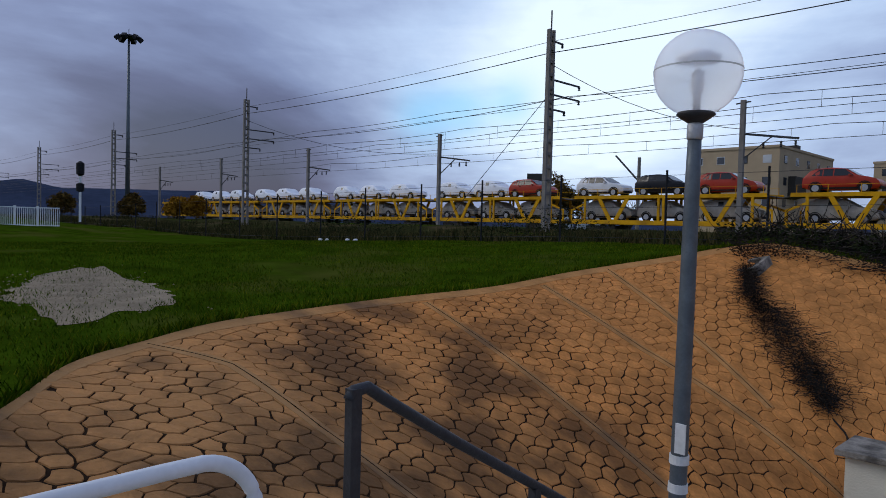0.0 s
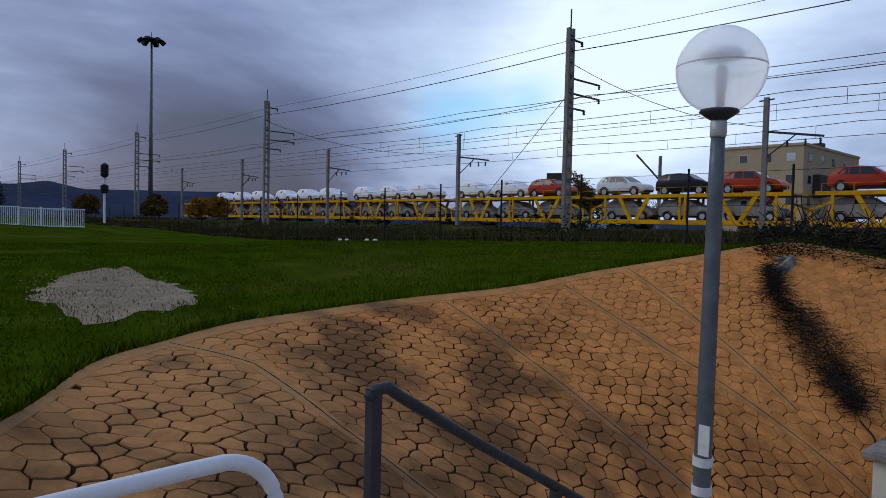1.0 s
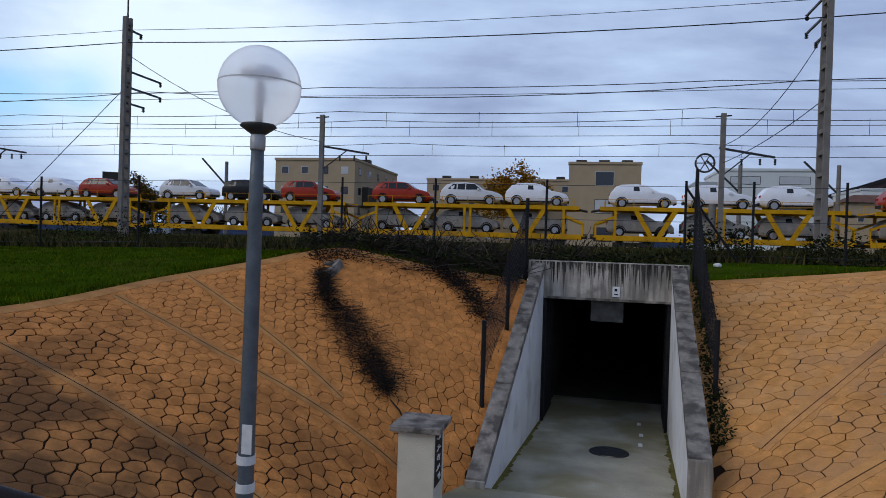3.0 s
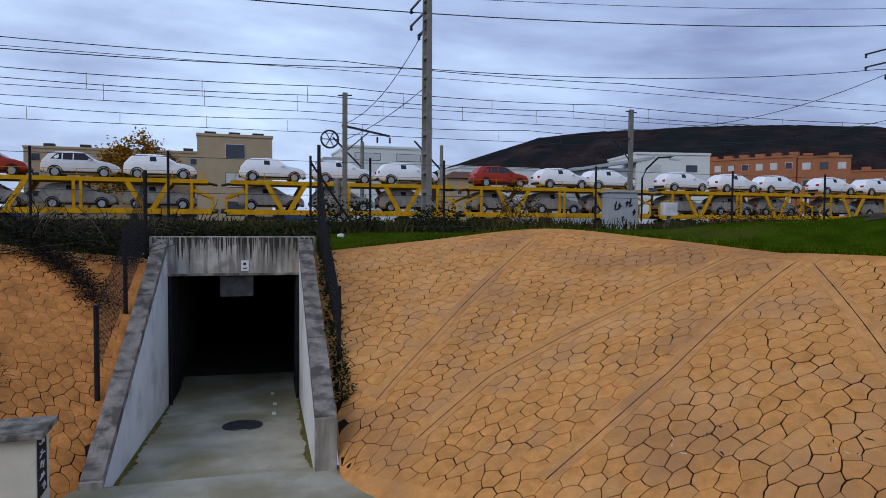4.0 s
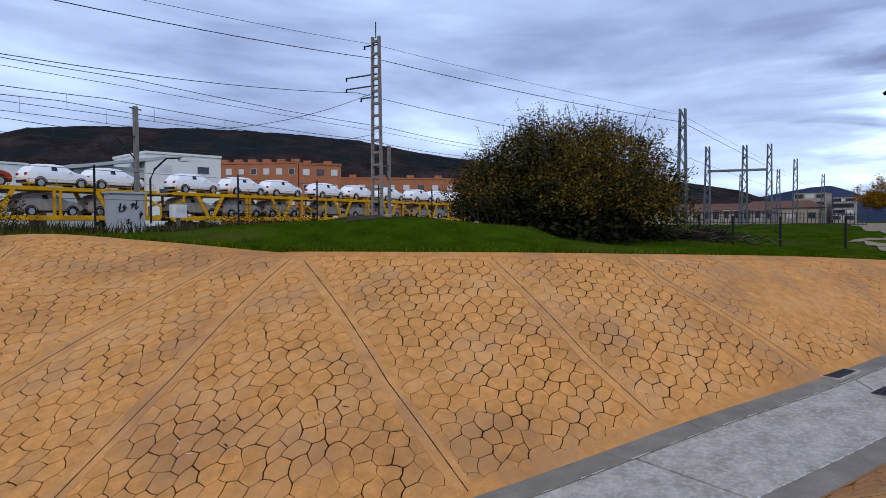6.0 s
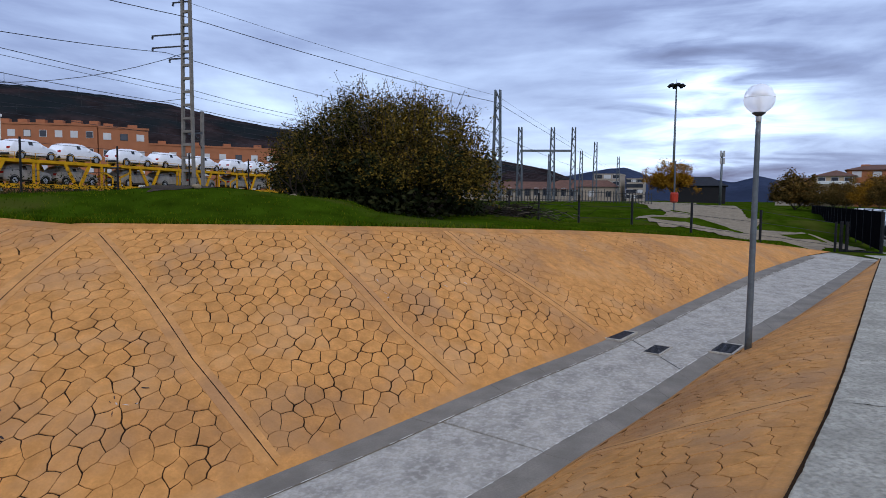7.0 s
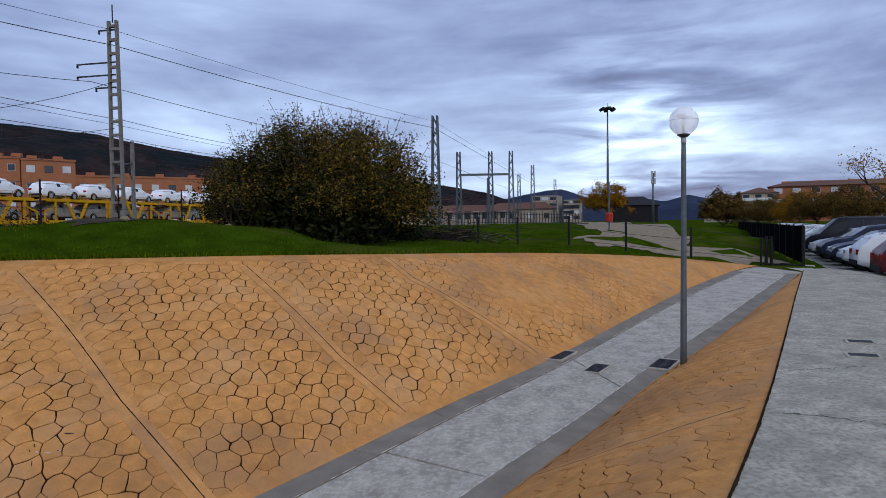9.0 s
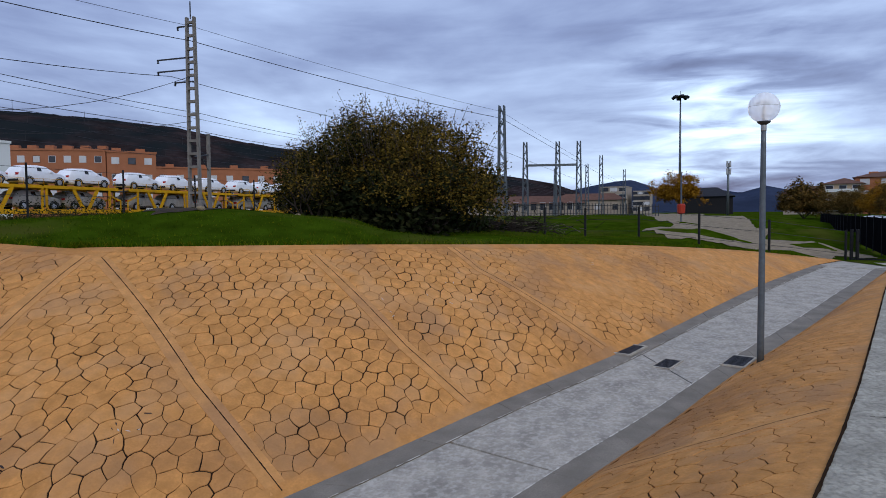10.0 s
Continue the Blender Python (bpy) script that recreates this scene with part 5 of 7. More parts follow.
for p in SP:
    part("post", round_post(p.x, p.y, gz(p.x, p.y), 1.38 - gz(p.x, p.y)), M["black"], screen)
for a, b in zip(SP, SP[1:]):
    part("net_panel", bar(bmesh.new(), (a.x, a.y, 0.66), (b.x, b.y, 0.66), 0.015, 1.32), M["net"], screen)

# white palisade at the edge of the far grass
pal = thing("white_fence", "white metal panel fence at the edge of the grass", "fence")
A, B = Vector((-37.5, 2.0)), Vector((-35.0, 9.6))
for k in range(9):
    p, q = A.lerp(B, k / 9), A.lerp(B, (k + 1) / 9)
    z = gz(p.x, p.y)
    part("post", box(bmesh.new(), p.x - 0.04, p.x + 0.04, p.y - 0.04, p.y + 0.04, z - 0.3, z + 0.82), M["whitetube"], pal)
    for i in range(12):
        c = p.lerp(q, (i + 0.5) / 12)
        part("pale", cyl(bmesh.new(), (c.x, c.y, z - 0.1), (c.x, c.y, z + 0.72), 0.014, n=4), M["whitetube"], pal)
    for dz in (-0.06, 0.74):
        part("rail", bar(bmesh.new(), (p.x, p.y, z + dz), (q.x, q.y, z + dz), 0.04, 0.05), M["whitetube"], pal)
# cabinet with graffiti, and a small white box
cab = thing("switch_cabinet", "grey metal switch cabinet with black graffiti by the fence", "cabinet", at=pose(13.9, 21.8, gz(13.9, 21.8) + 0.0, 0, 0, -8))
M["cabgrey"] = mat("cabinet_grey", (0.36, 0.38, 0.40), 0.5, 0.1, var=0.1, scale=3)
part("body", box(bmesh.new(), -0.56, 0.56, -0.3, 0.3, -0.2, 1.36, 0.02), M["cabgrey"], cab)
part("roof", box(bmesh.new(), -0.62, 0.62, -0.36, 0.36, 1.36, 1.43, 0.015), M["cabgrey"], cab)
part("door", box(bmesh.new(), -0.5, 0.5, -0.315, -0.302, 0.1, 1.3, 0.004), M["cabgrey"], cab)
for k in range(6):
    bm = bmesh.new()
    x, z = -0.36 + 0.14 * k, rgp.uniform(0.45, 1.0)
    tube(bm, [(x, -0.322, z), (x + 0.07, -0.322, z + rgp.uniform(0.05, 0.2)), (x + 0.02, -0.322, z - 0.12), (x + 0.12, -0.322, z + rgp.uniform(-0.1, 0.1))], 0.028, 5)
    part("graffiti_stroke", bm, M["black"], cab)
wb = thing("meter_box", "small white meter box on a post by the fence", "box", at=pose(16.3, 22.2, gz(16.3, 22.2)))
part("box_body", box(bmesh.new(), -0.28, 0.28, -0.15, 0.15, 0.55, 1.05, 0.02), M["white"], wb)
part("post", box(bmesh.new(), -0.05, 0.05, -0.05, 0.05, -0.2, 0.55), M["polec"], wb)

# palings round the station yard
yard = thing("yard_fence", "dark grey steel paling fence round the station yard", "fence")
YA, YB = Vector((68.0, 17.5)), Vector((70.5, 1.0))
for k in range(56):
    p = YA.lerp(YB, k / 55)
    z = gz(p.x, p.y)
    part("paling", box(bmesh.new(), p.x - 0.03, p.x + 0.03, p.y - 0.035, p.y + 0.035, z - 0.2, z + (1.45 if k % 8 == 0 else 1.3)), M["steelgrey"], yard)
for dz in (0.25, 1.1):
    part("rail", tube(bmesh.new(), [(*YA.lerp(YB, k / 5), gz(*YA.lerp(YB, k / 5)) + dz) for k in range(6)], 0.03, 5), M["steelgrey"], yard)

# tall floodlight masts, a signal and lamps of the station
def flood_mast(h):
    ob = thing("floodlight_mast", "very tall slim floodlight mast with a crown of lamps", "mast", "floodlight masts")
    smooth(part("shaft", cyl(bmesh.new(), (0, 0, -0.5), (0, 0, h), 0.38, 0.16, 12), M["galv"], ob))
    crown = part("crown", lathe(bmesh.new(), [(0.2, h - 0.3), (1.3, h - 0.1), (1.3, h + 0.1), (0.2, h + 0.3)], 12), M["steelgrey"], ob)
    for k in range(6):
        a = math.pi * k / 3 + 0.3
        part("lamp_head", bar(bmesh.new(), (1.3 * math.cos(a), 1.3 * math.sin(a), h), (1.9 * math.cos(a), 1.9 * math.sin(a), h - 0.5), 0.7, 0.6), M["black"], crown)
    part("finial", cyl(bmesh.new(), (0, 0, h), (0, 0, h + 1.2), 0.05, n=6), M["steelgrey"], ob)
    return ob


fm = flood_mast(27.5)
fm.matrix_basis = pose(-109, 38.9, 1.5)
copy_thing(fm, pose(172, -2.0, 1.4))
sg = thing("railway_signal", "railway signal with black heads on a white post", "signal", at=pose(-55.9, 16.6, 1.4))
part("post", cyl(bmesh.new(), (0, 0, -0.3), (0, 0, 3.3), 0.09, n=8), M["whitetube"], sg)
for z in (2.3, 3.7):
    part("signal_head", lathe(bmesh.new(), [(0.1, z - 0.55 * (z / 3.7)), (0.28, z - 0.4 * (z / 3.7)), (0.28, z + 0.4 * (z / 3.7)), (0.1, z + 0.55 * (z / 3.7))], 14), M["black"], sg)
sl = thing("station_lamp", "curved dark lamp bracket beside the tracks", "lamp", at=pose(24.5, 36, 1.7))
part("lamp_post", tube(bmesh.new(), [(0, 0, 0), (0, 0, 2.6), (0.3, 0, 3.2), (1.1, 0, 3.9), (2.2, 0, 4.0)], 0.06, 6), M["black"], sl)
part("lamp_head", box(bmesh.new(), 2.0, 2.7, -0.15, 0.15, 3.8, 3.98, 0.03), M["white"], sl)
for x in (-27.4, 9.6, 15.5):
    p = thing("short_mast", "short dark mast with a slanting arm behind the train", "mast", "short masts", at=pose(x * 1.25, 60, 1.1))
    part("shaft", cyl(bmesh.new(), (0, 0, -0.3), (0, 0, 7.5), 0.2, 0.16, 8), M["polec"], p)
    part("arm", bar(bmesh.new(), (0, 0, 5.2), (-2.6, 0, 7.8), 0.14, 0.14), M["steelgrey"], p)

# ---- buildings beyond the railway and the car park ----
M["beige"] = mat("beige_brick_wall", (0.42, 0.32, 0.21), 0.9, var=0.08, scale=0.6, fine=12, bump=0.1)
M["brick"] = mat("orange_brick_wall", (0.36, 0.145, 0.075), 0.9, var=0.10, scale=0.8, fine=12, bump=0.1)
M["bwhite"] = mat("white_render_wall", (0.66, 0.68, 0.67), 0.85, var=0.05, scale=0.4, fine=8, bump=0.05)
M["bgrey"] = mat("grey_metal_roof", (0.42, 0.45, 0.48), 0.6, 0.2, var=0.08, scale=0.5, bump=0)
M["pane"] = mat("window_pane", (0.03, 0.035, 0.045), 0.12, var=0.2, scale=1, bump=0, spec=0.7)
M["blind"] = mat("window_blind", (0.55, 0.56, 0.58), 0.7, var=0.1, scale=1, bump=0)
M["frame_d"] = mat("dark_window_frame", (0.05, 0.045, 0.04), 0.6, var=0.1, bump=0)
M["tile"] = mat("red_roof_tiles", (0.15, 0.080, 0.058), 0.9, var=0.2, scale=1.5, fine=10, bump=0.2)
M["tilered"] = mat("orange_roof_tiles", (0.24, 0.095, 0.055), 0.9, var=0.2, scale=1.5, fine=10, bump=0.2)
M["pale"] = mat("pale_render_wall", (0.34, 0.29, 0.235), 0.9, var=0.08, scale=0.5, bump=0.05)
rb = random.Random(21)


def block(parent, wall_m, w, d, h, rows, cols, side_cols=0, win=(1.3, 1.25), sill0=1.1, roof="flat", blind=0.4, x0=0.0, y0=0.0, z0=0.0, chimneys=0, roof_m=None, pitch=0.2):
    """A building body with its front on y0, windows set into front and side, and a roof."""
    part("wall", box(bmesh.new(), x0, x0 + w, y0, y0 + d, z0 - 1, z0 + h), wall_m, parent)
    if roof == "flat":
        bm = bmesh.new()
        for a in ((x0 - 0.15, x0 + w + 0.15, y0 - 0.15, y0 + 0.15), (x0 - 0.15, x0 + w + 0.15, y0 + d - 0.15, y0 + d + 0.15), (x0 - 0.15, x0 + 0.15, y0 + 0.15, y0 + d - 0.15), (x0 + w - 0.15, x0 + w + 0.15, y0 + 0.15, y0 + d - 0.15)):
            box(bm, *a, z0 + h + 0.003, z0 + h + 0.4)
        part("parapet", bm, wall_m, parent)
    else:
        bm = bmesh.new()
        o = 0.5
        v = [bm.verts.new(p) for p in ((x0 - o, y0 - o, z0 + h), (x0 + w + o, y0 - o, z0 + h), (x0 + w + o, y0 + d + o, z0 + h), (x0 - o, y0 + d + o, z0 + h), (x0 + d * 0.3, y0 + d / 2, z0 + h + d * pitch), (x0 + w - d * 0.3, y0 + d / 2, z0 + h + d * pitch))]
        for f in ((0, 1, 5, 4), (1, 2, 5), (2, 3, 4, 5), (3, 0, 4), (3, 2, 1, 0)):
            bm.faces.new([v[i] for i in f])
        part("roof", bm, roof_m or M["tile"], parent)
    for k in range(chimneys):
        x = x0 + w * (k + 0.5) / chimneys
        part("chimney", box(bmesh.new(), x - 0.9, x + 0.9, y0 + d * 0.4, y0 + d * 0.4 + 1.4, z0 + h, z0 + h + 1.4, 0.03), wall_m if wall_m != M["beige"] else M["frame_d"], parent)
    storey = h / rows

    def window(x, z, along_x, xs=0.0):
        ww, wh = win
        g = part("window", box(bmesh.new(), x - ww / 2, x + ww / 2, y0 - 0.04, y0 + 0.05, z, z + wh) if along_x else box(bmesh.new(), xs - 0.05, xs + 0.04, x - ww / 2, x + ww / 2, z, z + wh), M["frame_d"] if rb.random() > 0.5 else M["blind"], parent)
        m = M["blind"] if rb.random() < blind else M["pane"]
        if along_x:
            part("pane", box(bmesh.new(), x - ww / 2 + 0.08, x + ww / 2 - 0.08, y0 - 0.06, y0 - 0.041, z + 0.08, z + wh - 0.08), m, g)
        else:
            part("pane", box(bmesh.new(), xs + 0.041, xs + 0.06, x - ww / 2 + 0.08, x + ww / 2 - 0.08, z + 0.08, z + wh - 0.08), m, g)

    for r in range(rows):
        z = z0 + storey * r + sill0
        for c in range(cols):
            window(x0 + w * (c + 0.5) / cols, z, True)
        for c in range(side_cols):
            window(y0 + d * (c + 0.5) / side_cols, z, False, x0 + w)


def house(label, x, y, rz, category="building", z=1.2):
    return thing("apartment_building", label, category, at=pose(x, y, z, 0, 0, rz))


b = house("beige brick apartment block with a flat roof and roof vents", -53.5, 110, 0)
block(b, M["beige"], 14.5, 26, 13.6, 4, 4, 5, blind=0.1, chimneys=4)
part("balcony", box(bmesh.new(), 14.4, 15.6, 4, 9, 6.2, 9.4), M["frame_d"], b)
b = house("long beige brick building behind the railway", -34, 142, 0)
block(b, M["beige"], 31, 12, 13.4, 4, 8, 0, blind=0.2, chimneys=5)
b = house("tall plain beige building with one column of windows", -3.4, 113.5, 0)
block(b, M["beige"], 11.4, 14, 13.6, 3, 1, 0, win=(3.0, 2.3), blind=0.8, chimneys=3)
b = house("white modern building with a ribbon window", 20.5, 116, 0)
block(b, M["bwhite"], 14.5, 16, 13.0, 3, 2, 0, win=(4.5, 1.3), blind=0.6, sill0=2.2)
part("side_wing", box(bmesh.new(), -3.5, 0, 3, 14, -1, 11.5), M["bgrey"], b)
b = house("low brown house with a tiled roof behind the train", 37.5, 112, 0, "house")
block(b, M["beige"], 8, 7, 8.0, 2, 2, 0, roof="hip", win=(0.9, 1.0))
b = house("long low white industrial shed", 44.5, 126, 0, "shed")
block(b, M["bwhite"], 17, 14, 11.0, 1, 2, 0, win=(3, 1.0), sill0=6)
b = house("modern grey and glass hall with a long slanting roof", 57.5, 104, -9, "hall")
block(b, M["bgrey"], 14.5, 12, 9.4, 2, 6, 0, win=(1.9, 2.4), blind=0.2)
part("roof_slab", bar(bmesh.new(), (-1.5, 2, 9.2), (16, 2, 12.0), 6, 0.5), M["bgrey"], b)
b = house("white flat-roofed school building", 68.0, 101.5, -12, "building")
block(b, M["bwhite"], 13.2, 14, 12.2, 3, 2, 0, win=(2.2, 1.3), blind=0.1)
b = house("orange brick apartment block with square chimneys", 112.4, 110.7, -40)
block(b, M["brick"], 9.5, 12, 13.9, 4, 3, 0, blind=0.6, win=(1.5, 1.4), chimneys=2)
b = house("long orange brick apartment wing with many chimneys", 102.7, 129.1, -61.7)
block(b, M["brick"], 20.5, 9, 14.2, 4, 7, 0, blind=0.5, win=(1.4, 1.4), chimneys=6)
b = house("low orange brick terrace of flats", 132, 116, -45)
block(b, M["brick"], 46, 12, 12.0, 3, 12, 0, blind=0.6, win=(1.6, 1.4), chimneys=6)
b = house("pale apartment blocks far beyond the station", 300, 15.2, -95)
block(b, M["pale"], 6.2, 14, 9.2, 4, 3, 0, blind=0.3, win=(3, 1.6))
b = house("pale apartment block far beyond the station", 300, 28.8, -95)
block(b, M["pale"], 11, 14, 11.2, 4, 3, 0, blind=0.3, win=(3, 1.6))
b = house("low white station building with a dark door", 150, 44, -85)
block(b, M["pale"], 26, 9, 2.6, 1, 13, 0, roof="hip", win=(1.2, 1.8), blind=0.2)
b = house("long low sheds beside the station yard", 160, 26, -88, "shed")
block(b, M["pale"], 16, 8, 3.4, 1, 4, 0, roof="hip", blind=0.2)
b = house("dark wooden barn with a pitched roof", 152, -1.6, -94, "barn")
block(b, M["black"], 10.5, 10, 3.6, 1, 0, 0, roof="hip", roof_m=M["black"])
b = house("low houses with brown tiled roofs", 170, -24, -98, "house")
block(b, M["pale"], 14, 9, 4.2, 1, 4, 0, roof="hip")
b = house("brick apartment building with tiled roof and pale balconies", 170, -38, -104)
block(b, M["brick"], 34, 14, 7.6, 3, 9, 0, roof="hip", blind=0.5, win=(1.8, 1.3), chimneys=5, pitch=0.10, sill0=0.9)
b = house("pale brick apartment building with balconies and tiled roof", 168, -31.5, -104)
block(b, M["beige"], 7.5, 12, 6.2, 3, 3, 0, roof="hip", blind=0.3, win=(1.5, 1.2), pitch=0.12, sill0=0.6)
for k in range(3):
    part("balcony", box(bmesh.new(), 0.6, 6.9, -1.0, 0.0, 0.3 + 2.07 * k, 0.95 + 2.07 * k), M["bwhite"], b, "pale balcony")
b = house("row of white terraced houses with brown roofs", 220, -65, 174, "house")
block(b, M["bwhite"], 120, 9, 5.0, 2, 34, 0, roof="hip", blind=0.1, win=(1.7, 1.6), sill0=0.5, pitch=0.42, roof_m=M["tilered"])
b = house("grey plant with tall silos behind the train", -145, 190, 30, "plant", 1.0)
for k in range(4):
    part("silo", cyl(bmesh.new(), (4 + 5 * k, 0, 0), (4 + 5 * k, 0, 15 - k), 2, n=14), M["bgrey"], b)
part("tower", box(bmesh.new(), -5, 0, -3, 2, 0, 19), M["frame_d"], b)

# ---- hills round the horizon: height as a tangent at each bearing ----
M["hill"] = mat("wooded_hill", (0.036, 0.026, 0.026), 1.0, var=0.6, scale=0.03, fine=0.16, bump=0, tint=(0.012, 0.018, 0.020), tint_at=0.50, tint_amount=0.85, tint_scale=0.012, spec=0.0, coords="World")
# the haze of distance is mixed into this bluish base colour
M["hillfar"] = mat("hazy_distant_hill", (0.036, 0.048, 0.082), 1.0, var=0.3, scale=0.004, fine=0.05, bump=0, spec=0.0, coords="World")


def hills(name, label, dist, table, m, depth, rough, seed):
    bm = bmesh.new()
    a0, a1 = table[0][0], table[-1][0]
    n = int((a1 - a0) * 2.5)
    rows = []
    for i in range(n + 1):
        a = a0 + (a1 - a0) * i / n
        top = interp(a, table) * dist
        s, c = math.sin(radians(a)), math.cos(radians(a))
        row = []
        for k in range(9):
            f = k / 6
            r = dist - depth + depth * min(f, 1.4)
            z = -4 + (top + 4) * (math.sin(min(f, 1) * math.pi / 2) ** 1.3 if f <= 1 else 1 - (f - 1) * 0.6)
            z += rough * top * noise.noise((a * 0.25, k * 0.6, seed)) * min(1, f) * (0.25 if k > 4 else 1.6) + (rough * top * 0.12 * noise.noise((a * 2.2, k * 1.5, seed + 4)) if k < 9 else 0)
            row.append(bm.verts.new((r * s, r * c, z)))
        rows.append(row)
    for p, q in zip(rows, rows[1:]):
        for k in range(8):
            bm.faces.new((p[k], q[k], q[k + 1], p[k + 1]))
    bmesh.ops.recalc_face_normals(bm, faces=bm.faces[:])
    tagged(smooth(part(name, bm, m)), label, "hill", kind="structure")


hills("hill_east", "long wooded brown hill beyond the town", 1300, [(8, 0.0), (14, 0.048), (17.5, 0.075), (20, 0.089), (23.2, 0.106), (26, 0.122), (29.6, 0.127), (33, 0.130), (41, 0.131), (45.7, 0.127), (50.5, 0.119), (55, 0.104), (58.4, 0.095), (68, 0.075), (77, 0.055), (79.3, 0.048), (80.8, 0.043), (84, 0.022), (88, 0.0)], M["hill"], 500, 0.05, 2)
hills("hill_north", "hills far off on the horizon, tinted blue for haze", 2300, [(-120, 0.02), (-95, 0.03), (-84, 0.036), (-79.3, 0.039), (-77.3, 0.045), (-75, 0.036), (-70.5, 0.037), (-64, 0.040), (-58, 0.032), (-46, 0.022), (-37, 0.016), (-20, 0.012), (0, 0.012), (20, 0.02)], M["hillfar"], 600, 0.06, 5)
hills("hill_south", "hills far off behind the station, tinted blue for haze", 2400, [(70, 0.035), (80.7, 0.036), (82.2, 0.034), (83.6, 0.039), (85.5, 0.045), (86.9, 0.047), (88.3, 0.038), (89.6, 0.029), (92.8, 0.033), (95, 0.026), (96.8, 0.035), (98.5, 0.028), (104, 0.024), (120, 0.02), (140, 0.0)], M["hillfar"], 600, 0.06, 9)

# ---- car park ----
along, away = Vector((0.990, -0.140)), Vector((-0.140, -0.990))
face_out = math.degrees(math.atan2(-away.y, -away.x))
park = [("hatch", "car_dark", "dark saloon parked nose to the pavement", 1), ("hatch", "car_wine", "dark red saloon parked tail to the pavement", -1), ("hatch", "car_cwhite", "white estate parked tail to the pavement", -1),
        ("hatch", "car_cwhite", "small white hatchback parked nose out", 1), ("hatch", "car_navy", "navy hatchback parked nose out", 1), ("suv", "car_navy", "dark blue estate parked nose out", 1),
        ("hatch", "car_silver", "pale silver hatchback in the car park", 1), ("van", "car_dark", "black van parked in the row of cars", 1), ("hatch", "car_silver", "pale silver hatchback at the end of the row", 1)]
OFFSET = (0.0, 3.35, 6.6, 9.2, 11.8, 14.4, 17.0, 19.9, -2.9)
g = "cars in the car park"
protos2 = []
nose = Vector((19.35, -7.72))
for k, (shape, m, label, way) in enumerate(park):
    c = build_car(shape, M[m], label, "van" if shape == "van" else "car", group=g)
    p = nose + along * OFFSET[k] + away * (SHAPES[shape]["L"] / 2)
    c.matrix_basis = pose(p.x, p.y, pave_z(p.x, p.y), 0, 0, face_out + (0 if way > 0 else 180))
    protos2.append(c)
extra = build_car("hatch", M["car_red"], "red hatchback in the far car park", group=g)
p = nose + along * 24.0 + away * 2
extra.matrix_basis = pose(p.x, p.y, pave_z(p.x, p.y), 0, 0, face_out)
for k, i in enumerate((3, 2, 6, 3, 0, 6, 3, 4, 2, 6, 3)):
    p = nose + along * (27 + 2.7 * k) + away * 2.2
    copy_thing(protos2[i], pose(p.x, p.y, pave_z(p.x, p.y), 0, 0, face_out))
for k in range(9):
    p = nose + along * (2.7 * k - 1.6)
    bm = bmesh.new()
    bar(bm, (p.x, p.y, pave_z(p.x, p.y) + 0.004), (p.x + away.x * 4.2, p.y + away.y * 4.2, pave_z(p.x + away.x * 4.2, p.y + away.y * 4.2) + 0.004), 0.10, 0.006)
    part("bay_line", bm, M["white"], pavement, "worn white bay line")

# ---- plants ----
def leafmat(name, a, b, c):
    """Leaves of three mixed colours, one to each leaf."""
    m = bpy.data.materials.new(name)
    m.use_nodes = True
    N, L = m.node_tree.nodes, m.node_tree.links
    g = N.new("ShaderNodeNewGeometry")
    r = N.new("ShaderNodeValToRGB")
    r.color_ramp.elements.new(0.5)
    for e, (p, col) in zip(r.color_ramp.elements, ((0.0, a), (0.55, b), (1.0, c))):
        e.position, e.color = p, (*col, 1)
    L.new(g.outputs["Random Per Island"], r.inputs[0])
    n = N.new("ShaderNodeTexNoise")
    n.inputs["Scale"].default_value = 1.2
    L.new(g.outputs["Position"], n.inputs["Vector"])
    h = N.new("ShaderNodeHueSaturation")
    mr = N.new("ShaderNodeMapRange")
    mr.inputs[1].default_value, mr.inputs[2].default_value, mr.inputs[3].default_value, mr.inputs[4].default_value = 0.3, 0.7, 0.65, 1.35
    L.new(n.outputs[0], mr.inputs[0]), L.new(mr.outputs[0], h.inputs["Value"]), L.new(r.outputs[0], h.inputs["Color"])
    bs = N["Principled BSDF"]
    L.new(h.outputs[0], bs.inputs["Base Color"])
    bs.inputs["Roughness"].default_value, bs.inputs["Specular IOR Level"].default_value = 0.9, 0.0
    return m


M["grass"] = leafmat("grass_blades", (0.019, 0.046, 0.001), (0.046, 0.084, 0.002), (0.115, 0.118, 0.008))
M["weed"] = leafmat("dry_weeds", (0.016, 0.022, 0.008), (0.040, 0.040, 0.014), (0.095, 0.070, 0.028))
M["bushleaf"] = leafmat("olive_autumn_leaves", (0.016, 0.018, 0.007), (0.060, 0.048, 0.014), (0.19, 0.115, 0.02))
# green leaves darkened for the bush's shaded side, gold ones brightened for the lit side
M["bushshade"] = leafmat("shaded_green_leaves", (0.006, 0.009, 0.004), (0.022, 0.025, 0.008), (0.085, 0.072, 0.016))
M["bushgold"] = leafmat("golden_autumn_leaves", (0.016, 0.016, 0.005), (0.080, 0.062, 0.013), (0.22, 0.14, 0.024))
M["deadleaf"] = leafmat("blackened_leaves", (0.010, 0.009, 0.008), (0.022, 0.018, 0.015), (0.045, 0.034, 0.026))
M["orange"] = leafmat("orange_autumn_leaves", (0.15, 0.075, 0.010), (0.28, 0.13, 0.012), (0.36, 0.19, 0.02))
M["brownleaf"] = leafmat("brown_green_leaves", (0.040, 0.034, 0.012), (0.105, 0.068, 0.020), (0.19, 0.105, 0.026))
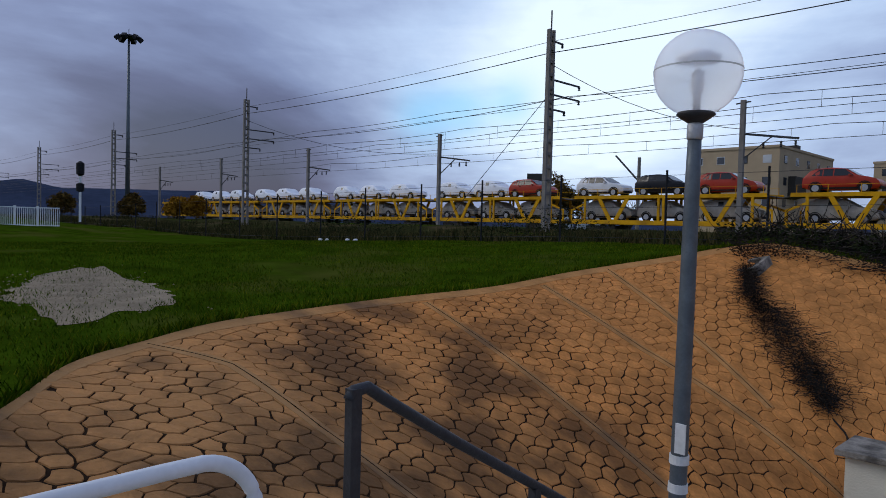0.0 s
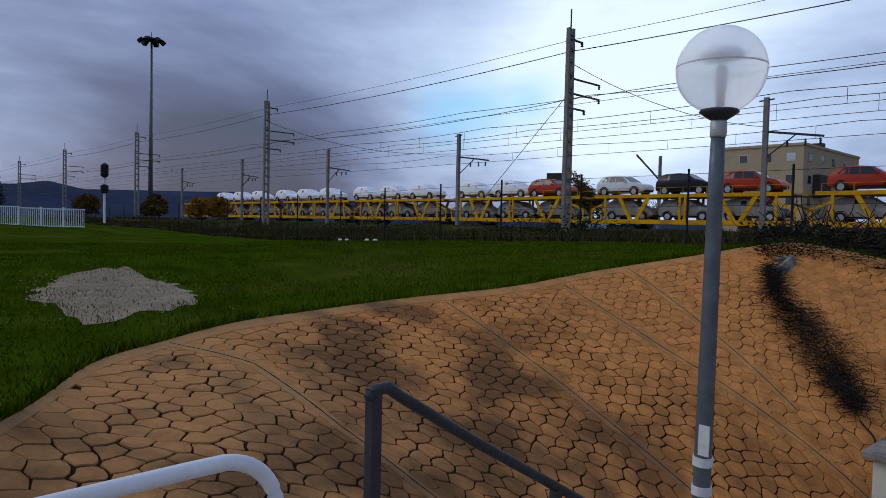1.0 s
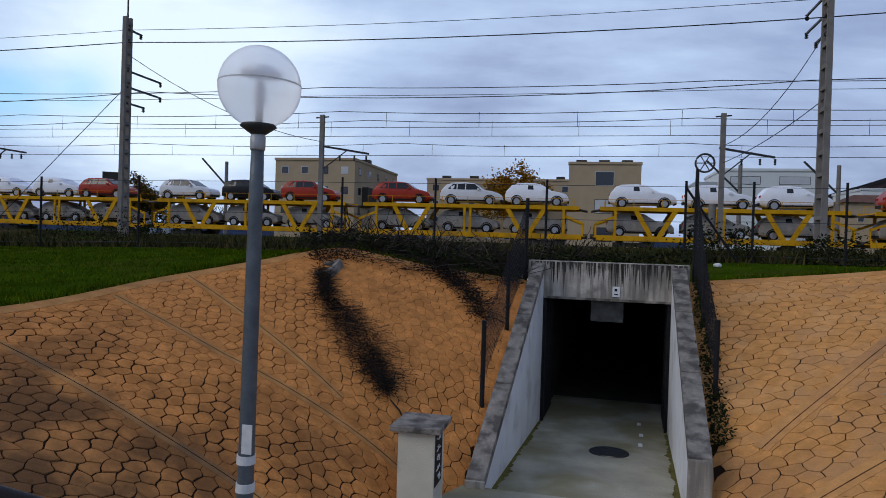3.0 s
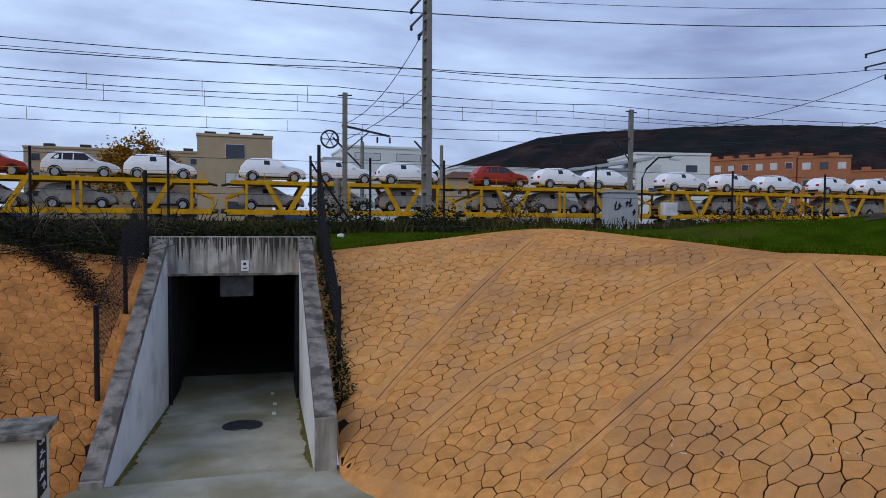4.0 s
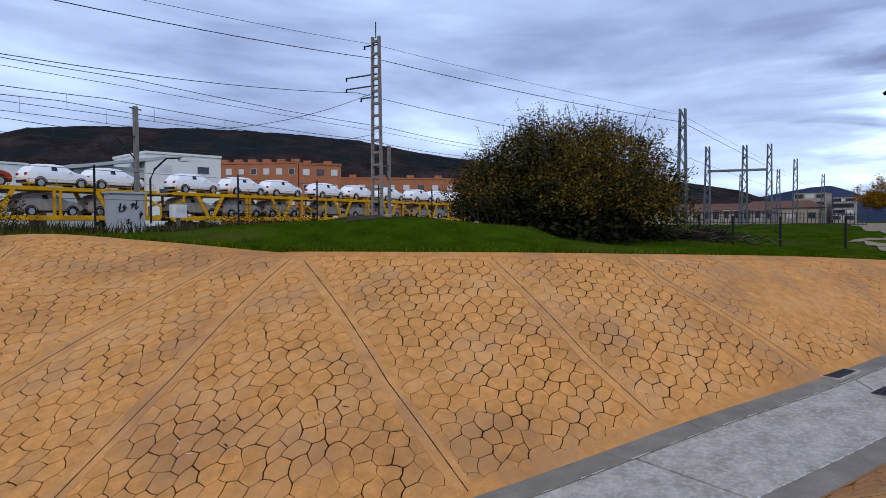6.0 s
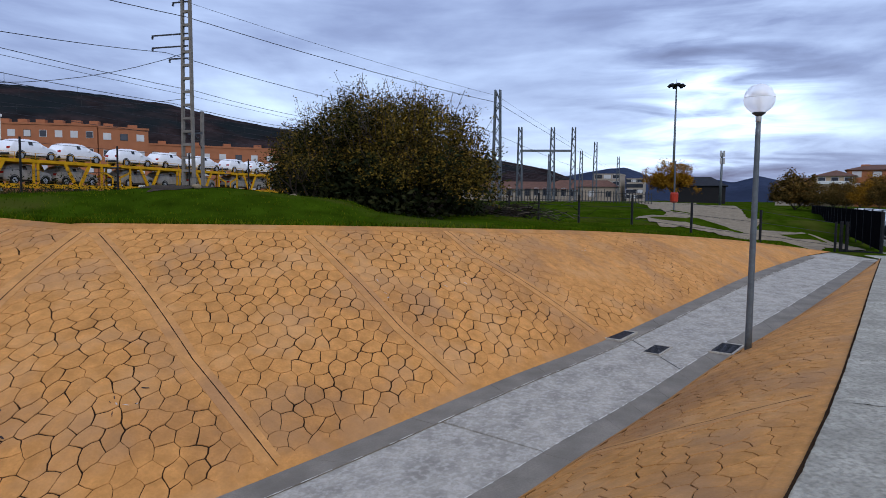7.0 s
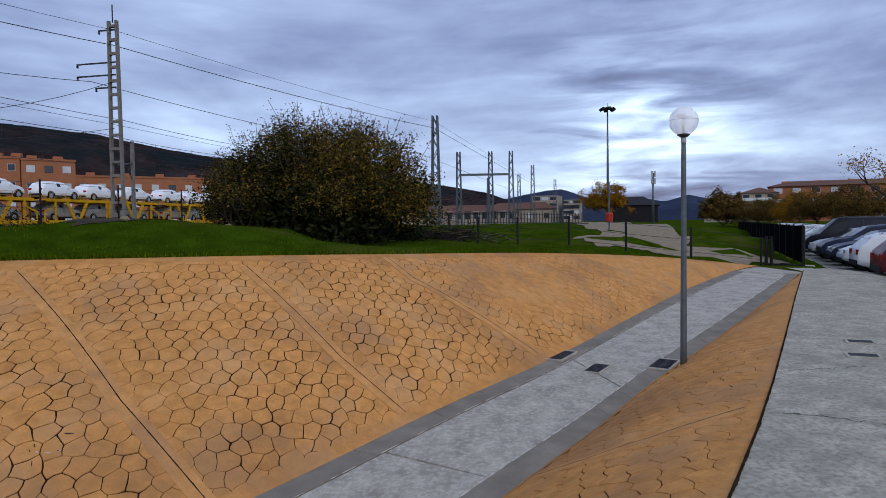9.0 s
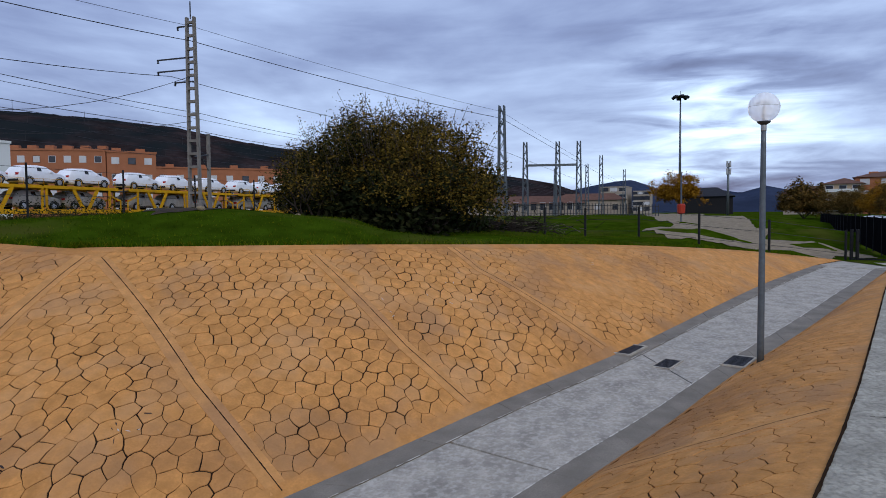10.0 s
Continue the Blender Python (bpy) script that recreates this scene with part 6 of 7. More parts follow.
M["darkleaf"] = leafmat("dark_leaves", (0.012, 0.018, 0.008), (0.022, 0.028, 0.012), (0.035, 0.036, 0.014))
M["bark"] = mat("bark", (0.060, 0.048, 0.038), 0.95, var=0.3, scale=5, fine=30, bump=0.5)
M["twig"] = mat("dead_twigs", (0.030, 0.024, 0.020), 0.95, var=0.3, scale=5, bump=0)
M["twigmid"] = mat("brown_twigs", (0.075, 0.060, 0.048), 0.95, var=0.3, scale=5, bump=0)
M["twigpale"] = mat("pale_dead_twigs", (0.13, 0.105, 0.085), 0.95, var=0.3, scale=5, bump=0)


def tri_mesh(name, verts, faces, m, parent=None):
    me = bpy.data.meshes.new(name)
    me.from_pydata(verts, [], faces)
    me.materials.append(m)
    ob = new(name, me)
    if parent is not None:
        ob.parent = parent
    return ob


def blades(name, spots, h, w, m, seed, lean=0.5):
    q = random.Random(seed)
    V, F = [], []
    for x, y, z in spots:
        a, hh = q.uniform(0, 6.283), h * q.uniform(0.5, 1.3)
        dx, dy = math.cos(a) * w, math.sin(a) * w
        lx, ly = q.uniform(-lean, lean) * hh, q.uniform(-lean, lean) * hh
        o = len(V)
        V += [(x - dx, y - dy, z - 0.01), (x + dx, y + dy, z - 0.01), (x + lx, y + ly, z + hh)]
        F.append((o, o + 1, o + 2))
    return tri_mesh(name, V, F, m)


rv = random.Random(77)
hq = on_ground


PATCH = [(-8.6, 2.0), (-7.6, 2.2), (-7.7, 2.95), (-8.5, 3.85), (-10.5, 4.2), (-12.1, 3.9), (-11.6, 3.0), (-10.0, 2.3)]
PATH2 = [(26.2, -5.6), (26.7, -3.7), (27.1, -1.2), (27.6, 0.9), (31, 0.2), (36, -0.3), (52, 0.8), (90, 3), (92, -4), (60, -6), (47, -5.6), (40, -5.2), (33, -3.9), (30.5, -4.6), (28.6, -6.5), (27, -6.9)]
MOUND = [(11.2, 9.6), (12.2, 9.0), (13.4, 8.6), (14.6, 8.1), (15.6, 8.4), (14.0, 9.6), (12.8, 10.0), (11.8, 10.3)]
spots, far_spots = [], []
n = 0
while n < 330000:
    if rv.random() < 0.62:
        x, y = rv.uniform(-22, -2.5), rv.uniform(-3, 17)
    else:
        x, y = rv.uniform(2, 30), rv.uniform(-6, 17)
    n += 1
    d = math.hypot(x, y)
    if rv.random() > min(1.0, 7.0 / d + 0.12) or inside(x, y, loop2) or (inside(x, y, PATCH) and rv.random() > 0.12 + 1.3 * max(0, noise.noise((x * 1.1, y * 1.1, 5)))) or (inside(x, y, PATH2) and rv.random() > 1.2 * noise.noise((x * 0.5, y * 0.5, 7))):
        continue
    if inside(x, y, MOUND) and rv.random() < 0.8 - 0.9 * noise.noise((x * 1.4, y * 1.4, 3)):
        continue
    z = hq(x, y)
    if z < 0.12 or noise.noise((x * 0.35, y * 0.35, 2)) < -0.36:
        continue
    spots.append((x, y, z))
tagged(blades("grass", spots, 0.042, 0.008, M["grass"], 1, 0.9), "short green grass on the banks and field", "grass", kind="stuff")
rim = []
for S in (slope_left, slope_right):
    for k in range(3600):
        u = rv.random()
        p = S.at(u, 1.0)
        o = p - S.at(u, 0.97)
        o.z = 0
        o = o.normalized() * rv.uniform(0.0, 0.22)
        if p.z > 0.2 and not -1.4 < p.x < 2.0:
            rim.append((p.x + o.x, p.y + o.y, p.z - 0.01))
tagged(blades("edge_grass", rim, 0.10, 0.011, M["grass"], 2, 0.8), "ragged grass hanging over the bank's edge", "grass", kind="stuff")
weeds = []
for k in range(60000):
    x, y = rv.uniform(-80, 34), 17 + abs(rv.gauss(0, 1)) * 5
    if noise.noise((x * 0.2, y * 0.2, 9)) + 0.25 > rv.random() * 0.6 and y < 34:
        weeds.append((x, y, hq(x, y)))
tagged(blades("weeds", weeds, 0.36, 0.028, M["weed"], 3, 0.6), "dry brown weeds along the railway fence", "weeds", kind="stuff")


def leaves(name, centres, per, spread, size, m, seed, parent=None):
    q = random.Random(seed)
    V, F = [], []
    for c in centres:
        for k in range(per):
            p = Vector(c) + Vector((q.gauss(0, spread), q.gauss(0, spread), q.gauss(0, spread * 0.8)))
            a = Vector((q.uniform(-1, 1), q.uniform(-1, 1), q.uniform(-0.6, 0.6))).normalized()
            b = a.cross(Vector((q.uniform(-1, 1), q.uniform(-1, 1), q.uniform(-1, 1)))).normalized()
            s = size * q.uniform(0.6, 1.3)
            o = len(V)
            V += [p - a * s, p + b * s * 0.45, p + a * s, p - b * s * 0.45]
            F += [(o, o + 1, o + 2), (o, o + 2, o + 3)]
    return tri_mesh(name, V, F, m, parent)


def limbs(base, height_m, spread, n, seed, r0, parent, levels=2):
    """Branches from the foot outwards; returns their tips."""
    q = random.Random(seed)
    bm = bmesh.new()
    tips = []

    def grow(p, d, l, r, lev):
        mid = p + d * l * 0.5 + Vector((q.uniform(-1, 1), q.uniform(-1, 1), q.uniform(-0.3, 0.6))) * l * 0.10
        e = p + d * l
        cyl(bm, p, mid, r, r * 0.8, 6, False)
        cyl(bm, mid, e, r * 0.8, r * 0.45, 6, False)
        if lev == 0:
            tips.append(e)
            tips.append(mid.lerp(e, 0.5))
            return
        for k in range(q.randint(3, 4)):
            nd = (d + Vector((q.uniform(-1, 1), q.uniform(-1, 1), q.uniform(-0.35, 0.8))) * 0.75).normalized()
            grow(e if k < 3 else mid, nd, l * q.uniform(0.5, 0.75), r * 0.45, lev - 1)

    for k in range(n):
        a = 6.283 * k / n + q.uniform(-0.3, 0.3)
        d = Vector((math.cos(a) * spread, math.sin(a) * spread, 1)).normalized()
        grow(Vector(base), d, height_m * q.uniform(0.8, 1.1), r0, levels)
    part("limb", bm, M["bark"], parent)
    return tips


def tree(x, y, z, h, crown_r, m, seed, label, leaf=0.16, per=16, trunk=0.4):
    t = thing("tree", label, "tree", at=pose(x, y, z))
    smooth(part("trunk", lathe(bmesh.new(), [(h * 0.035, -0.2), (h * 0.026, 0.3), (h * 0.022, h * trunk)], 9), M["bark"], t))
    tips = limbs((0, 0, h * trunk * 0.95), h * 0.26, crown_r / h * 2.2, 5, seed, h * 0.014, t)
    q = random.Random(seed + 500)
    fill = []
    for k in range(70 if trunk < 0.4 else 0):
        a, rr = q.uniform(0, 6.283), q.random() ** 0.5
        top = h * (0.60 + 0.40 * math.sqrt(max(0.0, 1 - rr * rr))) + 0.12 * h * noise.noise((math.cos(a) * 2, math.sin(a) * 2, seed))
        fill.append((crown_r * rr * math.cos(a), crown_r * rr * math.sin(a), h * max(trunk, 0.2) + (top - h * max(trunk, 0.2)) * q.random() ** 0.7))
    leaves("crown", tips + fill, per, h * 0.055, leaf, m, seed, t)
    return t


# the big bush on the mound
bush = thing("large_bush", "large tangled bush with olive and yellow autumn leaves", "bush", at=pose(19.0, 8.0, 1.05))
qb = random.Random(4)
tips = []
for k, (ox, oy, hh, sp) in enumerate(((0, 0, 1.7, 0.5), (1.3, 1.6, 1.45, 0.6), (-1.3, -1.6, 1.4, 0.6), (0.6, 0.9, 1.65, 0.5), (-0.6, -0.9, 1.6, 0.5), (1.9, 2.4, 1.0, 0.7), (-1.8, -2.3, 1.0, 0.7), (-2.0, 1.2, 1.1, 0.6), (1.6, -1.5, 1.0, 0.6))):
    sub = limbs((ox, oy, 0), hh, sp, 6, 40 + k, 0.045, bush, 2)
    tips += sub
low_c = []
for k in range(1100):
    a, rr = qb.uniform(0, 6.283), math.sqrt(qb.random())
    ex, ey = 2.6 * rr * math.cos(a), 4.5 * rr * math.sin(a)
    ca, sa = math.cos(radians(-32)), math.sin(radians(-32))
    top = 3.3 * math.sqrt(max(0, 1 - (rr * 0.96) ** 2)) + 0.8 * noise.noise((ex * 0.9, ey * 0.9, 1)) + 0.2
    low_c.append((ex * ca - ey * sa, ex * sa + ey * ca, top * qb.uniform(0.35, 1.0) ** 0.6))
# splits the bush by side: painted light and shade over real autumn colours
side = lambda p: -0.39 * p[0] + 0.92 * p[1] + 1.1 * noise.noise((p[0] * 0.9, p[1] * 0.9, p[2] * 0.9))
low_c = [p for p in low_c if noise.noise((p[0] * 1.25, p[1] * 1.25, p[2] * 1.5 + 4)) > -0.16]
leaves("leaves", [p for p in low_c if side(p) > 0.4], 66, 0.16, 0.044, M["bushshade"], 6, bush)
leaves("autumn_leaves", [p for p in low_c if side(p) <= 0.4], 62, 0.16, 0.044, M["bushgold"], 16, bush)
crown_tips = []
for k in range(330):
    a, rr = qb.uniform(0, 6.283), math.sqrt(qb.random())
    ex, ey = 2.5 * rr * math.cos(a), 4.2 * rr * math.sin(a)
    top = 3.25 * math.sqrt(max(0, 1 - (rr * 0.96) ** 2)) + 0.8 * noise.noise((ex * 0.9, ey * 0.9, 1)) + 0.2
    crown_tips.append((ex * ca - ey * sa, ex * sa + ey * ca, max(0.5, top)))
bm = bmesh.new()
sprigs = []
for p in crown_tips:
    p = Vector(p) - Vector((0, 0, 0.4))
    out = Vector((p.x * 0.16, p.y * 0.10, 1)) + Vector((qb.uniform(-0.4, 0.4), qb.uniform(-0.4, 0.4), 0))
    l = qb.uniform(0.45, 1.0)
    pts = [p, p + out * l * 0.5 + Vector((qb.uniform(-0.08, 0.08), qb.uniform(-0.08, 0.08), 0)), p + out * l]
    tube(bm, pts, 0.007, 3)
    sprigs += [tuple(pts[1].lerp(pts[2], f)) for f in (0.2, 0.6, 0.95)]
part("twig", bm, M["twigmid"], bush)
leaves("sprig_leaves", sprigs, 5, 0.08, 0.036, M["bushgold"], 17, bush)
leaves("outer_leaves", [t for t in tips if t.z > 0.5 and t.z < 5.0], 16, 0.17, 0.045, M["bushleaf"], 7, bush)
# dark leaf colour in the middle paints the shade inside the bush
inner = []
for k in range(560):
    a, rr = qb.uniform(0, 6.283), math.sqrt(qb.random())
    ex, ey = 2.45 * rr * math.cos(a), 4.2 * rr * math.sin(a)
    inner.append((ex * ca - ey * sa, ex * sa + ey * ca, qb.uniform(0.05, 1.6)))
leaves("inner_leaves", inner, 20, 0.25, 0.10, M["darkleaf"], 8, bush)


def tangle(name, label, spots, n, length, r, m, seed, up=0.5, parent=None):
    q = random.Random(seed)
    bm = bmesh.new()
    for k in range(n):
        p = Vector(spots(q))
        d = Vector((q.uniform(-1, 1), q.uniform(-1, 1), q.uniform(-0.2, 1) * up)).normalized()
        pts = [p]
        for s in range(4):
            d = (d + Vector((q.uniform(-1, 1), q.uniform(-1, 1), q.uniform(-0.9, 0.5))) * 0.35).normalized()
            pts.append(pts[-1] + d * length * q.uniform(0.15, 0.35))
        tube(bm, pts, r * q.uniform(0.5, 1.2), 3)
    ob = part(name, bm, m, parent)
    return tagged(ob, label, "undergrowth", kind="stuff") if parent is None else ob


# brambles over the underpass and beside it
def over_mouth(q):
    x = q.uniform(-5.6, -0.2)
    y = q.uniform(14.5, 16.2) if x > -1.4 else q.uniform(13.4, 15.8) if x > -4 else q.uniform(12.7, 15.5)
    return (x, y, hq(x, y) + q.uniform(-0.05, 0.25))


tangle("brambles", "dark leafless brambles above the underpass", over_mouth, 1100, 0.75, 0.009, M["twig"], 31, 0.7)
tangle("pale_brambles", "pale dry bramble stems above the underpass", over_mouth, 120, 0.9, 0.007, M["twigpale"], 32, 0.9)
tagged(leaves("bramble_leaves", [over_mouth(rv) for k in range(800)], 16, 0.14, 0.045, M["darkleaf"], 33), "dark bramble leaves above the underpass", "undergrowth", kind="stuff")
tagged(leaves("roadside_leaves", [(rv.uniform(-1.0, 2.0), rv.uniform(14.3, 16.5), 1.15 + rv.uniform(0, 0.25)) for k in range(160)], 12, 0.14, 0.05, M["darkleaf"], 35), "dark low plants above the lintel", "undergrowth", kind="stuff")

# the dead plant that trails from the outlet down the bank
TRAIL = [(-4.62, 11.5), (-4.45, 11.1), (-4.25, 10.75), (-3.85, 10.4), (-3.5, 10.1), (-3.15, 9.75), (-2.95, 9.55), (-2.73, 9.35)]
from mathutils.bvhtree import BVHTree as Tree
tm = slope_left.mesh(200, 40)
trail_tree = Tree.FromBMesh(tm)
tm.free()


def on_trail(q, width=1.0):
    t = q.random() ** 0.9
    p = polyline([(*c, 0) for c in TRAIL], t)
    w = (0.07 + 0.30 * max(0.0, math.sin(math.pi * t ** 1.7)) ** 1.1) * width
    x, y = p.x + q.gauss(0, w * 0.6), p.y + q.gauss(0, w * 0.6)
    h = trail_tree.ray_cast(Vector((x, y, 9)), Vector((0, 0, -1)))
    return (x, y, (h[0].z if h[0] else p.z) + 0.03 + 0.10 * q.random())


def on_left(x, y, up):
    h = trail_tree.ray_cast(Vector((x, y, 9)), Vector((0, 0, -1)))
    return (x, y, (h[0].z if h[0] else hq(x, y)) + up)


def hanging(q):
    if q.random() < 0.55:
        t = q.random()
        return on_left(-2.95 + 1.15 * t + q.gauss(0, 0.10), 13.05 - 0.3 * t - 0.75 * t * t + q.gauss(0, 0.12), 0.03 + 0.08 * q.random())
    p = slope_left.at(q.uniform(0.80, 0.985), q.uniform(0.90, 1.0))
    return on_left(p.x, p.y, 0.02 + 0.12 * q.random())


tangle("hanging_brambles", "dark brambles hanging down over the bank's crest", hanging, 420, 0.34, 0.006, M["twig"], 34, 0.25)
tagged(leaves("hanging_leaves", [hanging(rv) for k in range(330)], 14, 0.07, 0.022, M["deadleaf"], 36), "dark withered leaves hanging over the bank's crest", "undergrowth", kind="stuff")
dead = thing("dead_creeper", "blackened dead creeper trailing down the bank from an outlet", "plant")
tangle("stem", "", on_trail, 1300, 0.24, 0.0032, M["twig"], 41, 0.15, dead)
leaves("dry_leaves", [on_trail(rv, 0.75) for k in range(900)], 14, 0.05, 0.013, M["deadleaf"], 42, dead)
part("root", tube(bmesh.new(), [(-2.75, 9.35, slope_left.at(0.93, 0.3).z + 0.1), (-2.5, 9.1, -0.72), (-2.25, 8.8, -0.98)], 0.012, 5), M["twig"], dead)

# plants beside the right wing wall, shrubs behind the fence, a broom bush
tagged(leaves("ivy", [(1.95 + rv.uniform(-0.10, 0.10) - 0.35 * t, 13.4 - 4.2 * t, 0.95 - 1.95 * t + rv.uniform(-0.1, 0.35)) for t in [rv.random() for k in range(220)]], 16, 0.05, 0.03, M["darkleaf"], 51), "dark weeds growing along the wing wall", "weeds", kind="stuff")


def shrub(name, x, y, r, h, m, seed, label, per=18, n=70):
    s = thing(name, label, "shrub", at=pose(x, y, hq(x, y)))
    q = random.Random(seed)
    limbs((0, 0, 0), h * 0.5, 0.8, 5, seed, 0.02, s, 1)
    cs = []
    for k in range(n):
        a, rr = q.uniform(0, 6.283), math.sqrt(q.random())
        cs.append((r * rr * math.cos(a), r * rr * math.sin(a), h * q.uniform(0.1, 1.0) * math.sqrt(max(0.05, 1 - rr * rr))))
    leaves("leaves", cs, per, r * 0.16, 0.05, m, seed, s)
    return s


shrub("shrub", 3.1, 18.0, 1.0, 1.1, M["darkleaf"], 61, "low dark shrub behind the fence")
shrub("shrub", 5.9, 18.6, 0.9, 0.8, M["darkleaf"], 62, "low dark shrub behind the fence")
shrub("broom_shrub", 9.2, 20.2, 0.8, 1.7, M["brownleaf"], 63, "yellowish broom shrub by the railway", 14, 60)
shrub("shrub", -16, 20.5, 2.6, 0.9, M["darkleaf"], 64, "dark scrub by the railway fence", 20, 120)
shrub("shrub", -27, 21, 3.0, 0.9, M["darkleaf"], 65, "dark scrub by the railway fence", 20, 120)
shrub("shrub", 20, 21.5, 2.4, 0.8, M["darkleaf"], 66, "dark scrub by the railway fence", 20, 100)
tangle("brush_pile", "grey pile of cut branches beside the bush", lambda q: (20.8 + q.gauss(0, 0.55) + 0.2, 4.9 + q.gauss(0, 0.9), 1.08 + abs(q.gauss(0, 0.18))), 160, 0.5, 0.010, M["twigpale"], 71, 0.2)
tangle("brush_pile", "dark pile of cut branches beside the bush", lambda q: (20.6 + q.gauss(0, 0.5), 5.0 + q.gauss(0, 0.9), 1.05 + abs(q.gauss(0, 0.2))), 800, 0.5, 0.012, M["twig"], 72, 0.2)

# trees
tree(116, -1.2, 1.5, 6.4, 4.4, M["orange"], 81, "orange autumn tree beyond the gravel path", 0.16, 70, 0.28)
tree(42.2, -16.0, -0.2, 6.2, 3.1, M["orange"], 82, "half-bare tree with orange leaves in the car park", 0.075, 15, 0.42)
tree(93.7, -15.6, 0.2, 5.2, 2.7, M["brownleaf"], 83, "dark brown tree at the edge of the grass", 0.16, 70, 0.10)
for k, (x, y, h, m) in enumerate(((90, -19.0, 3.6, "brownleaf"), (86, -19.4, 3.9, "brownleaf"), (81, -19.6, 4.0, "brownleaf"), (77, -20.3, 4.3, "orange"), (73, -20.8, 4.1, "brownleaf"), (71, -22.5, 4.4, "brownleaf"), (68, -23.5, 4.2, "brownleaf"))):
    tree(x, y, 0.2, h, 2.6, M[m], 90 + k, "roadside tree with orange and brown autumn leaves", 0.085, 90, 0.28)
for k, (x, y, h, m) in enumerate(((-66, 24, 2.4, "brownleaf"), (-70, 30, 2.7, "orange"), (-72, 33, 2.7, "orange"), (-95, 26, 3.2, "brownleaf"), (-105, 16, 5.5, "darkleaf"), (-45, 62, 6, "brownleaf"), (-41, 70, 7, "twigtree"), (-14.5, 133, 15, "orange"))):
    if m == "twigtree":
        t = thing("bare_tree", "bare winter tree behind the train", "tree", at=pose(x, y, 1))
        limbs((0, 0, 0.5), h * 0.32, 0.5, 6, 7, 0.12, t, 2)
    else:
        tree(x, y, 1.2, h, h * 0.45, M[m], 110 + k, "autumn tree beyond the railway", 0.16 if h < 10 else 0.35, 50, 0.25)

# gravel patch on the grass and the gravel path
M["gravel"] = mat("pale_gravel", (0.265, 0.212, 0.142), 0.95, var=0.25, scale=3, fine=40, bump=0.8, bump_scale=30, coords="World")


def drape(name, label, poly, lift, step, ragged, m="gravel", category="gravel"):
    bm = bmesh.new()
    cx, cy = sum(p[0] for p in poly) / len(poly), sum(p[1] for p in poly) / len(poly)
    ring = []
    for i in range(len(poly) * 16):
        p = polyline([(*q, 0) for q in poly + poly[:1]], i / (len(poly) * 16))
        j = 1 + ragged * (noise.noise((p.x * 0.9, p.y * 0.9, 6)) + 0.7 * noise.noise((p.x * 3.1, p.y * 3.1, 2)))
        ring.append((cx + (p.x - cx) * j, cy + (p.y - cy) * j))
    pts = [Vector(p) for p in ring]
    xs, ys = [p[0] for p in ring], [p[1] for p in ring]
    x = min(xs)
    while x < max(xs):
        y = min(ys)
        while y < max(ys):
            if inside(x, y, ring):
                pts.append(Vector((x, y)))
            y += step
        x += step
    nr = len(ring)
    t = delaunay_2d_cdt(pts, [(i, (i + 1) % nr) for i in range(nr)], [], 1, 1e-4)
    vs = [bm.verts.new((p.x, p.y, on_ground(p.x, p.y) + lift)) for p in t[0]]
    for f in t[2]:
        bm.faces.new([vs[i] for i in f])
    bmesh.ops.recalc_face_normals(bm, faces=bm.faces[:])
    if sum(f.normal.z for f in bm.faces) < 0:
        bmesh.ops.reverse_faces(bm, faces=bm.faces[:])
    return tagged(smooth(part(name, bm, M[m])), label, category, kind="structure")


drape("gravel_patch", "bare patch of pale gravel in the grass", PATCH, 0.006, 0.2, 0.26)
M["verge"] = mat("weedy_verge", (0.034, 0.036, 0.013), 0.95, spec=0.0, var=0.45, scale=0.9, fine=14, bump=1.0, bump_scale=9, tint=(0.075, 0.055, 0.030), tint_at=0.53, tint_amount=0.7, tint_scale=0.35, coords="World")
M["soil"] = mat("bare_soil", (0.055, 0.040, 0.026), 0.95, var=0.4, scale=4, fine=25, bump=0.8, bump_scale=16, coords="World")
drape("bare_soil", "dark bare soil showing on the grassy mound", MOUND, 0.012, 0.3, 0.16, "soil", "soil")
drape("railway_verge", "dark weedy verge between the fence and the tracks", [(-110, 17.4), (-60, 17.3), (-20, 17.3), (2, 17.4), (12, 18.6), (30, 22), (60, 26), (60, 43.4), (0, 43.4), (-60, 43.4), (-110, 43.4)], 0.02, 1.6, 0.01, "verge", "verge")
drape("gravel_path", "pale gravel path across the grass field", PATH2, 0.03, 2.0, 0.09)
V, F = [], []
qs = random.Random(12)
for k in range(900):
    p = Vector((-7.9, 2.6)).lerp(Vector((-11.6, 3.5)), qs.random()) + Vector((qs.gauss(0, 0.35), qs.gauss(0, 0.35)))
    s = qs.uniform(0.006, 0.02)
    z = hq(p.x, p.y) + 0.05
    o = len(V)
    V += [(p.x - s, p.y, z), (p.x, p.y - s, z), (p.x + s, p.y, z), (p.x, p.y + s, z), (p.x, p.y, z + s * 0.8)]
    F += [(o, o + 1, o + 4), (o + 1, o + 2, o + 4), (o + 2, o + 3, o + 4), (o + 3, o, o + 4)]
tagged(tri_mesh("pebbles", V, F, M["gravel"]), "loose pale stones on the gravel patch", "stones", kind="stuff")
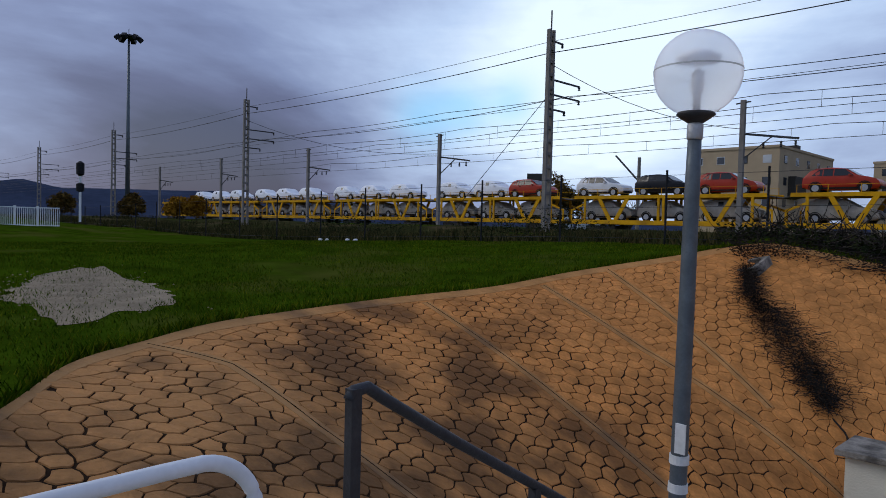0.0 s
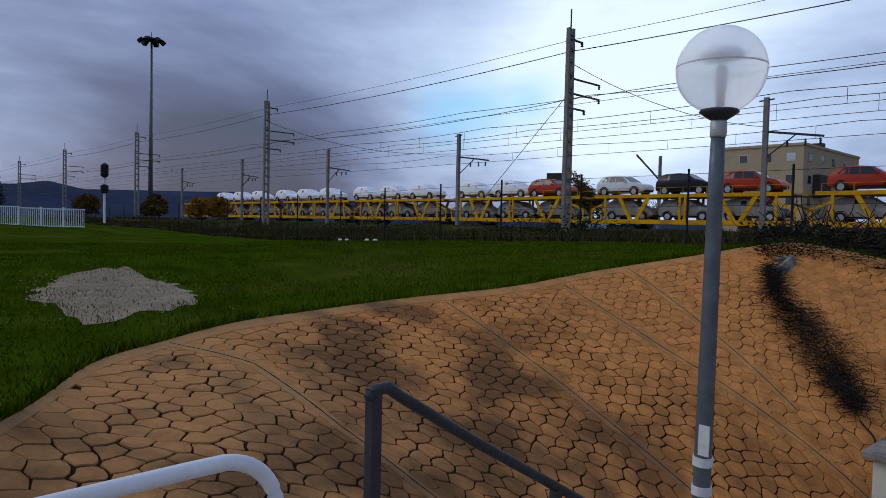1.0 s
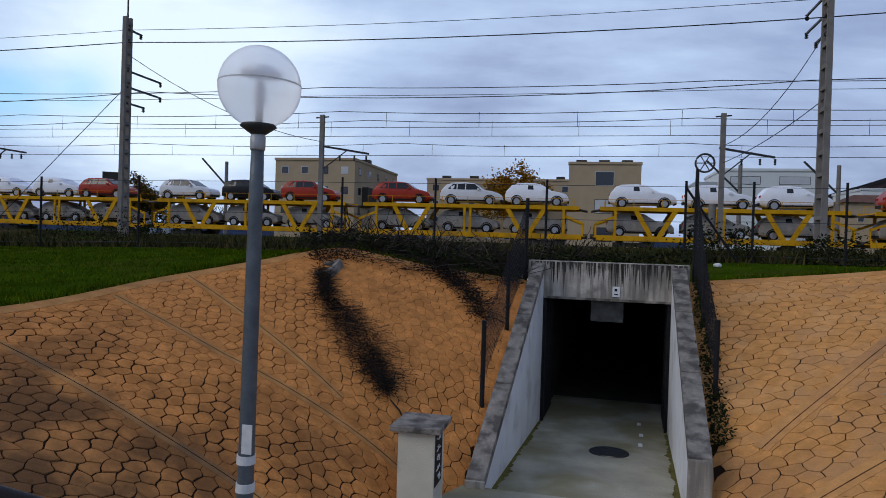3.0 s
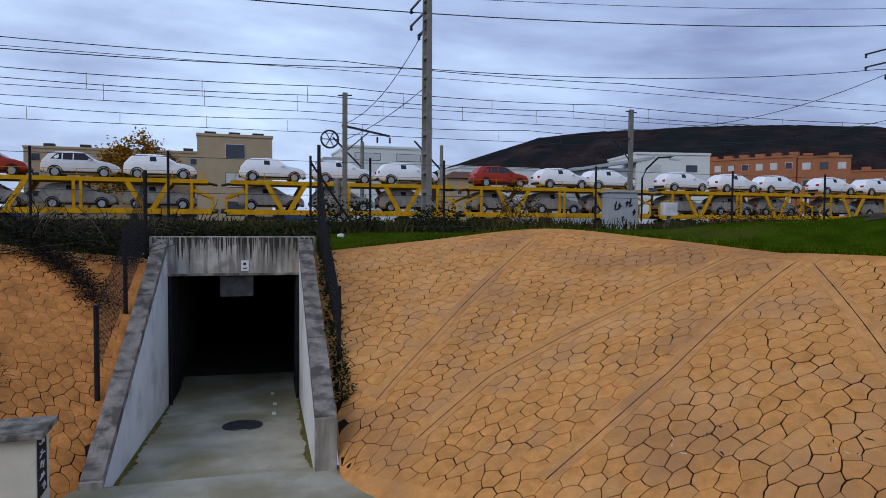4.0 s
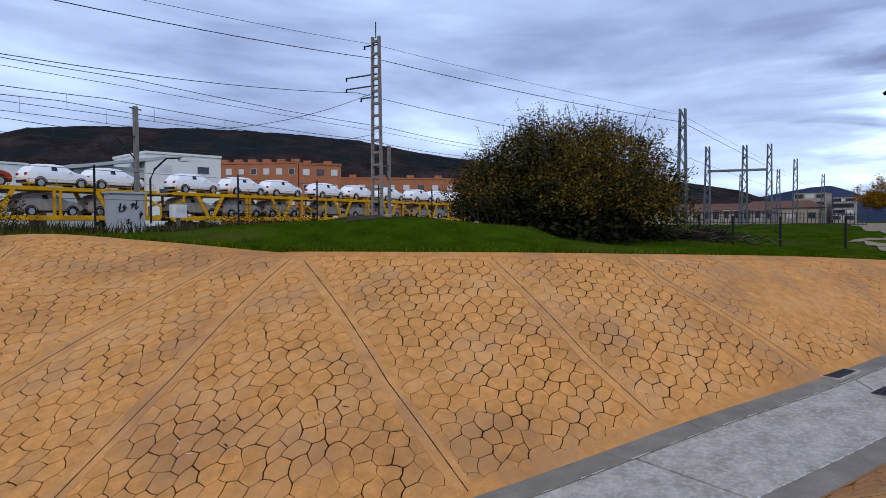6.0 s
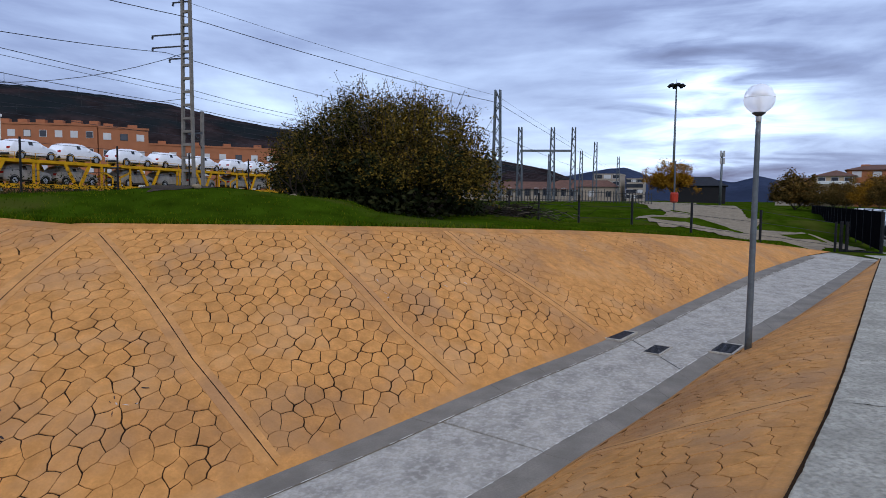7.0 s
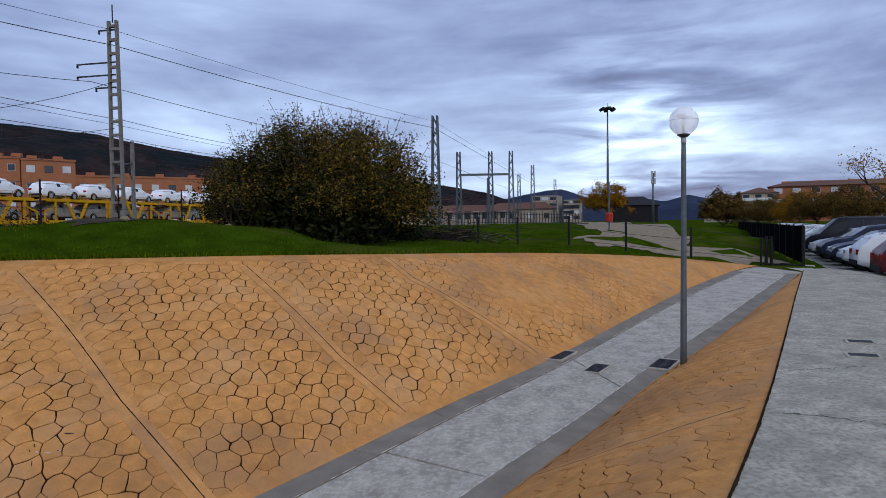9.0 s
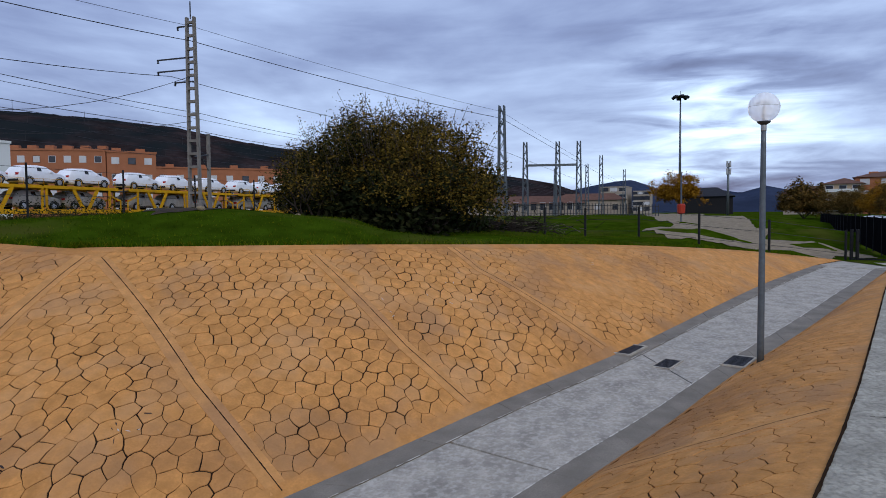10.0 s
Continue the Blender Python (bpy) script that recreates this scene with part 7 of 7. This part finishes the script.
for k, (x, y) in enumerate(((-24, 16.4), (-23.2, 16.2), (-21.6, 16.0), (-20.9, 15.9), (2.75, 16.2), (15.5, 8.8), (12.0, 9.0), (17.2, 6.2))):
    bm = bmesh.new()
    bmesh.ops.create_icosphere(bm, subdivisions=2, radius=0.09)
    for v in bm.verts:
        v.co *= 1 + 0.5 * noise.noise(v.co * 9 + Vector((k, 0, 0)))
        v.co.z *= 0.6
    o = part("litter" if k < 5 else "stone", bm, M["paper"] if k < 5 else M["gravel"])
    o.location = (x, y, hq(x, y) + 0.05)
    tagged(o, "crumpled white litter lying on the grass" if k < 5 else "pale stone lying on the mound", "litter" if k < 5 else "stone")
sgn = thing("sign_post", "grey post with a small red bin beside the path", "post", at=pose(46, -0.8, hq(46, -0.8)))
part("post", cyl(bmesh.new(), (0, 0, -0.2), (0, 0, 3.4), 0.05, n=8), M["galv"], sgn)
part("bin", lathe(bmesh.new(), [(0.16, 0.75), (0.24, 0.8), (0.26, 1.3), (0.2, 1.4)], 12), M["car_red"], sgn, "small red litter bin")

pl = thing("car_park_lamp", "tall grey car park lamp with two flat heads", "street lamp", at=pose(56, -22.4, -0.1))
smooth(part("pole", cyl(bmesh.new(), (0, 0, -0.3), (0, 0, 7.1), 0.10, 0.06, 10), M["galv"], pl))
for s in (-1, 1):
    part("lamp_head", box(bmesh.new(), 0.05 * s - 0.14, 0.05 * s + 0.14, min(0.06 * s, 0.42 * s), max(0.06 * s, 0.42 * s), 7.0, 7.12, 0.03), M["steelgrey"], pl)
am = thing("antenna_mast", "slim grey mast with a cluster of pale antenna panels", "mast", at=pose(89.9, -6.7, 1.3))
smooth(part("pole", cyl(bmesh.new(), (0, 0, -0.3), (0, 0, 6.2), 0.17, 0.12, 10), M["galv"], am))
for k in range(3):
    a = 2.1 * k + 0.4
    for z in (4.8, 5.7):
        part("antenna_panel", box(bmesh.new(), 0.22 * math.cos(a) - 0.11, 0.22 * math.cos(a) + 0.11, 0.22 * math.sin(a) - 0.11, 0.22 * math.sin(a) + 0.11, z, z + 0.75, 0.03), M["galvpale"], am)

# ---- stamped stones of the banks: irregular six-sided pieces, each with its own edges ----

def seg_dist(p, a, b):
    ab = b - a
    t = max(0.0, min(1.0, (p - a).dot(ab) / max(ab.length_squared, 1e-9)))
    return (p - a - ab * t).length


def hash2(i, j, k):
    return random.Random(i * 73856093 ^ j * 19349663 ^ k * 83492791)


def lay_stones(bank, S, joints, size, near, seed, fade, crest_w=0.24, foot_w=0.17, stone="tan", squash=(1.0, 1.0)):
    bm = S.mesh(240, 40)
    tree = BVHTree.FromBMesh(bm)
    xs, ys = [v.co.x for v in bm.verts], [v.co.y for v in bm.verts]
    x0, x1, y0, y1 = min(xs), max(xs), min(ys), max(ys)
    bm.free()

    def drop(x, y):
        hit = tree.ray_cast(Vector((x, y, 9)), Vector((0, 0, -1)))
        return (hit[0], hit[1] if hit[1].z > 0 else -hit[1]) if hit[0] else None

    lines = [[S.at(u, k / 8).to_2d() for k in range(9)] if isinstance(u, float) else [Vector(q) for q in u] for u in joints]
    rim = [S.at(k / 160, 1.0).to_2d() for k in range(161)]
    foot = [S.at(k / 160, 0.0).to_2d() for k in range(161)]
    r = size / math.sqrt(3)
    kx, ky = squash
    dx, dy = size * kx, r * 1.5 * ky
    cells = []

    def corner(ix, iy):
        q = hash2(ix, iy, seed)
        return Vector((kx * (ix * size / 2 + q.uniform(-0.25, 0.25) * r), ky * (iy * r / 2 + q.uniform(-0.25, 0.25) * r)))

    def bend(p, q):
        """The middle of the edge between two corners, pushed a little aside."""
        h = hash2(p[0] + q[0], p[1] + q[1], seed + 7)
        a, b = corner(*p), corner(*q)
        d = b - a if p < q else a - b
        return a.lerp(b, 0.5) + Vector((-d.y, d.x)) * h.uniform(-0.09, 0.09)

    for j in range(int(y0 / dy) - 1, int(y1 / dy) + 2):
        for i in range(int(x0 / dx) - 1, int(x1 / dx) + 2):
            cx, cy = 2 * i + (j % 2), 3 * j
            c = Vector((kx * cx * size / 2, ky * cy * r / 2))
            if not (x0 < c.x < x1 and y0 < c.y < y1) or not drop(c.x, c.y) or c.x > 21.2:
                continue
            ring = [(cx + ox, cy + oy) for ox, oy in ((1, -1), (1, 1), (0, 2), (-1, 1), (-1, -1), (0, -2))]
            poly = []
            for p, q in zip(ring, ring[1:] + ring[:1]):
                poly += [corner(*p), bend(p, q)]
            hits = []
            for p in poly:
                for k in range(6):
                    h = drop(*p.lerp(c, k * 0.17))
                    if h:
                        break
                hits.append(h)
            if all(hits):
                cells.append((c, poly, hits))
    cells.sort(key=lambda q: (q[0] - Vector(near)).length)

    def piece(c, hits):
        beside = min(seg_dist(c, a, b) for l in lines for a, b in zip(l, l[1:]))
        border = min(min((c - p).length for p in rim), min((c - p).length for p in foot) + 0.06)
        f = min(0.98, max(fade(c), 1.35 - beside / (0.15 if stone == "worn" else 0.22), 1.25 - border / 0.30, 0.0))
        wide = ((0.0104 if c.y < 7.5 else 0.0072) if stone == "worn" else 0.0070 + 0.0004 * max(0.0, min(c.x - 5.5, 8.0))) * (1 - f)
        rr = hash2(int(c.x * 100), int(c.y * 100), seed)
        mid = sum((h[0] for h in hits), Vector()) / len(hits)
        nrm = sum((h[1] for h in hits), Vector()).normalized()
        lift = rr.uniform(-0.005, 0.001) * (1 - f)
        low, top = [], []
        for k, h in enumerate(hits):
            d = (mid - h[0])
            l = d.length
            gap = wide * max(0.10, 0.8 + 1.0 * noise.noise(h[0] * 4.3)) * (1.2 if k % 2 == 0 else 0.8) + 0.0004
            low.append(h[0] + d * (gap * 0.7 / l) - nrm * 0.02)
            top.append(h[0] + d * ((gap + 0.002) / l) + nrm * (lift + rr.uniform(-0.002, 0.0) * (1 - f)))
        n = len(hits)
        crown = [mid.lerp(p, 0.55) + nrm * 0.0015 * (1 - f) for p in top]
        vs = low + top + crown[::2]
        fs = [[k, (k + 1) % n, n + (k + 1) % n, n + k] for k in range(n)]
        m = n // 2
        for k in range(m):
            fs.append([n + 2 * k, n + 2 * k + 1, n + (2 * k + 2) % n, 2 * n + (k + 1) % m, 2 * n + k])
        fs.append([2 * n + k for k in range(m)])
        return vs, fs

    rest_v, rest_f = [], []
    for k, (c, poly, hits) in enumerate(cells):
        vs, fs = piece(c, hits)
        if k < 300:
            me = bpy.data.meshes.new("stone")
            me.from_pydata(vs, [], fs)
            me.materials.append(M[stone])
            ob = new("stone", me)
            ob.parent = bank
        else:
            o = len(rest_v)
            rest_v += vs
            rest_f += [[a + o for a in f] for f in fs]
    if rest_v:
        me = bpy.data.meshes.new("stones")
        me.from_pydata(rest_v, [], rest_f)
        me.materials.append(M[stone])
        ob = new("stones", me)
        ob.parent = bank
        ob["kind"] = "stuff"

    def band(side_a, side_b, n, name):
        bm = bmesh.new()
        rows = []
        for k in range(n + 1):
            a, b = side_a(k / n), side_b(k / n)
            rows.append([bm.verts.new(p) for p in (a - Vector((0, 0, 0.014)), a, b, b - Vector((0, 0, 0.014)))])
        for p, q in zip(rows, rows[1:]):
            for i in range(3):
                bm.faces.new((p[i], p[i + 1], q[i + 1], q[i]))
        bmesh.ops.recalc_face_normals(bm, faces=bm.faces[:])
        if sum(f.normal.z for f in bm.faces) < 0:
            bmesh.ops.reverse_faces(bm, faces=bm.faces[:])
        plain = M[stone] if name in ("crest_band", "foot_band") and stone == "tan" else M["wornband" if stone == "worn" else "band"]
        part(name, bm, plain, bank, "smooth tan band")

    up = Vector((0, 0, 0.003))
    span = lambda u: max(0.3, (S.at(u, 1) - S.at(u, 0)).length)
    band(lambda u: S.at(u, 1 - crest_w / span(u)) + up, lambda u: S.at(u, 1.0) + up, 120, "crest_band")
    band(lambda u: S.at(u, 0) + up, lambda u: S.at(u, foot_w / span(u)) + up, 120, "foot_band")
    for nl, l in enumerate(lines):
        high = Vector((0, 0, 0.003 + 0.0012 * nl))

        def on_line(t, off):
            k = min(int(t * (len(l) - 1)), len(l) - 2)
            a, b = l[k], l[k + 1]
            p = a.lerp(b, t * (len(l) - 1) - k)
            d = (b - a).normalized()
            q = p + Vector((-d.y, d.x)) * off
            h = drop(q.x, q.y) or drop(p.x, p.y) or drop(*p.lerp(l[0], 0.03)) or drop(*p.lerp(l[-1], 0.03))
            return (h[0] if h else S.at(0.5, 0.5)) + high
        l = [q for q in (Vector(l[0]).lerp(Vector(l[-1]), 0.0), *l) if drop(q.x, q.y)] if not drop(l[0].x, l[0].y) else l
        while len(l) > 2 and not drop(l[-1].x, l[-1].y):
            l = l[:-1]
        for a, b in (((-0.075, -0.006), (0.006, 0.05)) if stone == "worn" else ((-0.13, -0.006), (0.006, 0.09))):
            band(lambda t: on_line(t, a), lambda t: on_line(t, b), 24, "joint_band")
        crack = bmesh.new()
        last = None
        for k in range(61):
            w = 0.0065 + 0.004 * noise.noise((k * 0.6, nl, seed))
            cur = [crack.verts.new(on_line(k / 60, s * w) + Vector((0, 0, 0.0008))) for s in (-1, 1)]
            if last:
                crack.faces.new((last[0], last[1], cur[1], cur[0]))
            last = cur
        part("joint_crack", crack, M["joint"], bank, "dark crack along the joint")


def blob(c, at, r):
    return max(0.0, min(1.0, 1.6 - (c - Vector(at)).length / r))


lay_stones(bank_right, slope_right, [((8.08, 7.72), (7.3, 6.3), (6.45, 4.80), (5.79, 3.30)), ((7.95, 7.9), (6.5, 7.4), (5.05, 6.88), (3.22, 6.40)), ((7.6, 8.87), (6.8, 8.80), (4.85, 8.65), (3.43, 8.45), (2.3, 7.95)), ((6.0, 12.5), (5.39, 11.95), (3.09, 9.86), (2.03, 8.98)), ((9.9, 5.2), (9.69, 4.85), (8.71, 3.17), (8.3, 2.15)), ((12.2, 3.6), (11.68, 2.96), (11.41, 1.69), (11.2, 0.75))], 0.245, (6.0, 5.0), 11,
           lambda c: min(0.98, blob(c, (12.9, 1.6), 0.9) + 0.8 * blob(c, (14.6, 1.0), 1.2) + blob(c, (20, -2), 3.2) + blob(c, (4.9, 4.3), 0.25) + max(0, 1.1 * noise.noise((c.x * 0.8, c.y * 0.8, 3)) - 0.22)), squash=(1.08, 0.82))
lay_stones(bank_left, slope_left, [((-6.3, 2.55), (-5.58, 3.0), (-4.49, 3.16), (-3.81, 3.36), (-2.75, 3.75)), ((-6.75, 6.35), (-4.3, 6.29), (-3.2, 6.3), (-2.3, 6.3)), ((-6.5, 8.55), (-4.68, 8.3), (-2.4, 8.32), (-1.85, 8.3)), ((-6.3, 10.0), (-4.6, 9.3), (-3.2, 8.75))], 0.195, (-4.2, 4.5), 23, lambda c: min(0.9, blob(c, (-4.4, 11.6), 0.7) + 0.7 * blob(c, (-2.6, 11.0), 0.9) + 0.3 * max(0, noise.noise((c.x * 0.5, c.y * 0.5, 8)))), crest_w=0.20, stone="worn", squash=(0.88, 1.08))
lay_stones(bank_near, slope_near, [((6.7, 0.35), (6.35, -0.1), (6.28, -0.68), (6.45, -1.2), (6.56, -1.5))], 0.25, (6.2, -0.4), 37, lambda c: min(0.97, blob(c, (17, -4), 5) + 0.6 * max(0, noise.noise((c.x * 0.6, c.y * 0.6, 5))) + 0.18), 0.20, 0.08, squash=(1.05, 0.85))


for S, bank, m, u0, u1, v1, name, label in ((slope_right, bank_right, "tan", 0.885, 1.0, 1.0, "smooth_end", "smooth worn end of the bank"), (slope_right, bank_right, "tan", 0.0, 0.22, 0.075, "smooth_foot", "smooth worn foot of the bank"),
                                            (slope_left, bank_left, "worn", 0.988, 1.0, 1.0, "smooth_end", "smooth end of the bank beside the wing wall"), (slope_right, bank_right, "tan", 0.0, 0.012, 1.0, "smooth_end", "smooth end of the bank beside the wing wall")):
    bm = bmesh.new()
    grid = [[bm.verts.new(S.at(u0 + (u1 - u0) * i / 20, v1 * j / 12) + Vector((0, 0, 0.0022))) for j in range(13)] for i in range(21)]
    for i in range(20):
        for j in range(12):
            bm.faces.new((grid[i][j], grid[i][j + 1], grid[i + 1][j + 1], grid[i + 1][j]))
    bmesh.ops.recalc_face_normals(bm, faces=bm.faces[:])
    if sum(f.normal.z for f in bm.faces) < 0:
        bmesh.ops.reverse_faces(bm, faces=bm.faces[:])
    smooth(part(name, bm, M[m], bank, label))

# dirt along the pavement's edge, and scuffs and paint on the bank
bm = bmesh.new()
prev = None
for k in range(260):
    p = polyline([(*e, 0) for e in EDGE], 0.0 + 0.92 * k / 259)
    w = 0.004 + 0.012 * abs(noise.noise((p.x * 3.1, p.y * 3.1, 4))) + 0.012 * abs(noise.noise((p.x * 11, 0, 1)))
    cur = (bm.verts.new((p.x, p.y - w, 0.004)), bm.verts.new((p.x + 0.01, p.y + 0.008 + w * 0.4, 0.004)))
    if prev:
        bm.faces.new((prev[0], prev[1], cur[1], cur[0]))
    prev = cur
part("edge_dirt", bm, M["joint"], pavement, "dark dirt in the edge joint")
bm = slope_right.mesh(240, 40)
right_tree = BVHTree.FromBMesh(bm)
bm.free()
M["scuff"] = mat("pale_scuff", (0.55, 0.50, 0.45), 0.9, var=0.2, scale=8, coords="World")
M["tar"] = mat("dark_tar_mark", (0.045, 0.035, 0.035), 0.8, var=0.3, scale=8, coords="World")
qm = random.Random(66)
for x, y, n, m, spread, label in ((4.31, 5.89, 5, "scuff", 0.10, "pale scuff"), (5.5, 4.95, 9, "tar", 0.16, "dark mark"), (4.75, 5.5, 6, "tar", 0.18, "dark mark"), (5.58, 4.88, 5, "scuff", 0.10, "pale scuff"), (10.78, 2.95, 9, "scuff", 0.28, "pale scuff"), (10.9, 2.85, 7, "tar", 0.25, "dark mark"), (9.6, 3.5, 8, "scuff", 0.35, "pale scuff"), (14.6, 1.3, 5, "scuff", 0.25, "pale scuff"), (3.6, 9.6, 8, "scuff", 0.3, "pale scuff")):
    for k in range((n + 1) // 2):
        cx, cy = x + qm.gauss(0, spread), y + qm.gauss(0, spread)
        bm = bmesh.new()
        a0, l, wd = qm.uniform(0, 3.14), qm.uniform(0.01, 0.045), qm.uniform(0.004, 0.013)
        ring = []
        for i in range(9):
            a = 6.283 * i / 9
            ux, uy = l * math.cos(a) * qm.uniform(0.6, 1.2), wd * math.sin(a) * qm.uniform(0.6, 1.3)
            px, py = cx + ux * math.cos(a0) - uy * math.sin(a0), cy + ux * math.sin(a0) + uy * math.cos(a0)
            h = right_tree.ray_cast(Vector((px, py, 9)), Vector((0, 0, -1)))
            if h[0]:
                ring.append(bm.verts.new(h[0] + Vector((0, 0, 0.003))))
        if len(ring) > 4:
            bm.faces.new(ring)
            part("mark", bm, M[m], bank_right, label)
        else:
            bm.free()
